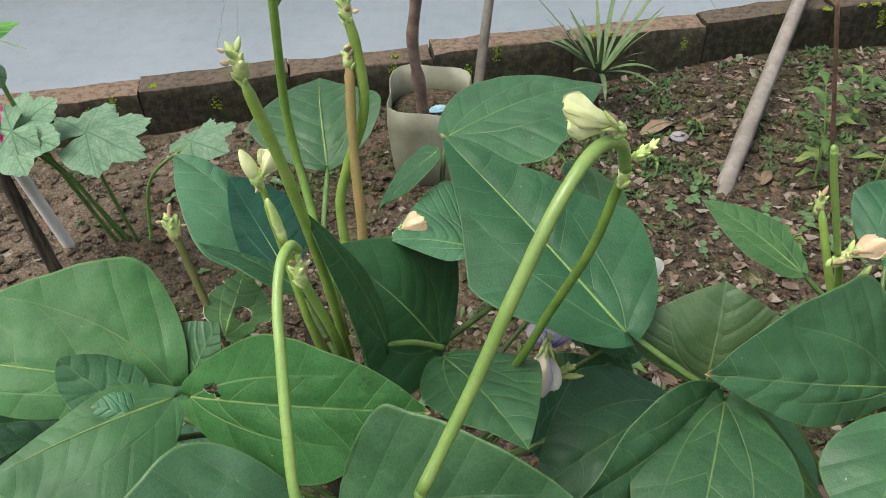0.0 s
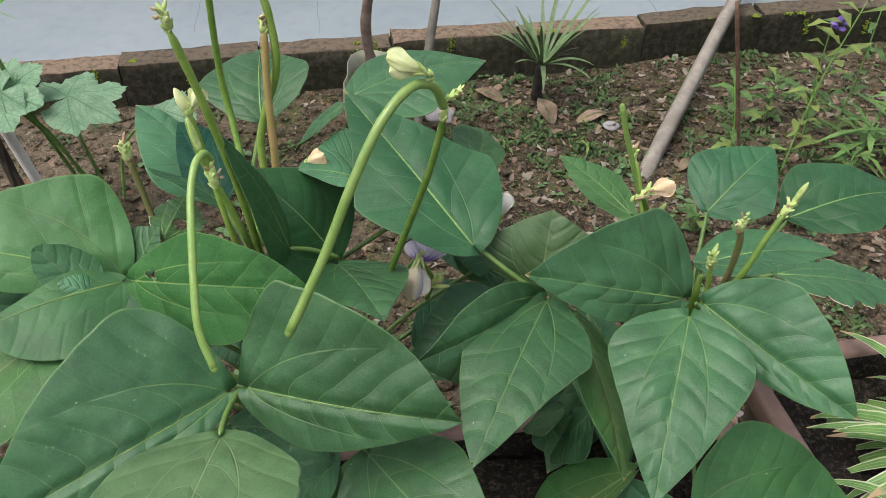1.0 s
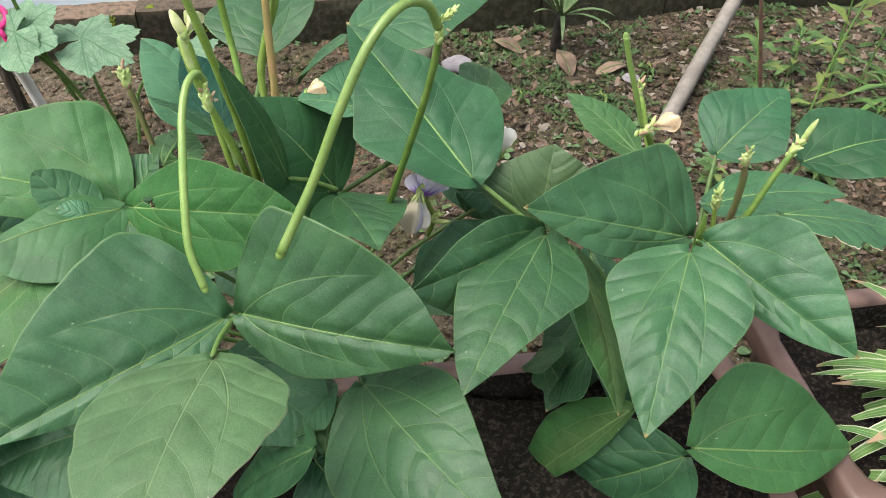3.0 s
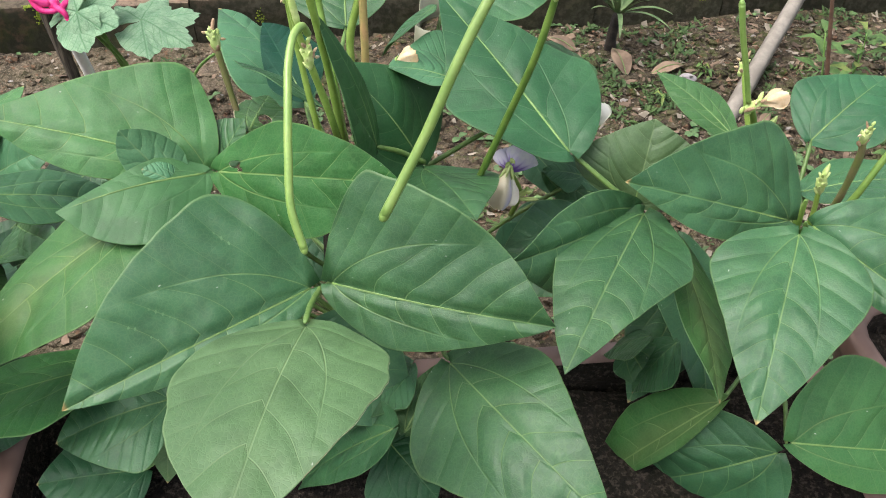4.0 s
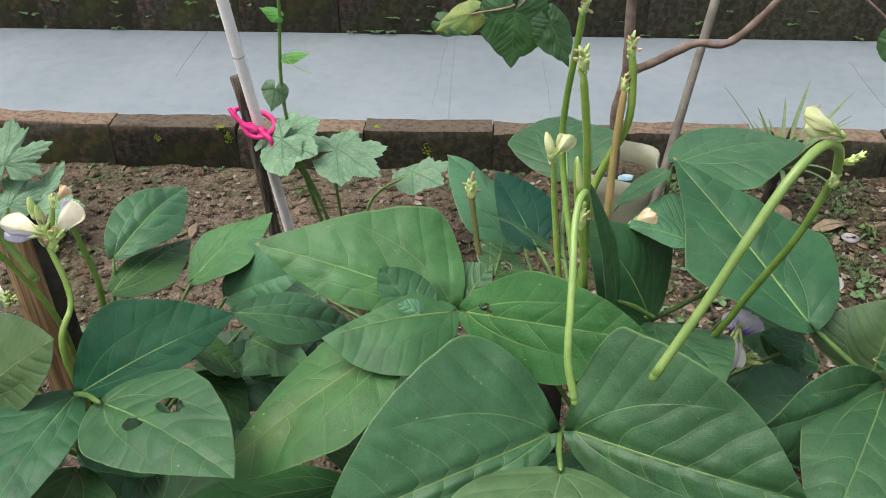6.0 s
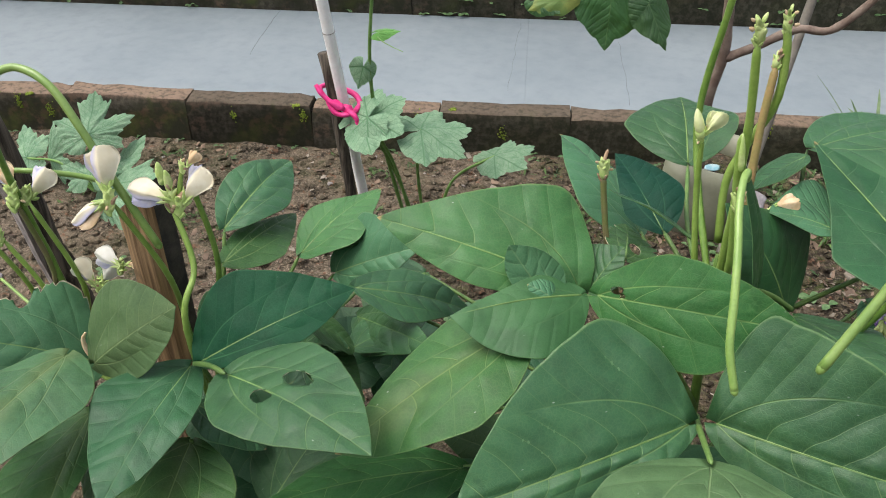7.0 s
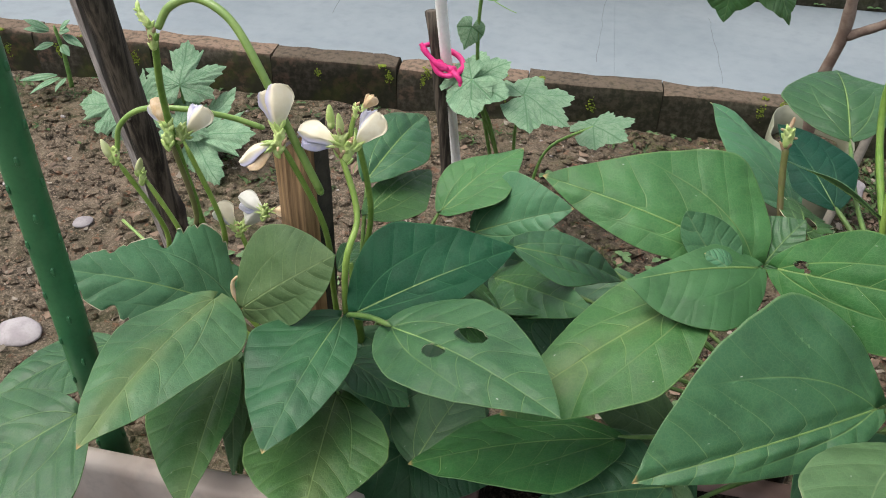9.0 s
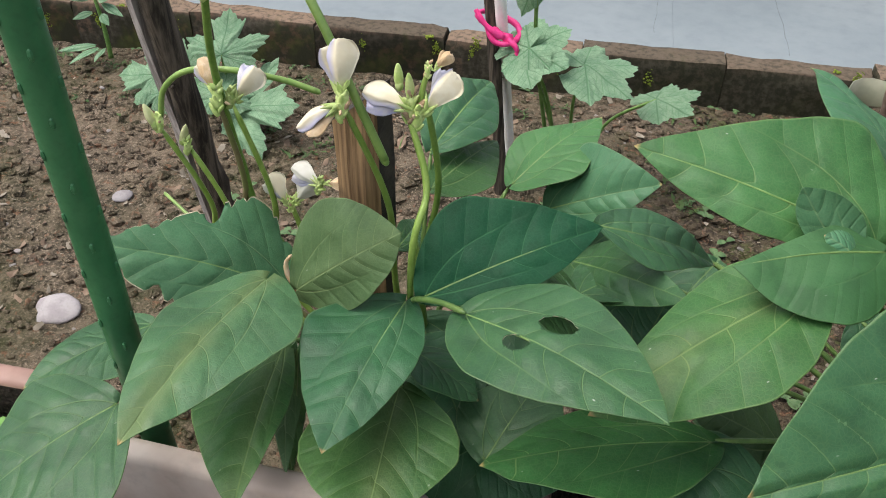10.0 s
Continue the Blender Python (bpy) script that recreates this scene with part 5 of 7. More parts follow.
bud_head(centre_plant, (-0.080, 0.393, 0.556), (0.1, -0.1, 1), 0.0042, True, 5)
stalk(centre_plant, [(-0.060, 0.375, 0.385), (-0.063, 0.385, 0.425), (-0.056, 0.388, 0.452), (-0.045, 0.386, 0.485), (-0.046, 0.388, 0.515), (-0.049, 0.389, 0.531)], 0.0026, 0.0023, None, "flower_stalk")
bud_head(centre_plant, (-0.049, 0.389, 0.533), (-0.1, 0, 1), 0.0048, True, 7)
stalk(centre_plant, [(-0.050, 0.362, 0.40), (-0.050, 0.368, 0.43), (-0.051, 0.378, 0.47), (-0.050, 0.387, 0.508)], 0.0024, 0.0022, STALKBROWN, "flower_stalk", "browning dry flower stalk")
bud_head(centre_plant, (-0.050, 0.387, 0.510), (0, 0, 1), 0.0042, True, 9)
stalk(centre_plant, [(-0.066, 0.327, 0.36), (-0.074, 0.327, 0.395), (-0.082, 0.333, 0.445), (-0.085, 0.332, 0.482)], 0.0022, 0.0015, None, "flower_stalk")
bud_head(centre_plant, (-0.0855, 0.332, 0.483), (0, 0, 1), 0.0034, True, 11)
bud(centre_plant, (-0.0885, 0.331, 0.492), (-0.3, 0, 1), 0.016, 0.0050, YOUNG)
flower(centre_plant, (-0.0835, 0.331, 0.486), (0.45, -0.1, 0.9), (0.1, -0.8, 0.5), 0.0125, (YOUNG, YOUNG), 44, "half-open pale yellow-green flower")
stalk(centre_plant, [(-0.118, 0.333, 0.355), (-0.130, 0.344, 0.388), (-0.136, 0.350, 0.415), (-0.139, 0.352, 0.434)], 0.0017, 0.0020, STALKMIX, "flower_stalk")
bud_head(centre_plant, (-0.1395, 0.352, 0.440), (-0.1, 0, 1), 0.0052, True, 13)
# two hanging pods of the centre plant
stalk(centre_plant, [(0.015, 0.335, 0.33), (0.030, 0.318, 0.385), (0.040, 0.312, 0.42), (0.053, 0.300, 0.468), (0.060, 0.298, 0.50), (0.062, 0.294, 0.516)], 0.0022, 0.0017, STALKDARK, "flower_stalk")
bud_head(centre_plant, (0.0615, 0.294, 0.512), (0.1, 0, 1), 0.0040, True, 15)
bud_head(centre_plant, (0.0665, 0.291, 0.524), (0.6, -0.1, 0.6), 0.0032, False, 16)
pod(centre_plant, [(0.061, 0.292, 0.516), (0.0565, 0.284, 0.532), (0.046, 0.272, 0.538), (0.033, 0.255, 0.529), (0.019, 0.241, 0.502), (0.005, 0.230, 0.468), (-0.0135, 0.213, 0.431)], 0.0026)
flower(centre_plant, (0.052, 0.278, 0.543), (-0.75, -0.2, 0.5), (0, -0.6, 0.7), 0.0165, (YOUNG, YOUNG), 3, "half-open pale green flower")
stalk(centre_plant, [(-0.056, 0.322, 0.36), (-0.057, 0.300, 0.42), (-0.062, 0.288, 0.462), (-0.066, 0.282, 0.49), (-0.068, 0.281, 0.512)], 0.0022, 0.0015, None, "flower_stalk")
bud_head(centre_plant, (-0.0625, 0.284, 0.474), (-0.1, 0, 1), 0.0048, True, 19)
bud(centre_plant, (-0.0665, 0.281, 0.504), (-0.15, 0, 1), 0.018, 0.0032, BUD)
pod(centre_plant, [(-0.0605, 0.282, 0.487), (-0.0615, 0.276, 0.4945), (-0.0635, 0.266, 0.494), (-0.0635, 0.252, 0.486), (-0.0612, 0.236, 0.474), (-0.0590, 0.219, 0.457), (-0.0570, 0.206, 0.438), (-0.0510, 0.198, 0.419)], 0.0021)
violet_flower = flower(centre_plant, (0.0445, 0.343, 0.363), (-0.13, -0.76, -0.62), (0.1, -0.727, 0.686), 0.0225, (CREAM, WHITE), 4, "white flower with violet upper petals")
for seed, way, face, length, width in ((41, (0.55, 0.45, 0.95), (0.1, -0.75, 0.5), 0.0165, 0.0125), (42, (-0.35, 0.55, 0.85), (0.45, -0.72, 0.4), 0.0150, 0.0105)):
    way, bm = Vector(way).normalized(), bmesh.new()
    face = Vector(face)
    face = (face - way * face.dot(way)).normalized()
    petal(bm, Vector((0.0445, 0.3435, 0.3615)), way, face, length, width, 0.002, 0.8, 0, seed)
    part("petal", bm, THROAT, violet_flower, "white petal with a violet throat")
stalk(centre_plant, [(0.048, 0.36, 0.31), (0.053, 0.350, 0.337), (0.0495, 0.346, 0.352), (0.0455, 0.344, 0.361)], 0.0018, 0.0013, None, "flower_stalk")
bud_head(centre_plant, (0.0545, 0.344, 0.343), (0.5, 0, 0.4), 0.0036, False, 21)
bud(centre_plant, (0.060, 0.341, 0.341), (1, -0.1, 0.15), 0.011, 0.0024, BUD)
flower(centre_plant, (-0.032, 0.372, 0.420), (0.6, -0.1, 0.4), (0, -0.7, 0.6), 0.013, (TAN, TAN), 6, "withered tan flower")
flower(centre_plant, (0.098, 0.372, 0.378), (0.1, 0.1, 1), (-0.3, -0.8, 0), 0.016, (WHITE, TAN), 7, "fading white flower")
# right plant
stalk(right_plant, [(0.215, 0.372, 0.33), (0.198, 0.378, 0.38), (0.187, 0.388, 0.418)], 0.0022, 0.0020, None, "flower_stalk")
bud_head(right_plant, (0.186, 0.389, 0.421), (0, 0, 1), 0.0042, True, 23)
stalk(right_plant, [(0.208, 0.372, 0.35), (0.195, 0.365, 0.395), (0.186, 0.356, 0.415)], 0.0022, 0.0018, None, "flower_stalk")
bud_head(right_plant, (0.188, 0.355, 0.414), (0.5, 0, 0.5), 0.0050, True, 25)
pod(right_plant, [(0.185, 0.355, 0.416), (0.178, 0.354, 0.438), (0.170, 0.353, 0.462), (0.165, 0.353, 0.480)], 0.0018)
flower(right_plant, (0.192, 0.355, 0.416), (0.9, 0.05, 0.45), (-0.2, -0.7, 0.7), 0.014, (TAN, TAN), 8, "withered tan flower")
bud(right_plant, (0.203, 0.356, 0.403), (0.2, -0.1, 0.8), 0.010, 0.0032, BUD)
stalk(right_plant, [(0.243, 0.35, 0.30), (0.246, 0.33, 0.36), (0.242, 0.316, 0.405), (0.238, 0.311, 0.425)], 0.0022, 0.0018, STALKMIX, "flower_stalk")
bud_head(right_plant, (0.238, 0.311, 0.428), (0.1, 0, 1), 0.0044, True, 27)
stalk(right_plant, [(0.245, 0.352, 0.30), (0.263, 0.347, 0.35), (0.276, 0.355, 0.38), (0.286, 0.362, 0.397)], 0.0022, 0.0018, STALKDARK, "flower_stalk")
bud_head(right_plant, (0.286, 0.362, 0.399), (0.35, 0, 1), 0.0048, True, 29)
bud(right_plant, (0.292, 0.363, 0.414), (0.3, 0, 1), 0.016, 0.0032, BUD)
stalk(right_plant, [(0.244, 0.35, 0.30), (0.244, 0.347, 0.337), (0.241, 0.346, 0.362)], 0.0018, 0.0015, None, "flower_stalk")
bud_head(right_plant, (0.241, 0.346, 0.366), (-0.1, 0, 1), 0.0052, False, 31)
# left plant
stalk(left_plant, [(-0.40, 0.262, 0.2), (-0.500, 0.262, 0.30), (-0.515, 0.258, 0.36), (-0.515, 0.248, 0.43), (-0.503, 0.236, 0.475), (-0.496, 0.231, 0.49)], 0.0026, 0.0019, STALKDARK, "flower_stalk")
bud_head(left_plant, (-0.500, 0.232, 0.487), (0, 0, 1), 0.0048, True, 33)
bud_head(left_plant, (-0.503, 0.231, 0.499), (-0.4, 0, 0.5), 0.0038, False, 34)
pod(left_plant, [(-0.494, 0.231, 0.494), (-0.487, 0.236, 0.506), (-0.472, 0.242, 0.511), (-0.450, 0.240, 0.503), (-0.431, 0.235, 0.479), (-0.416, 0.235, 0.444), (-0.400, 0.238, 0.403)], 0.0026)
for head, sc, sd in (((-0.516, 0.247, 0.410), 0.0058, 35), ((-0.417, 0.226, 0.441), 0.0056, 36), ((-0.386, 0.243, 0.436), 0.0056, 37), ((-0.578, 0.259, 0.372), 0.0046, 38)):
    bud_head(left_plant, head, (0, 0.2, 1), sc, True, sd)
for low, head, mat in (((-0.405, 0.255, 0.30), (-0.417, 0.228, 0.437), None), ((-0.372, 0.212, 0.36), (-0.387, 0.243, 0.432), None), ((-0.389, 0.262, 0.31), (-0.390, 0.27, 0.432), STALKDARK),
                       ((-0.53, 0.26, 0.27), (-0.516, 0.248, 0.406), STALKMIX), ((-0.555, 0.275, 0.24), (-0.579, 0.260, 0.368), None), ((-0.505, 0.27, 0.25), (-0.508, 0.251, 0.405), None),
                       ((-0.49, 0.262, 0.25), (-0.497, 0.278, 0.325), None), ((-0.54, 0.268, 0.25), (-0.565, 0.268, 0.352), None)):
    mid = (Vector(low) + Vector(head)) / 2 + Vector((0.008, 0.004, 0.0))
    stalk(left_plant, [(-0.40, 0.262, 0.18), low, mid, head], 0.0021, 0.0017, mat, "flower_stalk")
flower(left_plant, (-0.419, 0.228, 0.446), (-0.08, 0.1, 1), (0.3, -0.9, 0.1), 0.0225, (CREAM, CREAM), 11)
flower(left_plant, (-0.420, 0.223, 0.439), (-0.75, -0.4, -0.42), (0, -0.5, 0.8), 0.020, (CREAM, TAN), 12)
flower(left_plant, (-0.387, 0.241, 0.437), (-0.85, -0.25, 0.32), (0.1, -0.75, 0.65), 0.0205, (CREAM, LILAC), 13)
flower(left_plant, (-0.377, 0.245, 0.437), (0.42, 0.2, 0.85), (-0.25, -0.85, 0.4), 0.0205, (CREAM, LILAC), 14)
flower(left_plant, (-0.468, 0.272, 0.346), (-0.9, 0, 0.38), (0, -0.8, 0.6), 0.0175, (WHITE, LILAC), 15)
flower(left_plant, (-0.491, 0.267, 0.329), (-0.5, -0.1, 0.8), (0.2, -0.8, 0.5), 0.0175, (CREAM, WHITE), 16)
flower(left_plant, (-0.484, 0.270, 0.330), (0.5, 0.1, 0.75), (0.3, -0.8, 0.4), 0.0175, (WHITE, WHITE), 17)
flower(left_plant, (-0.462, 0.274, 0.347), (0.9, 0.2, 0.2), (0, -0.6, 0.8), 0.012, (TAN, TAN), 18, "withered tan flower")
flower(left_plant, (-0.526, 0.257, 0.410), (-0.45, 0.1, 0.85), (0.2, -0.8, 0.4), 0.016, (TAN, CREAM), 19, "fading cream flower")
flower(left_plant, (-0.509, 0.257, 0.408), (0.42, 0.2, 0.75), (0.1, -0.85, 0.5), 0.0195, (CREAM, LILAC), 20)
flower(left_plant, (-0.374, 0.250, 0.459), (0.5, 0.1, 0.7), (0.1, -0.85, 0.5), 0.009, (TAN, TAN), 21, "shrivelled tan flower")
for head, sc, sd in (((-0.467, 0.272, 0.345), 0.0042, 61), ((-0.488, 0.268, 0.326), 0.0040, 62), ((-0.512, 0.254, 0.408), 0.0048, 63), ((-0.379, 0.250, 0.456), 0.0030, 64), ((-0.565, 0.266, 0.353), 0.0042, 65),
                     ((-0.382, 0.243, 0.431), 0.0052, 66)):
    bud_head(left_plant, head, (0.1, 0.1, 1), sc, sd % 2 == 0, sd)
bud(left_plant, (-0.387, 0.245, 0.447), (-0.1, 0, 1), 0.017, 0.0042, BUD)
bud(left_plant, (-0.583, 0.257, 0.378), (-0.4, 0, 1), 0.016, 0.0045)
bud(left_plant, (-0.567, 0.268, 0.362), (0.3, 0, 0.8), 0.015, 0.0045)
stalk(left_plant, [(-0.382, 0.245, 0.434), (-0.381, 0.248, 0.446), (-0.379, 0.250, 0.455)], 0.0017, 0.0014, None, "flower_stalk")
bud(left_plant, (-0.396, 0.250, 0.450), (-0.1, 0.1, 1), 0.013, 0.0034, BUD)
pod(left_plant, [(-0.578, 0.262, 0.376), (-0.571, 0.263, 0.397), (-0.552, 0.266, 0.412), (-0.522, 0.272, 0.416), (-0.498, 0.29, 0.406), (-0.480, 0.30, 0.397)], 0.0021)
pod(left_plant, [(-0.55, 0.30, 0.22), (-0.60, 0.31, 0.232), (-0.66, 0.33, 0.245)], 0.0015)

# ---- ground ----
GROUND = -0.022


def ground_height(x, y):
    """The bed's surface: uneven, and lower along the kerb."""
    near = (x + 0.391) * -0.2045 + (y - 1.176) * 0.979
    dip = max(0.0, min(1.0, 1 + near / 0.16)) ** 2 * (-0.012 if near < 0.07 else 0.0)
    h = GROUND + dip + 0.012 * noise.noise(Vector((x * 3, y * 3, 1))) + 0.008 * noise.noise(Vector((x * 11, y * 11, 4))) + 0.005 * noise.noise(Vector((x * 38, y * 38, 8)))
    return h


def axis_steps(lo, hi, step, reach):
    inner = [lo + step * i for i in range(int((hi - lo) / step) + 1)]
    outer, d = [], step * 3
    while (outer[-1] if outer else 0) < reach:
        outer.append((outer[-1] if outer else 0) + d)
        d *= 1.8
    return [inner[0] - o for o in outer[::-1]] + inner + [inner[-1] + o for o in outer]


xs, ys = axis_steps(-1.9, 1.3, 0.014, 120.0), axis_steps(-0.1, 1.5, 0.014, 120.0)
bm = bmesh.new()
rows = [[bm.verts.new((x, y, ground_height(x, y) if abs(x) < 4 and abs(y) < 4 else GROUND)) for x in xs] for y in ys]
for r, s in zip(rows, rows[1:]):
    for i in range(len(xs) - 1):
        bm.faces.new((r[i], r[i + 1], s[i + 1], s[i]))
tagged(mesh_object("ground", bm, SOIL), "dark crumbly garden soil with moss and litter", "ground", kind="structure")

# ---- brick kerb, path and far kerb ----
KERB0, KERB1 = Vector((-0.391, 1.176, 0)), Vector((0.979, 0.2045, 0)).normalized()
KERBN = Vector((-KERB1.y, KERB1.x, 0))


def kerb_point(a, b, z):
    p = KERB0 + KERB1 * a + KERBN * b
    return Vector((p.x, p.y, z))


def brick_mesh(seed, length=0.2318, depth=0.053, high=0.115):
    bm = bmesh.new()
    bmesh.ops.create_cube(bm, size=1.0)
    bmesh.ops.subdivide_edges(bm, edges=bm.edges, cuts=7, use_grid_fill=True)
    sides = {}
    for v in bm.verts:
        i, j, l = (round(q * 8) for q in v.co)
        sides[v] = [a for a, q in enumerate((i, j, l)) if abs(q) == 4]
        k = Vector((v.co.x * length, v.co.y * depth, v.co.z * high))
        if len(sides[v]) > 1:
            chip = max(0.0, noise.noise(k * 24 + Vector((seed * 3.3, 7, 1)))) + 0.25 * abs(noise.noise(k * 75 + Vector((seed, 1, 5))))
            worn = (0.0012 + 0.010 * chip) if l == 4 else 0.0007
            k -= Vector((math.copysign(worn * 0.5, i) if 0 in sides[v] else 0, math.copysign(worn, j) if 1 in sides[v] else 0, math.copysign(worn * 0.8, l) if 2 in sides[v] else 0))
        v.co = k + Vector((0.1, 0.7, 0.9)) * (0.0030 * noise.noise(k * 15 + Vector((seed, 0, 0))) + 0.0016 * noise.noise(k * 60 + Vector((seed, 3, 0))))
    for e in bm.edges:
        if len(set(sides[e.verts[0]]) & set(sides[e.verts[1]])) > 1:
            e.smooth = False
    me = bpy.data.meshes.new("brick")
    bm.to_mesh(me)
    bm.free()
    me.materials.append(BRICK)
    for p in me.polygons:
        p.use_smooth = True
    return me


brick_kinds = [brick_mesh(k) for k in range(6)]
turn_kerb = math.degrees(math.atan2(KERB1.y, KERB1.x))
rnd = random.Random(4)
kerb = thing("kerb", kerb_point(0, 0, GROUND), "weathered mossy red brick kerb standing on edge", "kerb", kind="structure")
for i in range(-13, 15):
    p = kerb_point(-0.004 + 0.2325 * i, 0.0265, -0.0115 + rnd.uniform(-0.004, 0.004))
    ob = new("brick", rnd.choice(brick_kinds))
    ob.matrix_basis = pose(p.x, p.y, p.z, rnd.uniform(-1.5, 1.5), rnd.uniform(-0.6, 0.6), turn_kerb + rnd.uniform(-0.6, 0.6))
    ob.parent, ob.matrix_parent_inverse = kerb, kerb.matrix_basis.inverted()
far_kerb = thing("kerb", kerb_point(0, 0.5, GROUND), "dark brick retaining kerb along the path", "kerb", kind="structure")
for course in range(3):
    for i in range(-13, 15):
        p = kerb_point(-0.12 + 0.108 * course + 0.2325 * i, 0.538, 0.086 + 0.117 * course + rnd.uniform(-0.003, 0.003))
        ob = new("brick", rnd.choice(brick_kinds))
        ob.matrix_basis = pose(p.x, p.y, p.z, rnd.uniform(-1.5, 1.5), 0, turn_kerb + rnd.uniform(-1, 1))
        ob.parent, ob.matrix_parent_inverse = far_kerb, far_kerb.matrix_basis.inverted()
bm = bmesh.new()
for lo_b, hi_b, lo_z, hi_z in ((0.006, 0.047, -0.06, 0.034), (0.518, 0.558, 0.0, 0.37)):
    vs = [bm.verts.new(kerb_point(a, b, z)) for z in (lo_z, hi_z) for a, b in ((-3.05, lo_b), (3.3, lo_b), (3.3, hi_b), (-3.05, hi_b))]
    for f in ((0, 1, 5, 4), (1, 2, 6, 5), (2, 3, 7, 6), (3, 0, 4, 7), (4, 5, 6, 7), (3, 2, 1, 0)):
        bm.faces.new([vs[k] for k in f])
part("mortar", bm, POTSOIL, kerb, "dark earth in the joints", smooth=False)
bm = bmesh.new()
bmesh.ops.create_icosphere(bm, subdivisions=1, radius=1.0)
bm.verts.ensure_lookup_table()
LUMP, LUMPFACES = [v.co.copy() for v in bm.verts], [[v.index for v in f.verts] for f in bm.faces]
bm.free()
rnd = random.Random(14)
verts, faces = [], []
for i in range(80):
    a = rnd.uniform(-1.9, 2.2)
    if noise.noise(Vector((a * 4, 2, 0))) < 0.0 and rnd.random() < 0.8:
        continue
    flat = rnd.random() < 0.5
    p = kerb_point(a, rnd.uniform(-0.002, 0.022) if flat else -0.0005, 0.0455 if flat else rnd.uniform(0.0, 0.044))
    for q in range(rnd.randint(30, 70)):
        c = p + KERB1 * rnd.gauss(0, 0.0032) + KERBN * (rnd.gauss(0, 0.003) if flat else 0) + Vector((0, 0, 0 if flat else rnd.gauss(0, 0.007)))
        s, first = rnd.uniform(0.0007, 0.0019), len(verts)
        verts += [c + v * s * (1 + 0.4 * noise.noise(v * 2 + c * 300)) for v in LUMP]
        faces += [[first + k for k in f] for f in LUMPFACES]
me = bpy.data.meshes.new("moss")
me.from_pydata(verts, [], faces)
me.materials.append(MOSS)
tagged(new("moss", me), "bright yellow-green moss cushions on the brick kerb", "moss", kind="stuff")
path = thing("path", kerb_point(0, 0.28, GROUND), "smooth blue-grey cement path", "path", kind="structure")
for i in range(-2, 3):
    bm = bmesh.new()
    a0, a1 = 0.03 + i * 1.55 + 0.0001, 0.03 + (i + 1) * 1.55 - 0.0001
    lo, hi = GROUND - 0.03, 0.033
    quad = [(a0, 0.056), (a1, 0.056), (a1, 0.5095), (a0, 0.5095)]
    vs = [bm.verts.new(kerb_point(a, b, z)) for z in (lo, hi) for a, b in quad]
    for f in ((0, 1, 5, 4), (1, 2, 6, 5), (2, 3, 7, 6), (3, 0, 4, 7), (4, 5, 6, 7), (3, 2, 1, 0)):
        bm.faces.new([vs[k] for k in f])
    bmesh.ops.bevel(bm, geom=bm.edges[:], offset=0.0002, segments=1, affect="EDGES")
    part("slab", bm, CEMENT, path, smooth=False)


CRACK = plain("hairline_crack", (0.085, 0.095, 0.105), (0.12, 0.13, 0.14), 200.0, 0.9)
for a, b, wide in (((-0.969, 1.305), (-1.031, 1.577), 0.0011), ((-0.420, 1.30), (-0.477, 1.649), 0.0007), ((-0.192, 1.306), (-0.253, 1.604), 0.0007), ((0.386, 1.734), (0.440, 1.40), 0.0009)):
    bm = bmesh.new()
    rail = []
    for k in range(13):
        p = Vector((*a, 0.0331)).lerp(Vector((*b, 0.0331)), k / 12)
        p.x += 0.006 * noise.noise(p * 25)
        half = wide * (0.35 + 0.65 * abs(noise.noise(p * 60)))
        rail.append([bm.verts.new(p + Vector((x, 0, z))) for x, z in ((-half, -0.002), (-half, 0.0002), (half, 0.0002), (half, -0.002))])
    for r, q in zip(rail, rail[1:]):
        for k in range(4):
            bm.faces.new((r[k], r[(k + 1) % 4], q[(k + 1) % 4], q[k]))
    part("crack", bm, CRACK, path, smooth=False)


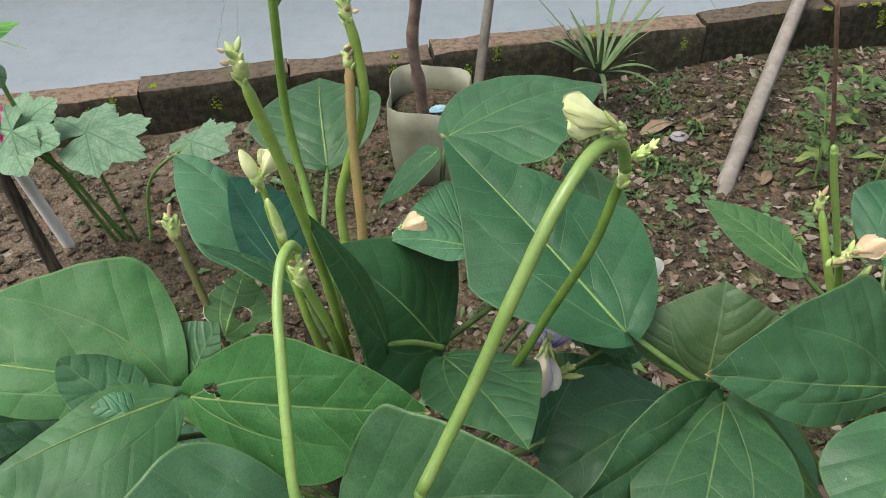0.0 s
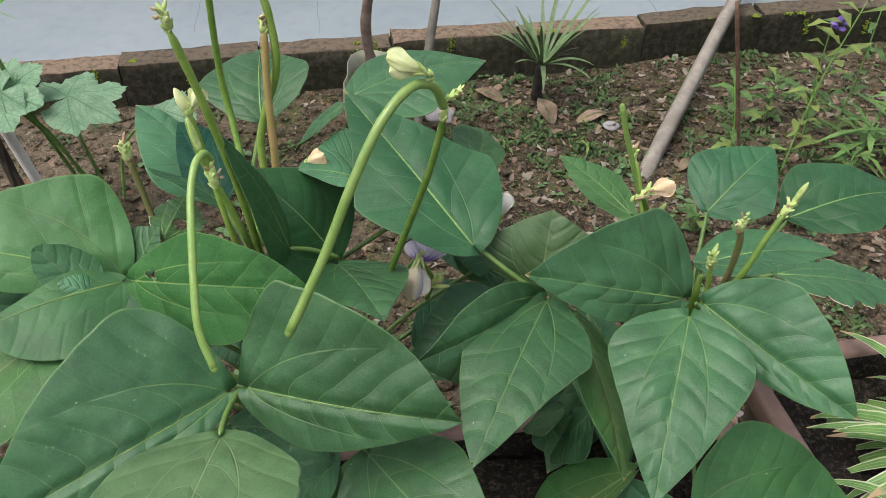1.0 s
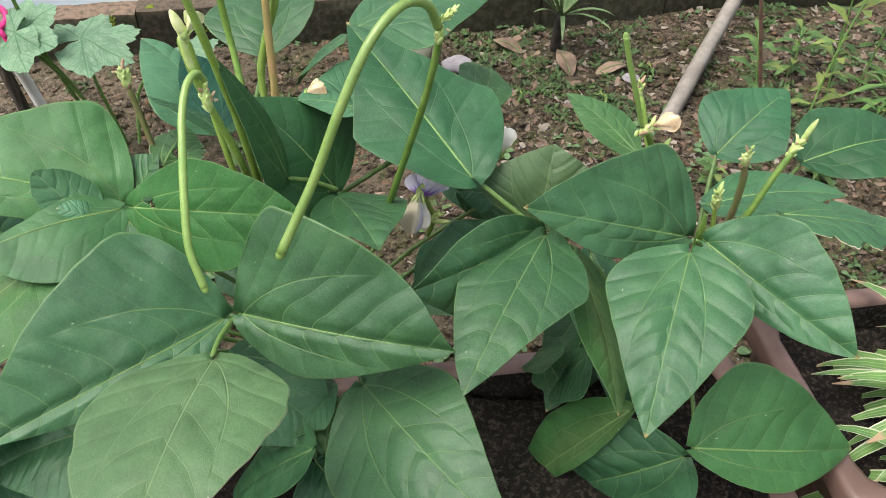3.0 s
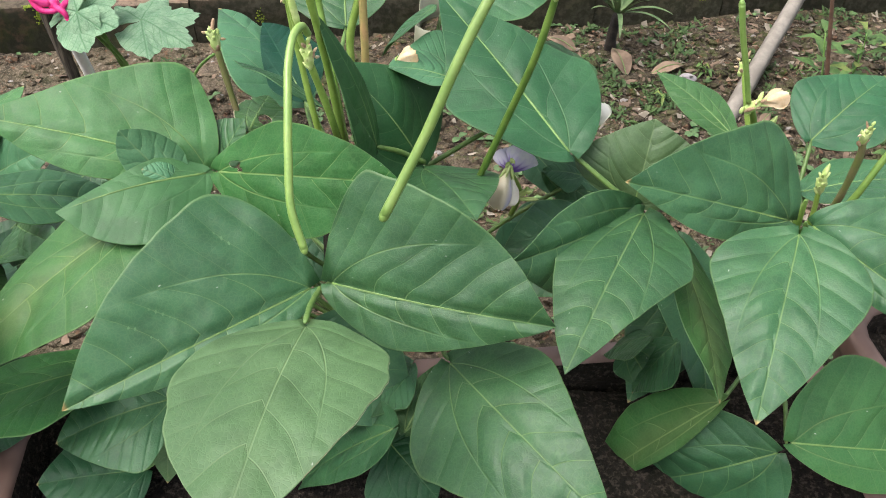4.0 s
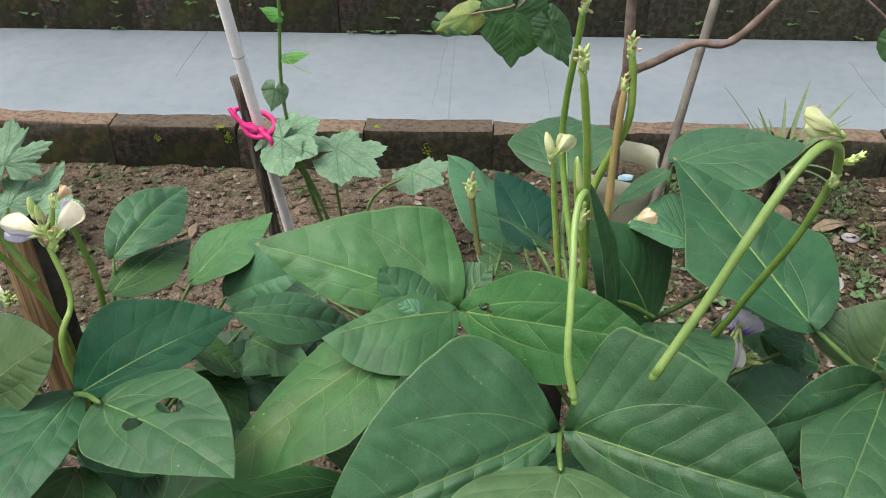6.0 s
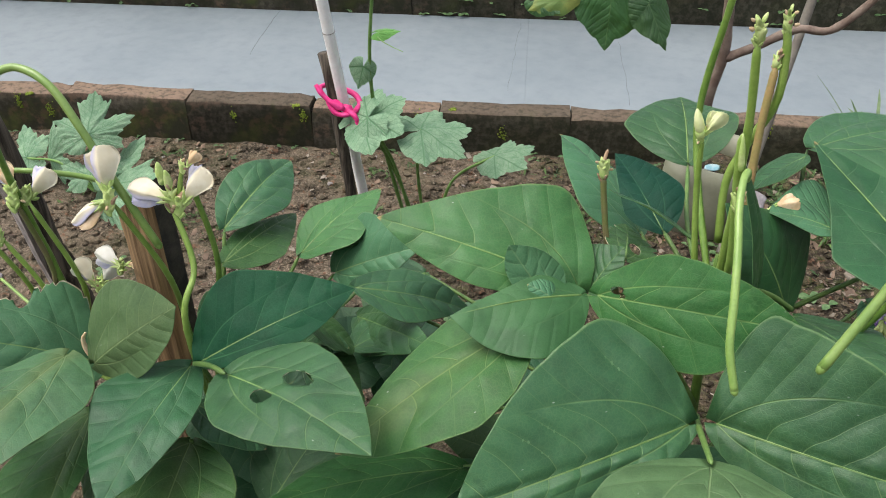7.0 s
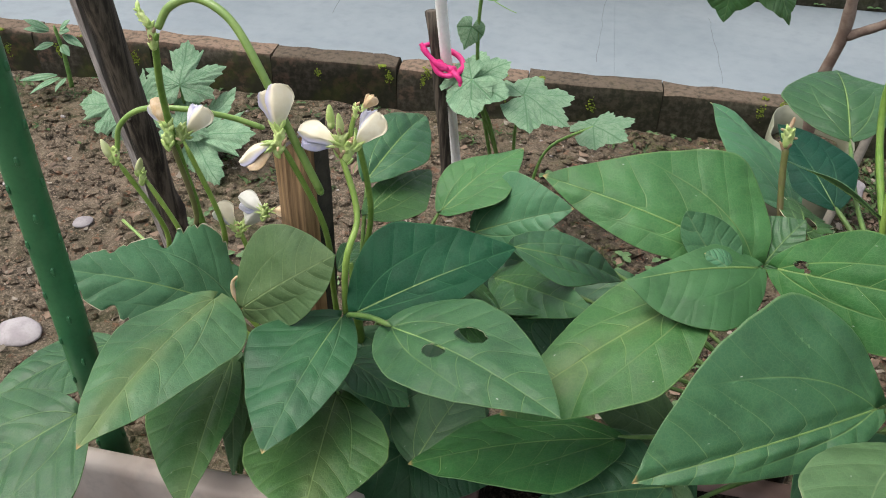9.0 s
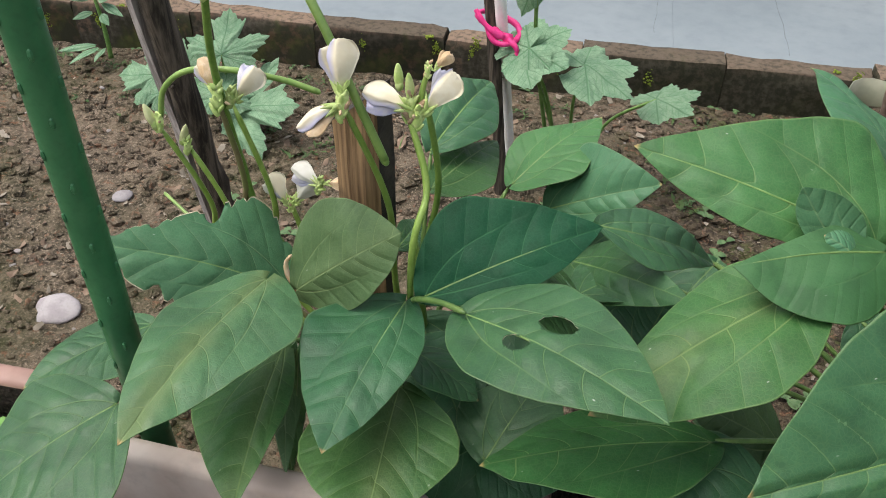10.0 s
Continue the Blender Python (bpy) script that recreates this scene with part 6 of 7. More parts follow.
# ---- planter boxes ----
def planter(corner, length, depth, z0, z1, mat, label, soil):
    """A box parallel to the kerb; corner is its far left one."""
    n = -KERBN

    def at(a, d, z):
        p = Vector((*corner, 0)) + KERB1 * a + n * d
        return Vector((p.x, p.y, z))

    ob = thing("planter_box", at(length / 2, depth / 2, z0), label, "planter", "planters")
    bm = bmesh.new()
    h = z1 - z0
    rings = []
    for inset, z in ((0.024, z0), (0.015, z0 + h * 0.55), (0.009, z1 - 0.026), (0.001, z1 - 0.023), (0.0, z1 - 0.020), (0.0, z1 - 0.004), (0.002, z1 - 0.001), (0.005, z1), (0.014, z1), (0.017, z1 - 0.002), (0.018, z1 - 0.005),
                     (0.020, z1 - 0.03), (0.024, z0 + h * 0.5), (0.030, z0 + 0.01)):
        ring, c = [], 0.02 + inset * 0.5
        x0, x1, y0, y1 = inset, length - inset, inset, depth - inset
        for x, y, q in ((x0, y0, 180), (x1, y0, 270), (x1, y1, 0), (x0, y1, 90)):
            mx, my = (x + c if x == x0 else x - c), (y + c if y == y0 else y - c)
            for s in range(4):
                w = radians(q + 30 * s)
                ring.append((mx + c * math.cos(w), my + c * math.sin(w)))
        dense = []
        for (xa, ya), (xb, yb) in zip(ring, ring[1:] + ring[:1]):
            parts = max(1, int(math.hypot(xb - xa, yb - ya) / 0.04)) if math.hypot(xb - xa, yb - ya) > 0.05 else 1
            dense += [(xa + (xb - xa) * k / parts, ya + (yb - ya) * k / parts) for k in range(parts)]
        rings.append([(x, y, z) for x, y in dense])
    count = min(len(r) for r in rings)
    rings = [[r[int(k * len(r) / count)] for k in range(count)] for r in rings]
    rows = []
    for r in rings:
        row = []
        for x, y, z in r:
            bow = 0.006 * noise.noise(Vector((x * 9, y * 9, corner[0] * 7)))
            row.append(bm.verts.new(at(x + bow * 0.5, y + bow, z + 0.4 * bow)))
        rows.append(row)
    for r, s in zip(rows, rows[1:]):
        for k in range(count):
            # Inner rings take the dark soil material: soil stains plus shade put into colour.
            bm.faces.new((r[k], r[(k + 1) % count], s[(k + 1) % count], s[k])).material_index = 1 if r in rows[10:] else 0
    bm.faces.new(rows[0][::-1])
    bm.faces.new(rows[-1]).material_index = 1
    bmesh.ops.recalc_face_normals(bm, faces=bm.faces)
    part("box", bm, [mat, mat if mat is PALEPOT else POTSOIL], ob)
    bm = bmesh.new()
    nx, ny = int((length - 0.046) / 0.01), int((depth - 0.046) / 0.01)
    g = [[bm.verts.new(at(0.023 + (length - 0.046) * i / nx, 0.023 + (depth - 0.046) * j / ny, soil)) for i in range(nx + 1)] for j in range(ny + 1)]
    for r in g:
        for v in r:
            v.co.z += 0.010 * noise.noise(v.co * 14) + 0.006 * noise.noise(v.co * 55)
    for r, s in zip(g, g[1:]):
        for i in range(nx):
            bm.faces.new((r[i], r[i + 1], s[i + 1], s[i]))
    part("potting_soil", bm, POTSOIL, ob)
    return ob


planter((-0.302, 0.253), 0.600, 0.20, GROUND - 0.012, 0.203, BROWNPOT, "terracotta-pink plastic planter box full of dark soil", 0.175)
planter((0.306, 0.404), 0.50, 0.20, GROUND - 0.012, 0.210, BROWNPOT, "terracotta-pink plastic planter box with a striped grass", 0.182)
planter((-0.592, 0.106), 0.27, 0.16, GROUND - 0.012, 0.235, PALEPOT, "pale weathered plastic planter box under bean leaves", 0.15)
planter((-1.05, 0.080), 0.45, 0.16, GROUND - 0.012, 0.200, PINKPOT, "old pink plastic planter box with a green sprout", 0.145)


# ---- poles and sticks ----
def pole(name, points, r0, r1, mat, label, category, sides=14, wobble=0.05, steps=6):
    low = points[0]
    ob = thing(name, low, label, category)
    bm = bmesh.new()
    tube(bm, points, r0, r1, sides, steps, tip=False, wobble=wobble)
    part("shaft", bm, mat, ob)
    return ob


white = pole("support_pole", [(-0.522, 0.859, -0.04), (-0.535, 0.813, 0.23), (-0.550, 0.760, 0.54)], 0.0075, 0.0075, WHITEPOLE, "white plastic pipe leaning as a vine support", "pole", wobble=0.01)
for k in (0.33, 0.62):
    bm = bmesh.new()
    c = Vector((-0.522, 0.859, -0.04)).lerp(Vector((-0.550, 0.760, 0.54)), k)
    blob(bm, c, (0.0082, 0.0082, 0.0014), (-0.012, -0.088, 0.58), 0.0, 0, 14, 6)
    part("ring", bm, GREYSTICK, white, "dull ring")
pole("stake", [(-0.516, 0.800, -0.04), (-0.532, 0.805, 0.12), (-0.557, 0.816, 0.283)], 0.009, 0.008, DARKWOOD, "dark charred wooden stake tied to a white pipe", "stake", 7, 0.3)
green = pole("garden_stake", [(-0.525, 0.142, 0.08), (-0.529, 0.141, 0.28), (-0.523, 0.138, 0.52), (-0.518, 0.136, 0.66)], 0.0098, 0.0098, GREENPOLE, "green plastic-coated garden stake with small nubs", "stake", 18, 0.0)
bm = bmesh.new()
blob(bm, (0, 0, 0), (0.0015, 0.0015, 0.0034), (0, 0, 1), 0.0, 0, 6, 4)
nub = bpy.data.meshes.new("nub")
bm.to_mesh(nub)
bm.free()
nub.materials.append(GREENPOLE)
line = spline([(-0.525, 0.142, 0.08), (-0.529, 0.141, 0.28), (-0.523, 0.138, 0.52), (-0.518, 0.136, 0.66)], 40)
for k in range(102):
    a, c = (k % 6) * 1.047 + 0.3, line[min(len(line) - 1, 5 + (k // 6) * 6 + (k % 2) * 3)]
    ob = new("nub", nub)
    ob.matrix_basis = pose(c.x + 0.0098 * math.cos(a), c.y + 0.0098 * math.sin(a), c.z)
    ob.parent, ob.matrix_parent_inverse = green, green.matrix_basis.inverted()
dark_stake = pole("stake", [(-0.705, 0.475, -0.04), (-0.698, 0.443, 0.13), (-0.690, 0.409, 0.30), (-0.678, 0.360, 0.56)], 0.0128, 0.0120, DARKWOOD, "dark weathered wooden stake pushed into the soil", "stake", 7, 0.35)
pole("stake", [(-0.078, 0.352, -0.04), (-0.077, 0.353, 0.2), (-0.076, 0.353, 0.368)], 0.013, 0.012, CHARRED, "charred stub of a wooden stake among stems", "stake", 8, 0.3)
bm = bmesh.new()
for at, turn, big in (((-0.6905, 0.3975, 0.315), 0.4, 0.0062), ((-0.6925, 0.4130, 0.245), 2.1, 0.0045)):
    c = Vector(at)
    for k in range(9):
        a = k * 0.7 + turn
        blob(bm, c + Vector((math.cos(a) * big * 0.8, -0.002, math.sin(a) * big * 1.2)), (big * 0.30, big * 0.22, big * 0.5), (math.cos(a + 1.57), 0, math.sin(a + 1.57)), 0.4, 0, 7, 5)
part("knot", bm, DARKWOOD, dark_stake, "rough knot in the dark wood")
slat = thing("slat", (-0.724, 0.470, -0.02), "thin pale grey split-wood slat leaning on a dark stake", "slat")
bm = bmesh.new()
rows = []
for i in range(11):
    f = i / 10
    c = Vector((-0.719, 0.466, -0.04)).lerp(Vector((-0.6955, 0.353, 0.56)), f)
    c += Vector((0.002, 0.002, 0.001)) * noise.noise(c * 14)
    w = 0.0034 + 0.0012 * math.sin(f * 9.0) ** 2
    rows.append([bm.verts.new(c + Vector(q)) for q in ((-w, -0.003, 0), (w, -0.004, 0), (w, 0.003, 0), (-w * 0.9, 0.004, 0))])
for r, q in zip(rows, rows[1:]):
    for k in range(4):
        bm.faces.new((r[k], r[(k + 1) % 4], q[(k + 1) % 4], q[k]))
bm.faces.new(rows[0][::-1])
bm.faces.new(rows[-1])
part("shaft", bm, PALEWOOD, slat, smooth=False)
pole("stick", [(0.335, 0.935, -0.040), (0.403, 1.070, 0.0), (0.545, 1.352, 0.060), (0.66, 1.58, 0.110)], 0.0135, 0.0120, AGED, "grey weathered wooden stick leaning on the kerb", "stick", 6, 0.12)
pole("stick", [(-0.010, 0.955, -0.04), (0.012, 1.008, 0.11), (0.038, 1.085, 0.28), (0.058, 1.14, 0.42)], 0.0068, 0.0062, GREYSTICK, "grey bamboo stick beside a sapling", "stick", 9, 0.1)
pole("rod", [(0.498, 0.954, -0.04), (0.463, 0.946, 0.10), (0.415, 0.935, 0.28)], 0.0028, 0.0026, RUST, "thin rusty rod standing in the weeds", "rod", 7, 0.4)
# split post with charred back
post = thing("post", (-0.42, 0.275, -0.02), "split wooden post with a charred edge", "post")
bm = bmesh.new()
rings = []
for i in range(13):
    z = -0.04 + 0.455 * i / 12
    ring = []
    for x, y in ((-0.027, -0.006), (-0.012, -0.011), (0.006, -0.010), (0.016, -0.006), (0.020, 0.006), (0.006, 0.013), (-0.014, 0.012), (-0.027, 0.006)):
        q = Vector((-0.427 + x * 0.68, 0.268 + y, z + (0.012 * (x + 0.01) / 0.02 if i == 12 else 0)))
        ring.append(bm.verts.new(q + Vector((1, 1, 0.4)) * 0.0022 * noise.noise(q * 70)))
    rings.append(ring)
for r, s in zip(rings, rings[1:]):
    for k in range(8):
        bm.faces.new((r[k], r[(k + 1) % 8], s[(k + 1) % 8], s[k])).material_index = 1 if k == 3 else 0
bm.faces.new(rings[0][::-1])
bm.faces.new(rings[-1]).material_index = 1
part("shaft", bm, [WOOD, CHARRED], post, smooth=False)
# pink ribbon
rib = thing("ribbon", (-0.53, 0.79, 0.22), "bright pink ribbon knotted round pipe and stake", "ribbon")
bm = bmesh.new()
tube(bm, [(-0.562, 0.793, 0.247), (-0.556, 0.791, 0.240), (-0.549, 0.790, 0.233), (-0.540, 0.790, 0.226), (-0.528, 0.792, 0.219)], 0.0030, 0.0046, 8, 6, wobble=0.5)
blob(bm, (-0.534, 0.794, 0.221), (0.0075, 0.006, 0.012), (0.9, 0, -0.35), 0.4, 0, 12, 9)
blob(bm, (-0.521, 0.796, 0.217), (0.0055, 0.006, 0.009), (0.9, 0.1, -0.2), 0.4, 0, 12, 9)
tube(bm, [(-0.548, 0.792, 0.231), (-0.534, 0.788, 0.213), (-0.516, 0.792, 0.212), (-0.510, 0.812, 0.216), (-0.524, 0.830, 0.222), (-0.556, 0.832, 0.230), (-0.566, 0.812, 0.234), (-0.553, 0.794, 0.231)], 0.0036, 0.0036, 8, 6, wobble=0.45)
tube(bm, [(-0.518, 0.793, 0.216), (-0.508, 0.790, 0.211), (-0.504, 0.789, 0.203)], 0.0042, 0.0024, 8, 6, wobble=0.4)
tube(bm, [(-0.506, 0.790, 0.204), (-0.498, 0.787, 0.193), (-0.489, 0.783, 0.186)], 0.0030, 0.0018, 8, 6, wobble=0.4)
part("knot", bm, PINK, rib)


# ---- gourd plants with lobed leaves ----
PALM = ((0.0, 1.0), (0.09, 0.86), (0.15, 0.89), (0.25, 0.68), (0.31, 0.73), (0.44, 0.44), (0.56, 0.60), (0.63, 0.57), (0.74, 0.80), (0.82, 0.76), (0.93, 0.95), (1.02, 0.79), (1.08, 0.81),
        (1.20, 0.60), (1.27, 0.63), (1.42, 0.43), (1.56, 0.56), (1.66, 0.53), (1.80, 0.74), (1.90, 0.62), (1.98, 0.66), (2.14, 0.52), (2.25, 0.54), (2.45, 0.50), (2.83, 0.40))
STAR = ((0.0, 1.0), (0.07, 0.90), (0.11, 0.92), (0.20, 0.80), (0.25, 0.83), (0.33, 0.77), (0.42, 0.88), (0.45, 0.60), (0.53, 0.44), (0.62, 0.48), (0.72, 0.68), (0.78, 0.66), (0.86, 0.80), (0.92, 0.79),
        (1.06, 0.95), (1.11, 0.80), (1.19, 0.83), (1.28, 0.64), (1.36, 0.66), (1.46, 0.50), (1.60, 0.60), (1.68, 0.56), (1.85, 0.64), (1.95, 0.50), (2.10, 0.48), (2.45, 0.36), (2.83, 0.25))
HEART = ((0.0, 1.0), (0.2, 0.80), (0.3, 0.80), (0.6, 0.70), (0.7, 0.71), (1.1, 0.70), (1.2, 0.72), (1.6, 0.62), (2.2, 0.5), (2.83, 0.3))


def outline(lobes, a, depth):
    """The reach of a lobed leaf's edge at an angle from its middle lobe."""
    shape = {5: PALM, 7: STAR, 3: HEART}[lobes]
    for (a0, r0), (a1, r1) in zip(shape, shape[1:]):
        if a <= a1:
            r = r0 + (r1 - r0) * max(0.0, a - a0) / (a1 - a0)
            full = 1.0 - 0.28 * (a / 2.83) ** 2
            return full + (r - full) * depth
    return shape[-1][1]


def lobed_leaf(plant, base, tip, normal, lobes=5, depth=0.28, mat=None, seed=1, wide=1.0, name="leaf", grow=1.0):
    """A palmate leaf whose stalk joins near its lower edge."""
    base, tip = Vector(base), Vector(tip)
    along = tip - base
    size = along.length * grow
    along.normalize()
    n = Vector(normal)
    n = (n - along * n.dot(along)).normalized()
    across = along.cross(n)
    bm = bmesh.new()
    uv, uv2, uv3 = (bm.loops.layers.uv.new(k) for k in ("blade", "veins", "outer"))
    na, nr, grid, place, marks = 190, 10, {}, {}, {}
    centres = (0.0, 0.98, -0.98, 1.82, -1.82) if lobes > 3 else (0.0, 1.2, -1.2)
    gap = 0.5 if lobes > 3 else 0.65
    for i in range(na + 1):
        a = -math.pi * 0.9 + 2 * math.pi * 0.9 * i / na
        k0 = min(range(len(centres)), key=lambda k: abs(a - centres[k]))
        da = abs(a - centres[k0])
        t = min(1.0, da / gap)
        r = size * outline(lobes, abs(a) + 0.03 * noise.noise(Vector((a * 3, seed, 5))), depth) * (1 + 0.07 * noise.noise(Vector((a * 2, seed, 0))))
        for k in range(nr + 1):
            q = k / nr
            x, y = math.sin(a) * r * q * wide, math.cos(a) * r * q
            dist = r * q * math.sin(min(da, 1.5))
            z = -0.14 * size * (q ** 2) * (0.4 + 0.6 * abs(math.sin(a))) - 0.05 * size * q * (1 - t) + 0.06 * size * noise.noise(Vector((x * 30, y * 30, seed)))
            z += 0.035 * size * noise.noise(Vector((x * 90, y * 90, seed)))
            place[i, k] = (x, y)
            marks[i, k] = (-dist, (r * q * math.cos(da) - 0.9 * dist) / 0.0095 + 0.3), (0.5, min(0.9, 0.2 + 0.4 * q))
            p = base + along * y + across * x + n * z
            grid[i, k] = bm.verts.new(p)
    for i in range(na):
        for k in range(nr):
            keys = ((i, k), (i + 1, k), (i + 1, k + 1), (i, k + 1))
            f = bm.faces.new([grid[q] for q in keys])
            for loop, q in zip(f.loops, keys):
                loop[uv].uv, loop[uv2].uv, loop[uv3].uv = place[q], *marks[q]
    return part(name, bm, [mat or GOURD, BACK], plant)


gourd = thing("gourd_plant", (-0.46, 0.875, -0.02), "young gourd plant with grey-green lobed leaves", "gourd plant", "gourd plants")
for base, tip, nrm, sd, size, depth in (((-0.490, 0.790, 0.212), (-0.527, 0.772, 0.178), (0.1, -0.45, 0.85), 1, 0.85, 0.6), ((-0.500, 0.797, 0.204), (-0.452, 0.830, 0.232), (-0.15, -0.35, 0.9), 2, 1.0, 0.5),
                                        ((-0.428, 0.822, 0.188), (-0.371, 0.868, 0.184), (0.05, -0.10, 0.99), 3, 1.05, 0.6), ((-0.345, 0.905, 0.118), (-0.296, 0.932, 0.132), (-0.05, 0.05, 0.99), 5, 1.05, 0.6)):
    lobed_leaf(gourd, base, tip, nrm, 5, depth, GOURD, sd, 1.05, grow=size)
    stalk(gourd, [(-0.465 + 0.008 * sd, 0.875, -0.025), (base[0] * 0.45 - 0.25, base[1] * 0.5 + 0.437, base[2] * 0.5 + 0.012), base], 0.0024, 0.0018, GOURDSTALK)
stalk(gourd, [(-0.465, 0.87, -0.025), (-0.489, 0.825, 0.18), (-0.491, 0.81, 0.28), (-0.482, 0.81, 0.385), (-0.48, 0.81, 0.48)], 0.0026, 0.0018, GOURDSTALK, "vine")
stalk(gourd, [(-0.482, 0.81, 0.318), (-0.468, 0.80, 0.315), (-0.452, 0.795, 0.311), (-0.437, 0.79, 0.309)], 0.0007, 0.0004, GOURDSTALK, "tendril")
lobed_leaf(gourd, (-0.498, 0.805, 0.276), (-0.506, 0.80, 0.244), (0.3, -0.85, 0.35), 3, 1.0, GOURD, 6, 0.8)
lobed_leaf(gourd, (-0.478, 0.81, 0.322), (-0.449, 0.815, 0.327), (0, -0.4, 0.9), 3, 1.0, FRESH, 7, 0.5)
lobed_leaf(gourd, (-0.484, 0.81, 0.374), (-0.502, 0.80, 0.386), (0, -0.5, 0.8), 3, 1.0, FRESH, 8, 0.7)
gourd2 = thing("gourd_plant", (-0.975, 0.82, -0.02), "young gourd plant with deeply lobed pale leaves", "gourd plant", "gourd plants")
for base, tip, nrm, sd in (((-0.967, 0.805, 0.100), (-0.996, 0.877, 0.149), (0.1, -0.5, 0.85), 11),
                           ((-0.953, 0.772, 0.048), (-0.980, 0.838, 0.085), (0.1, -0.5, 0.85), 12),
                           ((-1.125, 0.827, 0.023), (-1.217, 0.827, 0.008), (0.1, -0.65, 0.75), 13),
                           ((-1.083, 0.833, 0.023), (-1.039, 0.833, 0.087), (0, -0.6, 0.7), 14),
                           ((-0.943, 0.783, 0.028), (-0.829, 0.783, 0.066), (0.1, -0.6, 0.75), 15),
                           ((-1.100, 0.805, 0.007), (-1.158, 0.805, -0.013), (0.1, -0.6, 0.7), 16)):
    lobed_leaf(gourd2, base, tip, nrm, 7, 1.0, GOURD, sd, 0.92, grow=0.96)
    stalk(gourd2, [(-0.975, 0.82, -0.03), ((base[0] - 0.975) / 2, (base[1] + 0.82) / 2, base[2] * 0.6 + 0.012), base], 0.0024, 0.0018, GOURDSTALK)
seedling = thing("seedling", (-1.315, 0.925, -0.02), "small seedling with paired oval leaves", "seedling")
stalk(seedling, [(-1.315, 0.925, -0.03), (-1.312, 0.924, 0.035), (-1.315, 0.922, 0.092)], 0.0042, 0.0027, GOURDSTALK, "stem")
for k, (dx, dy, dz, h) in enumerate(((-0.042, -0.02, 0.004, 0.168), (0.036, -0.01, 0.010, 0.170), (-0.036, -0.02, 0.022, 0.170), (0.032, 0.0, 0.024, 0.172), (-0.034, -0.02, -0.012, 0.150), (0.034, -0.02, -0.008, 0.150),
                                 (0.055, -0.01, -0.012, 0.165), (-0.048, -0.05, 0.0, 0.105), (0.03, -0.06, 0.004, 0.105), (-0.01, -0.07, -0.006, 0.105))):
    b0 = Vector((-1.315 + dx * 0.3, 0.924 + dy * 0.3, (h - 0.09) * 1.3 - 0.02))
    bean_leaflet(seedling, b0, b0 + Vector((dx, dy, dz)) * 0.9, (0, -0.55, 0.85), 0.0082, 0.0082, (0.45, 0.45), mats=GOURD, quilt=0.0002, seed=70 + k, name="leaf")

# ---- sapling in a cut plastic jug ----
jug = thing("plant_pot", (-0.052, 1.045, -0.02), "cream plastic jug cut open as a plant pot", "plant pot")
bm = bmesh.new()
rings = []
for z, r in ((-0.026, 0.052), (-0.020, 0.058), (0.03, 0.062), (0.07, 0.064), (0.104, 0.062), (0.1045, 0.0605), (0.07, 0.0615), (0.03, 0.0595), (-0.01, 0.054)):
    ring = []
    for k in range(28):
        a = k * 2 * math.pi / 28
        sq = 1 + 0.12 * math.cos(4 * a + math.pi)
        dz = (0.006 * math.sin(a) + 0.003 * math.cos(3 * a)) if z > 0.1 else 0
        ring.append(bm.verts.new((-0.052 + r * sq * math.cos(a), 1.045 + r * sq * math.sin(a), z + dz)))
    rings.append(ring)
for r, s in zip(rings, rings[1:]):
    for k in range(28):
        bm.faces.new((r[k], r[(k + 1) % 28], s[(k + 1) % 28], s[k]))
bm.faces.new(rings[0][::-1])
bm.faces.new(rings[-1])
part("wall", bm, POTPLASTIC, jug)
bm = bmesh.new()
blob(bm, (-0.052, 1.045, 0.072), (0.055, 0.055, 0.009), (0, 0, 1), 0.2, 0, 16, 8)
part("potting_soil", bm, SOIL, jug)
chip = thing("plastic_chip", (-0.041, 1.030, 0.080), "pale blue scrap of plastic on the pot's soil", "scrap")
bm = bmesh.new()
blob(bm, (-0.041, 1.030, 0.0825), (0.013, 0.008, 0.0018), (0.1, -0.2, 1), 0.3, 0, 10, 6)
part("body", bm, plain("pale_blue_plastic", (0.20, 0.42, 0.48), (0.45, 0.58, 0.60), 90.0, 0.4), chip)
sapling = thing("sapling", (-0.064, 1.02, 0.05), "thin bare sapling trunk with a few dark leaves", "sapling")
bm = bmesh.new()
tube(bm, [(-0.060, 1.020, 0.045), (-0.062, 1.010, 0.12), (-0.068, 1.000, 0.20), (-0.060, 0.998, 0.27), (-0.066, 0.995, 0.36), (-0.072, 0.99, 0.52)], 0.0085, 0.0070, 10, 6, wobble=0.25)
part("trunk", bm, BARK, sapling)
bm = bmesh.new()
tube(bm, [(-0.058, 0.998, 0.265), (-0.022, 1.0, 0.285), (0.023, 1.0, 0.314), (0.062, 1.0, 0.317), (0.097, 1.0, 0.354), (0.14, 1.0, 0.42)], 0.0064, 0.0045, 8, 6, wobble=0.25)
part("branch", bm, BARK, sapling)
for base, tip, nrm, sd, wd in (((-0.205, 0.90, 0.372), (-0.205, 0.89, 0.298), (0.1, -0.95, 0.2), 21, 0.95), ((-0.16, 0.905, 0.360), (-0.128, 0.89, 0.31), (0.5, -0.8, 0.2), 22, 0.6), ((-0.30, 0.9, 0.350), (-0.265, 0.89, 0.342), (0, -0.8, 0.5), 23, 0.6)):
    lobed_leaf(sapling, base, tip, nrm, 3, 0.9, TREELEAF, sd, wd)
stalk(sapling, [(-0.07, 0.93, 0.44), (-0.13, 0.91, 0.45), (-0.205, 0.9, 0.372)], 0.002, 0.0014, BARK, "twig")
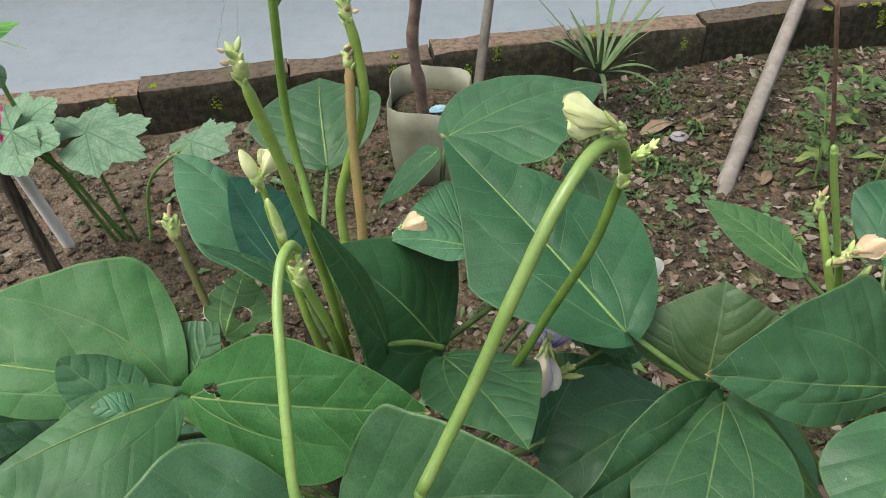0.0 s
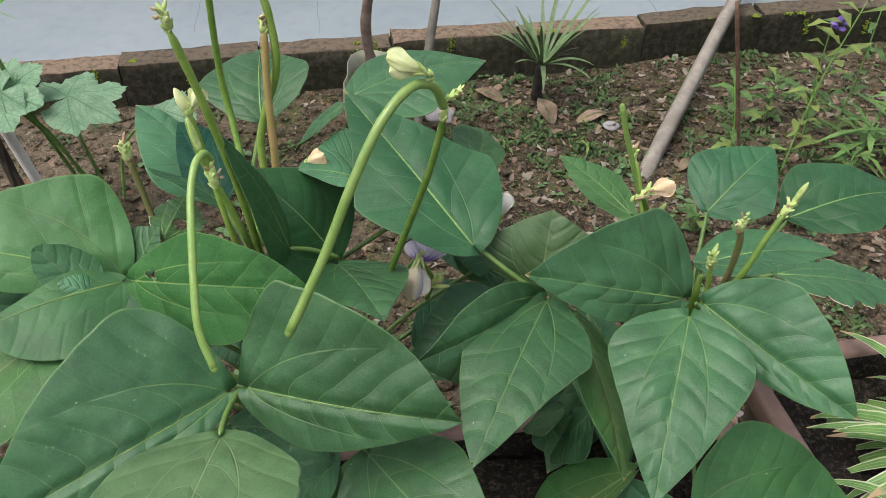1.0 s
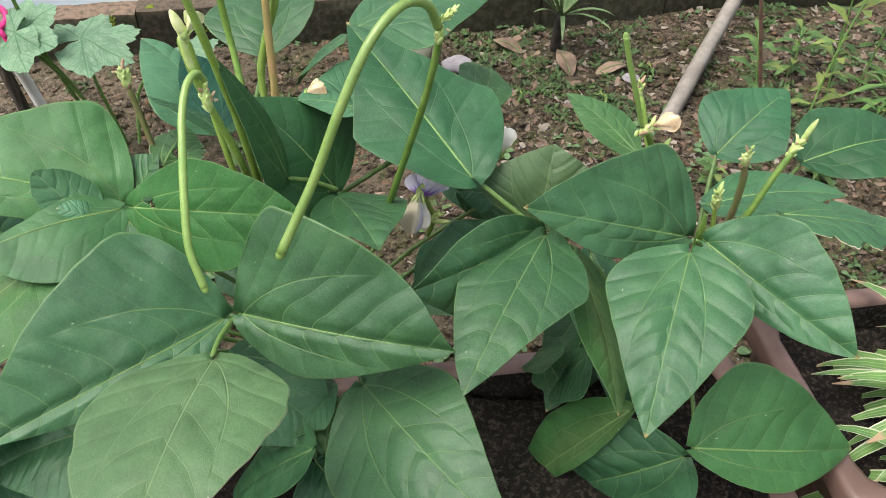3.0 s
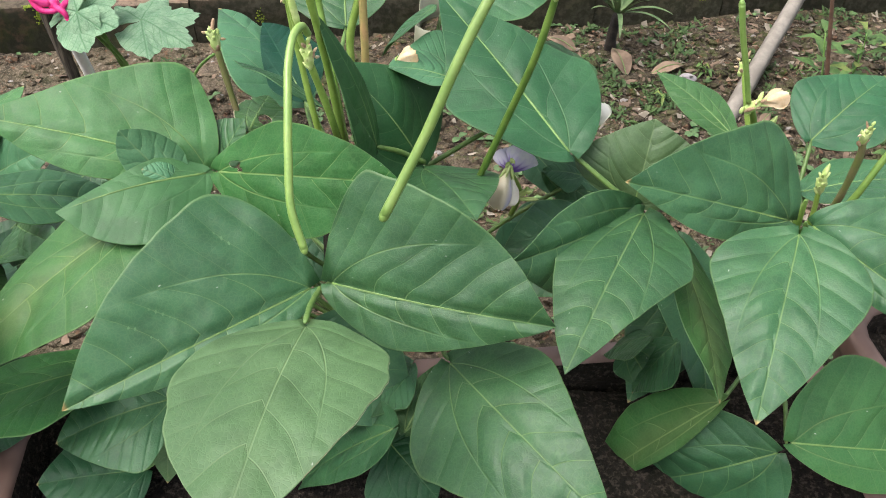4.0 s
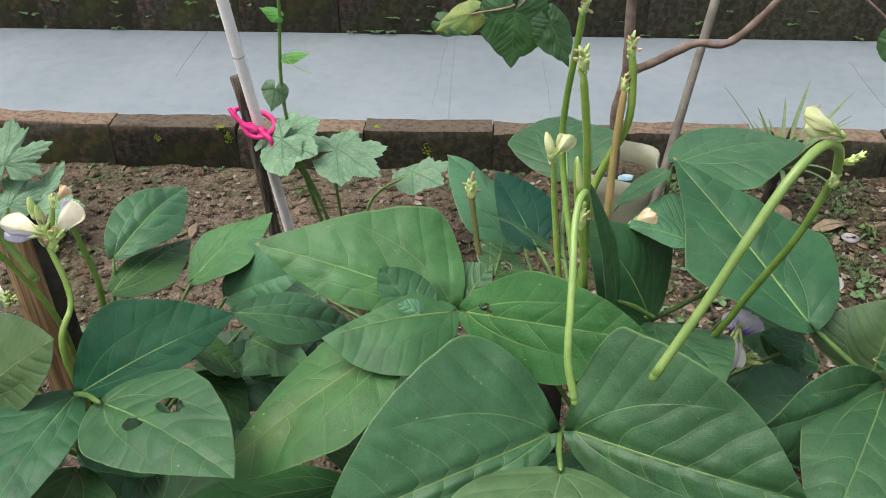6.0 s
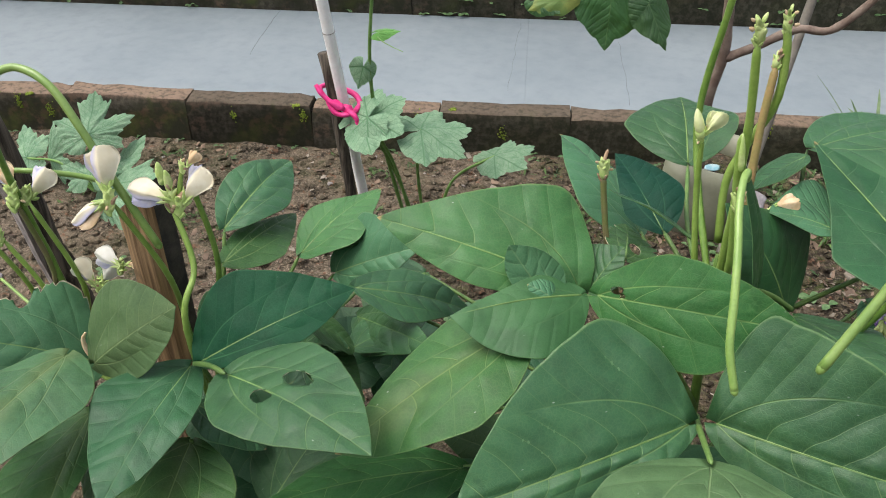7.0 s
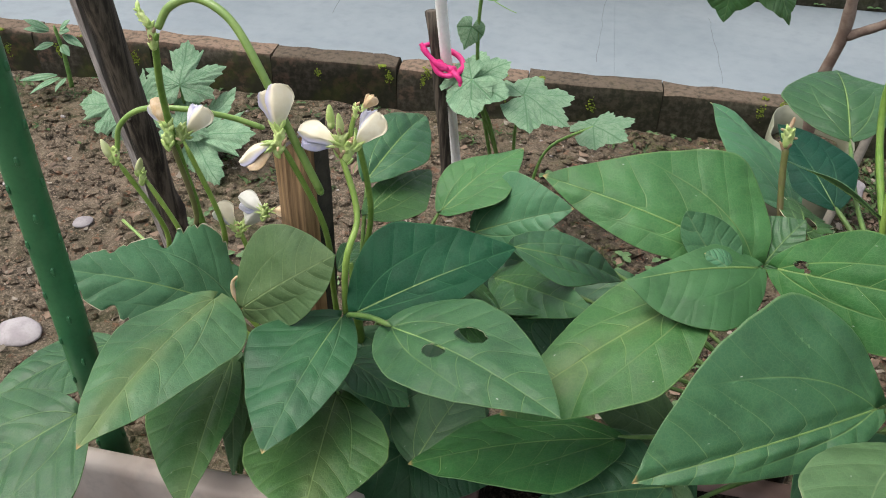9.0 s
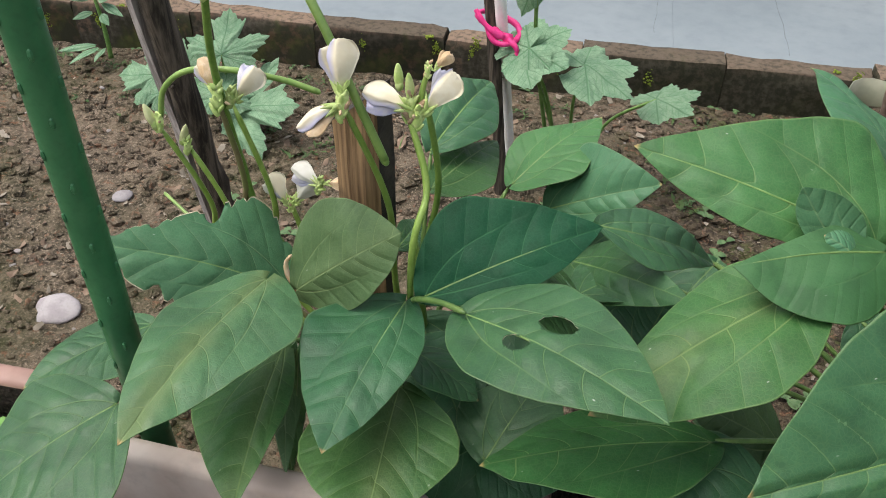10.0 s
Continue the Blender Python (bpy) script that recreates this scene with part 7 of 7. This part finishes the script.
lobed_leaf(sapling, (-0.262, 0.900, 0.363), (-0.307, 0.890, 0.342), (0.2, -0.7, 0.6), 3, 0.9, WEEDYELLOW, 25, 0.6)
stalk(sapling, [(-0.205, 0.9, 0.380), (-0.215, 0.9, 0.375), (-0.262, 0.900, 0.363)], 0.0016, 0.0012, BARK, "twig")
lobed_leaf(sapling, (0.262, 0.95, 0.362), (0.27, 0.94, 0.315), (-0.2, -0.8, 0.4), 3, 0.9, TREELEAF, 24, 1.0)
stalk(sapling, [(0.09, 0.93, 0.42), (0.16, 0.94, 0.43), (0.262, 0.95, 0.362)], 0.002, 0.0014, BARK, "twig")


# ---- strap-leaved plants ----
def blade(bm, base, out, rise, droop, length, width, uv=None, keel=0.25, n=9):
    """One arching strap leaf."""
    base, out = Vector(base), Vector(out).normalized()
    side = out.cross(Vector((0, 0, 1))).normalized()
    rowv = []
    for i in range(n + 1):
        s = i / n
        c = base + out * (length * s * (1 - 0.2 * s * droop)) + Vector((0, 0, length * (rise * s - droop * s * s)))
        w = width * (0.55 + 0.9 * s - 1.35 * s * s + 0.0) if s < 1 else 0.0004
        w = max(w, 0.0004)
        rowv.append([bm.verts.new(c + side * w * k + Vector((0, 0, keel * w * abs(k)))) for k in (-1, -0.33, 0.33, 1)])
    for i in range(n):
        for k in range(3):
            f = bm.faces.new((rowv[i][k], rowv[i][k + 1], rowv[i + 1][k + 1], rowv[i + 1][k]))
            if uv is not None:
                for loop, (a, b) in zip(f.loops, ((k, i), (k + 1, i), (k + 1, i + 1), (k, i + 1))):
                    loop[uv].uv = ((-1, -0.33, 0.33, 1)[a], b / n)


def tuft(name, at, count, length, width, mat, label, category, rise=1.0, droop=0.8, spread=(0.3, 1.0), seed=1, group="", parts=True):
    ob = thing(name, at, label, category, group)
    rnd = random.Random(seed)
    for k in range(count):
        bm = bmesh.new()
        uv = bm.loops.layers.uv.new("blade")
        a = k * 2.4 + rnd.uniform(-0.3, 0.3)
        up = rnd.uniform(*spread)
        blade(bm, Vector(at) + Vector((math.cos(a), math.sin(a), 0)) * 0.006, (math.cos(a), math.sin(a), 0.001), rise * (1.35 - up), droop * rnd.uniform(0.6, 1.2), length * rnd.uniform(0.65, 1.1), width * rnd.uniform(0.8, 1.2), uv)
        part("blade", bm, mat, ob)
    return ob


tuft("striped_grass", (0.475, 0.305, 0.195), 84, 0.155, 0.0090, STRIPED, "spider plant with green and cream striped blades", "spider plant", 0.8, 0.75, (0.3, 1.2), 3)
tuft("striped_grass", (0.435, 0.235, 0.193), 56, 0.105, 0.0080, STRIPED, "spider plant with cream edges and brown tips", "spider plant", 0.8, 0.8, (0.3, 1.2), 5)
spiky = tuft("spiky_plant", (0.203, 1.190, 0.045), 32, 0.105, 0.0052, SPIKY, "grey-green spiky rosette growing by the kerb", "rosette", 1.3, 0.45, (0.1, 1.0), 7)
bm = bmesh.new()
tube(bm, [(0.200, 1.200, -0.04), (0.199, 1.196, 0.0), (0.203, 1.190, 0.048)], 0.010, 0.008, 9, 5, wobble=0.3)
part("trunk", bm, CHARRED, spiky)

# ---- weeds and litter in the bed ----
def weed(at, high, leaves, seed, size=0.03, mat=None, label="leafy green weed with narrow leaves", group="weeds", thin=0.2):
    ob = thing("weed", at, label, "weed", group)
    rnd = random.Random(seed)
    lean = Vector((rnd.uniform(-0.2, 0.2), rnd.uniform(-0.25, 0.1), 1)) * high
    bm = bmesh.new()
    pts = [Vector(at) - Vector((0, 0, 0.01)), Vector(at) + lean * 0.5 + Vector((rnd.uniform(-1, 1), 0, 0)) * 0.01, Vector(at) + lean]
    line = tube(bm, pts, 0.0018, 0.001, 6, 6)
    part("stem", bm, GOURDSTALK, ob)
    for k in range(leaves):
        c = line[min(len(line) - 1, 2 + int((len(line) - 2) * k / leaves))]
        a = k * 2.4 + rnd.random()
        d = Vector((math.cos(a), math.sin(a), rnd.uniform(-0.1, 0.6))) * size * rnd.uniform(0.7, 1.2)
        bm = bmesh.new()
        s = d.cross(Vector((0, 0, 1))).normalized() * d.length * thin
        mid = c + d * 0.5 + Vector((0, 0, 0.004))
        vs = [bm.verts.new(p) for p in (c, mid - s * 0.9, c + d * 0.8 - s * 0.5 - Vector((0, 0, 0.003)), c + d - Vector((0, 0, 0.006)), c + d * 0.8 + s * 0.5 - Vector((0, 0, 0.003)), mid + s * 0.9, mid - Vector((0, 0, 0.003)))]
        for f in ((0, 1, 6), (1, 2, 6), (2, 3, 6), (3, 4, 6), (4, 5, 6), (5, 0, 6)):
            bm.faces.new([vs[q] for q in f])
        part("leaf", bm, mat or (WEED if rnd.random() < 0.8 else WEEDYELLOW), ob)
    return ob


weed((0.485, 0.990, -0.022), 0.15, 17, 1, 0.040)
weed((0.565, 0.985, -0.022), 0.28, 22, 2, 0.045, WEEDYELLOW, "tall weed with drooping yellowing leaves", thin=0.16)
weed((0.615, 1.05, -0.022), 0.225, 18, 3, 0.034, None, "tall flowering weed with violet blooms")
weed((0.655, 1.06, -0.022), 0.24, 14, 33, 0.032, None)
weed((0.735, 1.03, -0.022), 0.13, 24, 4, 0.07, BLADE, "grassy weed with long thin leaves", thin=0.07)
weed((0.69, 1.02, -0.022), 0.07, 26, 34, 0.085, BLADE, "tuft of long thin grassy leaves", thin=0.06)
weed((0.80, 1.15, -0.022), 0.20, 30, 5, 0.042)
weed((0.57, 1.12, -0.022), 0.09, 20, 35, 0.036)
weed((0.633, 0.935, -0.022), 0.072, 22, 6, 0.035)
weed((0.727, 0.864, -0.022), 0.072, 24, 7, 0.035)
weed((0.562, 0.864, -0.022), 0.048, 16, 8, 0.028)
weed((0.338, 1.112, -0.022), 0.024, 12, 36, 0.017)
weed((0.267, 1.029, -0.022), 0.018, 10, 37, 0.014)
weed((0.137, 1.029, -0.022), 0.018, 10, 38, 0.015)
weed((0.409, 0.840, -0.022), 0.036, 14, 39, 0.026)
weed((0.102, 0.746, -0.022), 0.036, 14, 40, 0.026)
weed((0.173, 0.640, -0.022), 0.036, 14, 41, 0.026)
weed((-0.66, 0.105, 0.14), 0.05, 14, 9, 0.045, FRESH, "small fresh green sprout in a planter")
weed((-0.70, 0.065, 0.14), 0.045, 9, 10, 0.04, FRESH, "fresh yellow-green seedling in a planter", thin=0.3)
violet = thing("blossom", (0.606, 1.045, 0.200), "small violet blossom on a weed", "flower")
bm = bmesh.new()
for k in range(6):
    a = k * 1.05
    blob(bm, (0.606 + 0.008 * math.cos(a), 1.045 + 0.004 * math.sin(a * 2), 0.200 + 0.008 * math.sin(a)), (0.006, 0.003, 0.006), (0, 1, 0), 0.2)
part("petals", bm, VIOLET, violet)

# low ground weeds, clods and grit
rnd = random.Random(21)
bm = bmesh.new()
for k in range(20000):
    x, y = rnd.uniform(-0.02, 1.15), rnd.uniform(0.40, 1.42)
    if rnd.random() < 0.25:
        x, y = rnd.uniform(-1.6, 0.0), rnd.uniform(0.75, 1.12)
    elif rnd.random() < 0.3:
        x, y = rnd.uniform(0.02, 0.7), rnd.uniform(0.95, 1.36)
    if 0.5 * noise.noise(Vector((x * 6, y * 6, 3))) + 0.7 * noise.noise(Vector((x * 24, y * 24, 8))) < (0.3 if x < 0 else 0.13):
        continue
    if (Vector((x, y, 0)) - KERB0).dot(KERBN) > -0.02:
        continue
    z = ground_height(x, y)
    for q in range(rnd.randint(2, 4)):
        a, s = rnd.uniform(0, 6.28), 0.0017 + 0.0053 * rnd.random() ** 2
        d = Vector((math.cos(a), math.sin(a), rnd.uniform(0.1, 0.9)))
        e = d.cross(Vector((0, 0, 1))).normalized() * s * 0.45
        p = Vector((x, y, z + 0.002))
        vs = [bm.verts.new(v) for v in (p, p + d * s - e + Vector((0, 0, 0.001)), p + d * s * 2, p + d * s + e + Vector((0, 0, 0.001)))]
        bm.faces.new(vs)
tagged(mesh_object("ground_weeds", bm, LOWGREEN), "low green weeds scattered over the soil", "weeds", kind="stuff")
for mat, count, lo, hi, name, label in ((SOIL, 30000, 0.001, 0.013, "soil_clods", "loose crumbs and clods of brown soil"), (PEBBLE, 520, 0.0024, 0.008, "gravel", "scattered grey grit and pebbles")):
    verts, faces = [], []
    for k in range(count):
        x, y = rnd.uniform(-1.65, 1.15), rnd.uniform(0.2, 1.38)
        if (Vector((x, y, 0)) - KERB0).dot(KERBN) > -0.015 or math.hypot(x + 1.0, y - 0.582) < 0.024 or math.hypot(x + 0.912, y - 0.368) < 0.034:
            continue
        s = lo + (hi - lo) * rnd.random() ** 4
        c = Vector((x, y, ground_height(x, y) + s * 0.1))
        first = len(verts)
        for v in LUMP:
            verts.append(c + Vector((v.x * s, v.y * s * 0.8, v.z * s * 0.65)) * (1 + 0.7 * noise.noise(v * 1.7 + c * 50)))
        faces += [[first + q for q in f] for f in LUMPFACES]
    me = bpy.data.meshes.new(name)
    me.from_pydata(verts, [], faces)
    me.materials.append(mat)
    tagged(new(name, me), label, "soil", kind="stuff")
for name, mat, label, count, big in (("leaf_litter", DEADLEAF, "dry brown leaf and bark litter on soil", 6000, 0.011), ("chaff", CHAFF, "pale dry flakes and husks on soil", 3400, 0.0095)):
    verts, faces = [], []
    for k in range(count):
        x, y = rnd.uniform(-1.6, 1.15), rnd.uniform(0.3, 1.4)
        if k % 2 == 0:
            x, y = rnd.uniform(0.0, 0.9), rnd.uniform(0.6, 1.38)
        if x < 0 and rnd.random() < 0.05 or (Vector((x, y, 0)) - KERB0).dot(KERBN) > -0.01:
            continue
        a, s, tilt = rnd.uniform(0, 6.28), 0.0012 + big * rnd.random() ** 3, rnd.uniform(-0.6, 0.6)
        d, e = Vector((math.cos(a), math.sin(a), tilt * 0.5)) * s, Vector((-math.sin(a), math.cos(a), tilt)) * s * rnd.uniform(0.25, 0.8)
        p, first = Vector((x, y, ground_height(x, y) + 0.0025)), len(verts)
        bend = Vector((0, 0, rnd.uniform(-0.3, 0.5) * s))
        verts += [p - d + bend, p + e * rnd.uniform(0.6, 1) - d * 0.3, p + d * 0.5 + e, p + d + bend, p - e * 0.7 + d * 0.2, p - e - d * 0.4, p]
        faces += [[first + q, first + (q + 1) % 6, first + 6] for q in range(6)]
    me = bpy.data.meshes.new(name)
    me.from_pydata(verts, [], faces)
    me.materials.append(mat)
    tagged(new(name, me), label, "litter", kind="stuff")
for x, y, s, mat, label in ((-0.912, 0.368, 0.025, STONE, "flat pale round stone lying on soil"), (-1.0, 0.582, 0.013, STONE, "small white pebble on soil"), (0.035, 1.12, 0.024, STONE, "pale flake of stone on soil"), (0.317, 1.10, 0.012, STONE, "small pale stone on soil")):
    ob = thing("stone", (x, y, ground_height(x, y)), label, "stone", "stones")
    bm = bmesh.new()
    blob(bm, (x, y, ground_height(x, y) + s * 0.26), (s * 1.1, s * 0.85, s * 0.24), (0.1, -0.25, 1), 0.0, 0, 20, 10)
    for v in bm.verts:
        v.co += Vector((v.co.x - x, v.co.y - y, 0)) * 0.45 * noise.noise(Vector((v.co.x * 55, v.co.y * 55, 3.0)))
    part("body", bm, mat, ob)
for k, (x, y, s, a) in enumerate(((0.212, 1.135, 0.055, 1.9), (0.284, 1.118, 0.044, 0.3), (0.42, 1.0, 0.026, 0.9), (-0.70, 0.86, 0.024, 1.7), (0.119, 1.187, 0.045, 2.7))):
    ob = thing("fallen_leaf", (x, y, GROUND), "curled brown dead leaf on the soil", "dead leaf", "fallen leaves")
    d = Vector((math.cos(a), math.sin(a), 0.1)) * s
    z = ground_height(x, y) + 0.006
    bean_leaflet(ob, Vector((x, y, z)) - d * 0.5, Vector((x, y, z + 0.004)) + d * 0.7, (0.1 * math.sin(k), -0.2, 1), s * 0.28, s * 0.3, (0.45, 0.4), mats=DEADLEAF, arch=0.16, fold=0.3, quilt=0.0005, seed=90 + k, name="blade")
# tiny two-leaved sprouts on the soil and along the foot of the kerbs
SPROUT = plain("sprout_leaf", (0.055, 0.118, 0.040), (0.10, 0.165, 0.065), 150.0, 0.6)
rnd = random.Random(77)
verts, faces = [], []


def sprout(at, size):
    turn = rnd.uniform(0, 3.14)
    for k in range(rnd.choice((2, 2, 3, 4))):
        a = turn + k * 1.57 * rnd.uniform(0.85, 1.15) + (1.57 if k == 1 else 0)
        out, across = Vector((math.cos(a), math.sin(a), 0)), Vector((-math.sin(a), math.cos(a), 0))
        first = len(verts)
        for u, w in ((0.0, 0.05), (0.3, 0.28), (0.6, 0.36), (0.85, 0.24), (1.0, 0.02)):
            mid = at + out * size * u + Vector((0, 0, size * (0.35 + 0.5 * u - 0.55 * u * u)))
            verts.extend((mid + across * size * w + Vector((0, 0, size * 0.06)), mid, mid - across * size * w + Vector((0, 0, size * 0.06))))
        for r in range(4):
            q = first + r * 3
            faces.extend(((q, q + 1, q + 4, q + 3), (q + 1, q + 2, q + 5, q + 4)))


for k in range(70):
    p = kerb_point(rnd.uniform(-1.2, 1.6), -abs(rnd.gauss(0.012, 0.03)), 0)
    p.z = ground_height(p.x, p.y)
    sprout(p, rnd.uniform(0.006, 0.013))
for k in range(60):
    p = kerb_point(rnd.uniform(-1.3, 1.8), 0.507, 0.034)
    if noise.noise(p * 3) > -0.05:
        sprout(p + Vector((0, 0, rnd.choice((0, 0, 0.03, 0.06)))), rnd.uniform(0.008, 0.018))
for x, y in ((-0.73, 0.60), (-0.76, 0.57), (-0.70, 0.59), (-0.60, 0.62), (-0.62, 0.60), (-0.86, 0.66), (-0.50, 0.74), (-0.44, 0.78), (-0.35, 0.82), (-0.33, 0.70), (-0.25, 0.62), (-0.22, 0.60), (-0.40, 0.95), (-0.28, 1.0)):
    for q in range(rnd.randint(1, 3)):
        p = Vector((x + rnd.gauss(0, 0.012), y + rnd.gauss(0, 0.012), 0))
        p.z = ground_height(p.x, p.y)
        sprout(p, rnd.uniform(0.008, 0.016))
for k in range(330):
    p = Vector((rnd.uniform(-0.28, 0.62), rnd.uniform(0.40, 0.98), 0))
    if noise.noise(p * 6) + 0.25 * p.x < 0.02:
        continue
    p.z = ground_height(p.x, p.y)
    sprout(p, rnd.uniform(0.006, 0.017))
me = bpy.data.meshes.new("sprouts")
me.from_pydata(verts, [], faces)
me.materials.append(SPROUT)
tagged(new("sprouts", me), "tiny two-leaved green sprouts dotted over the soil", "sprouts", kind="stuff")
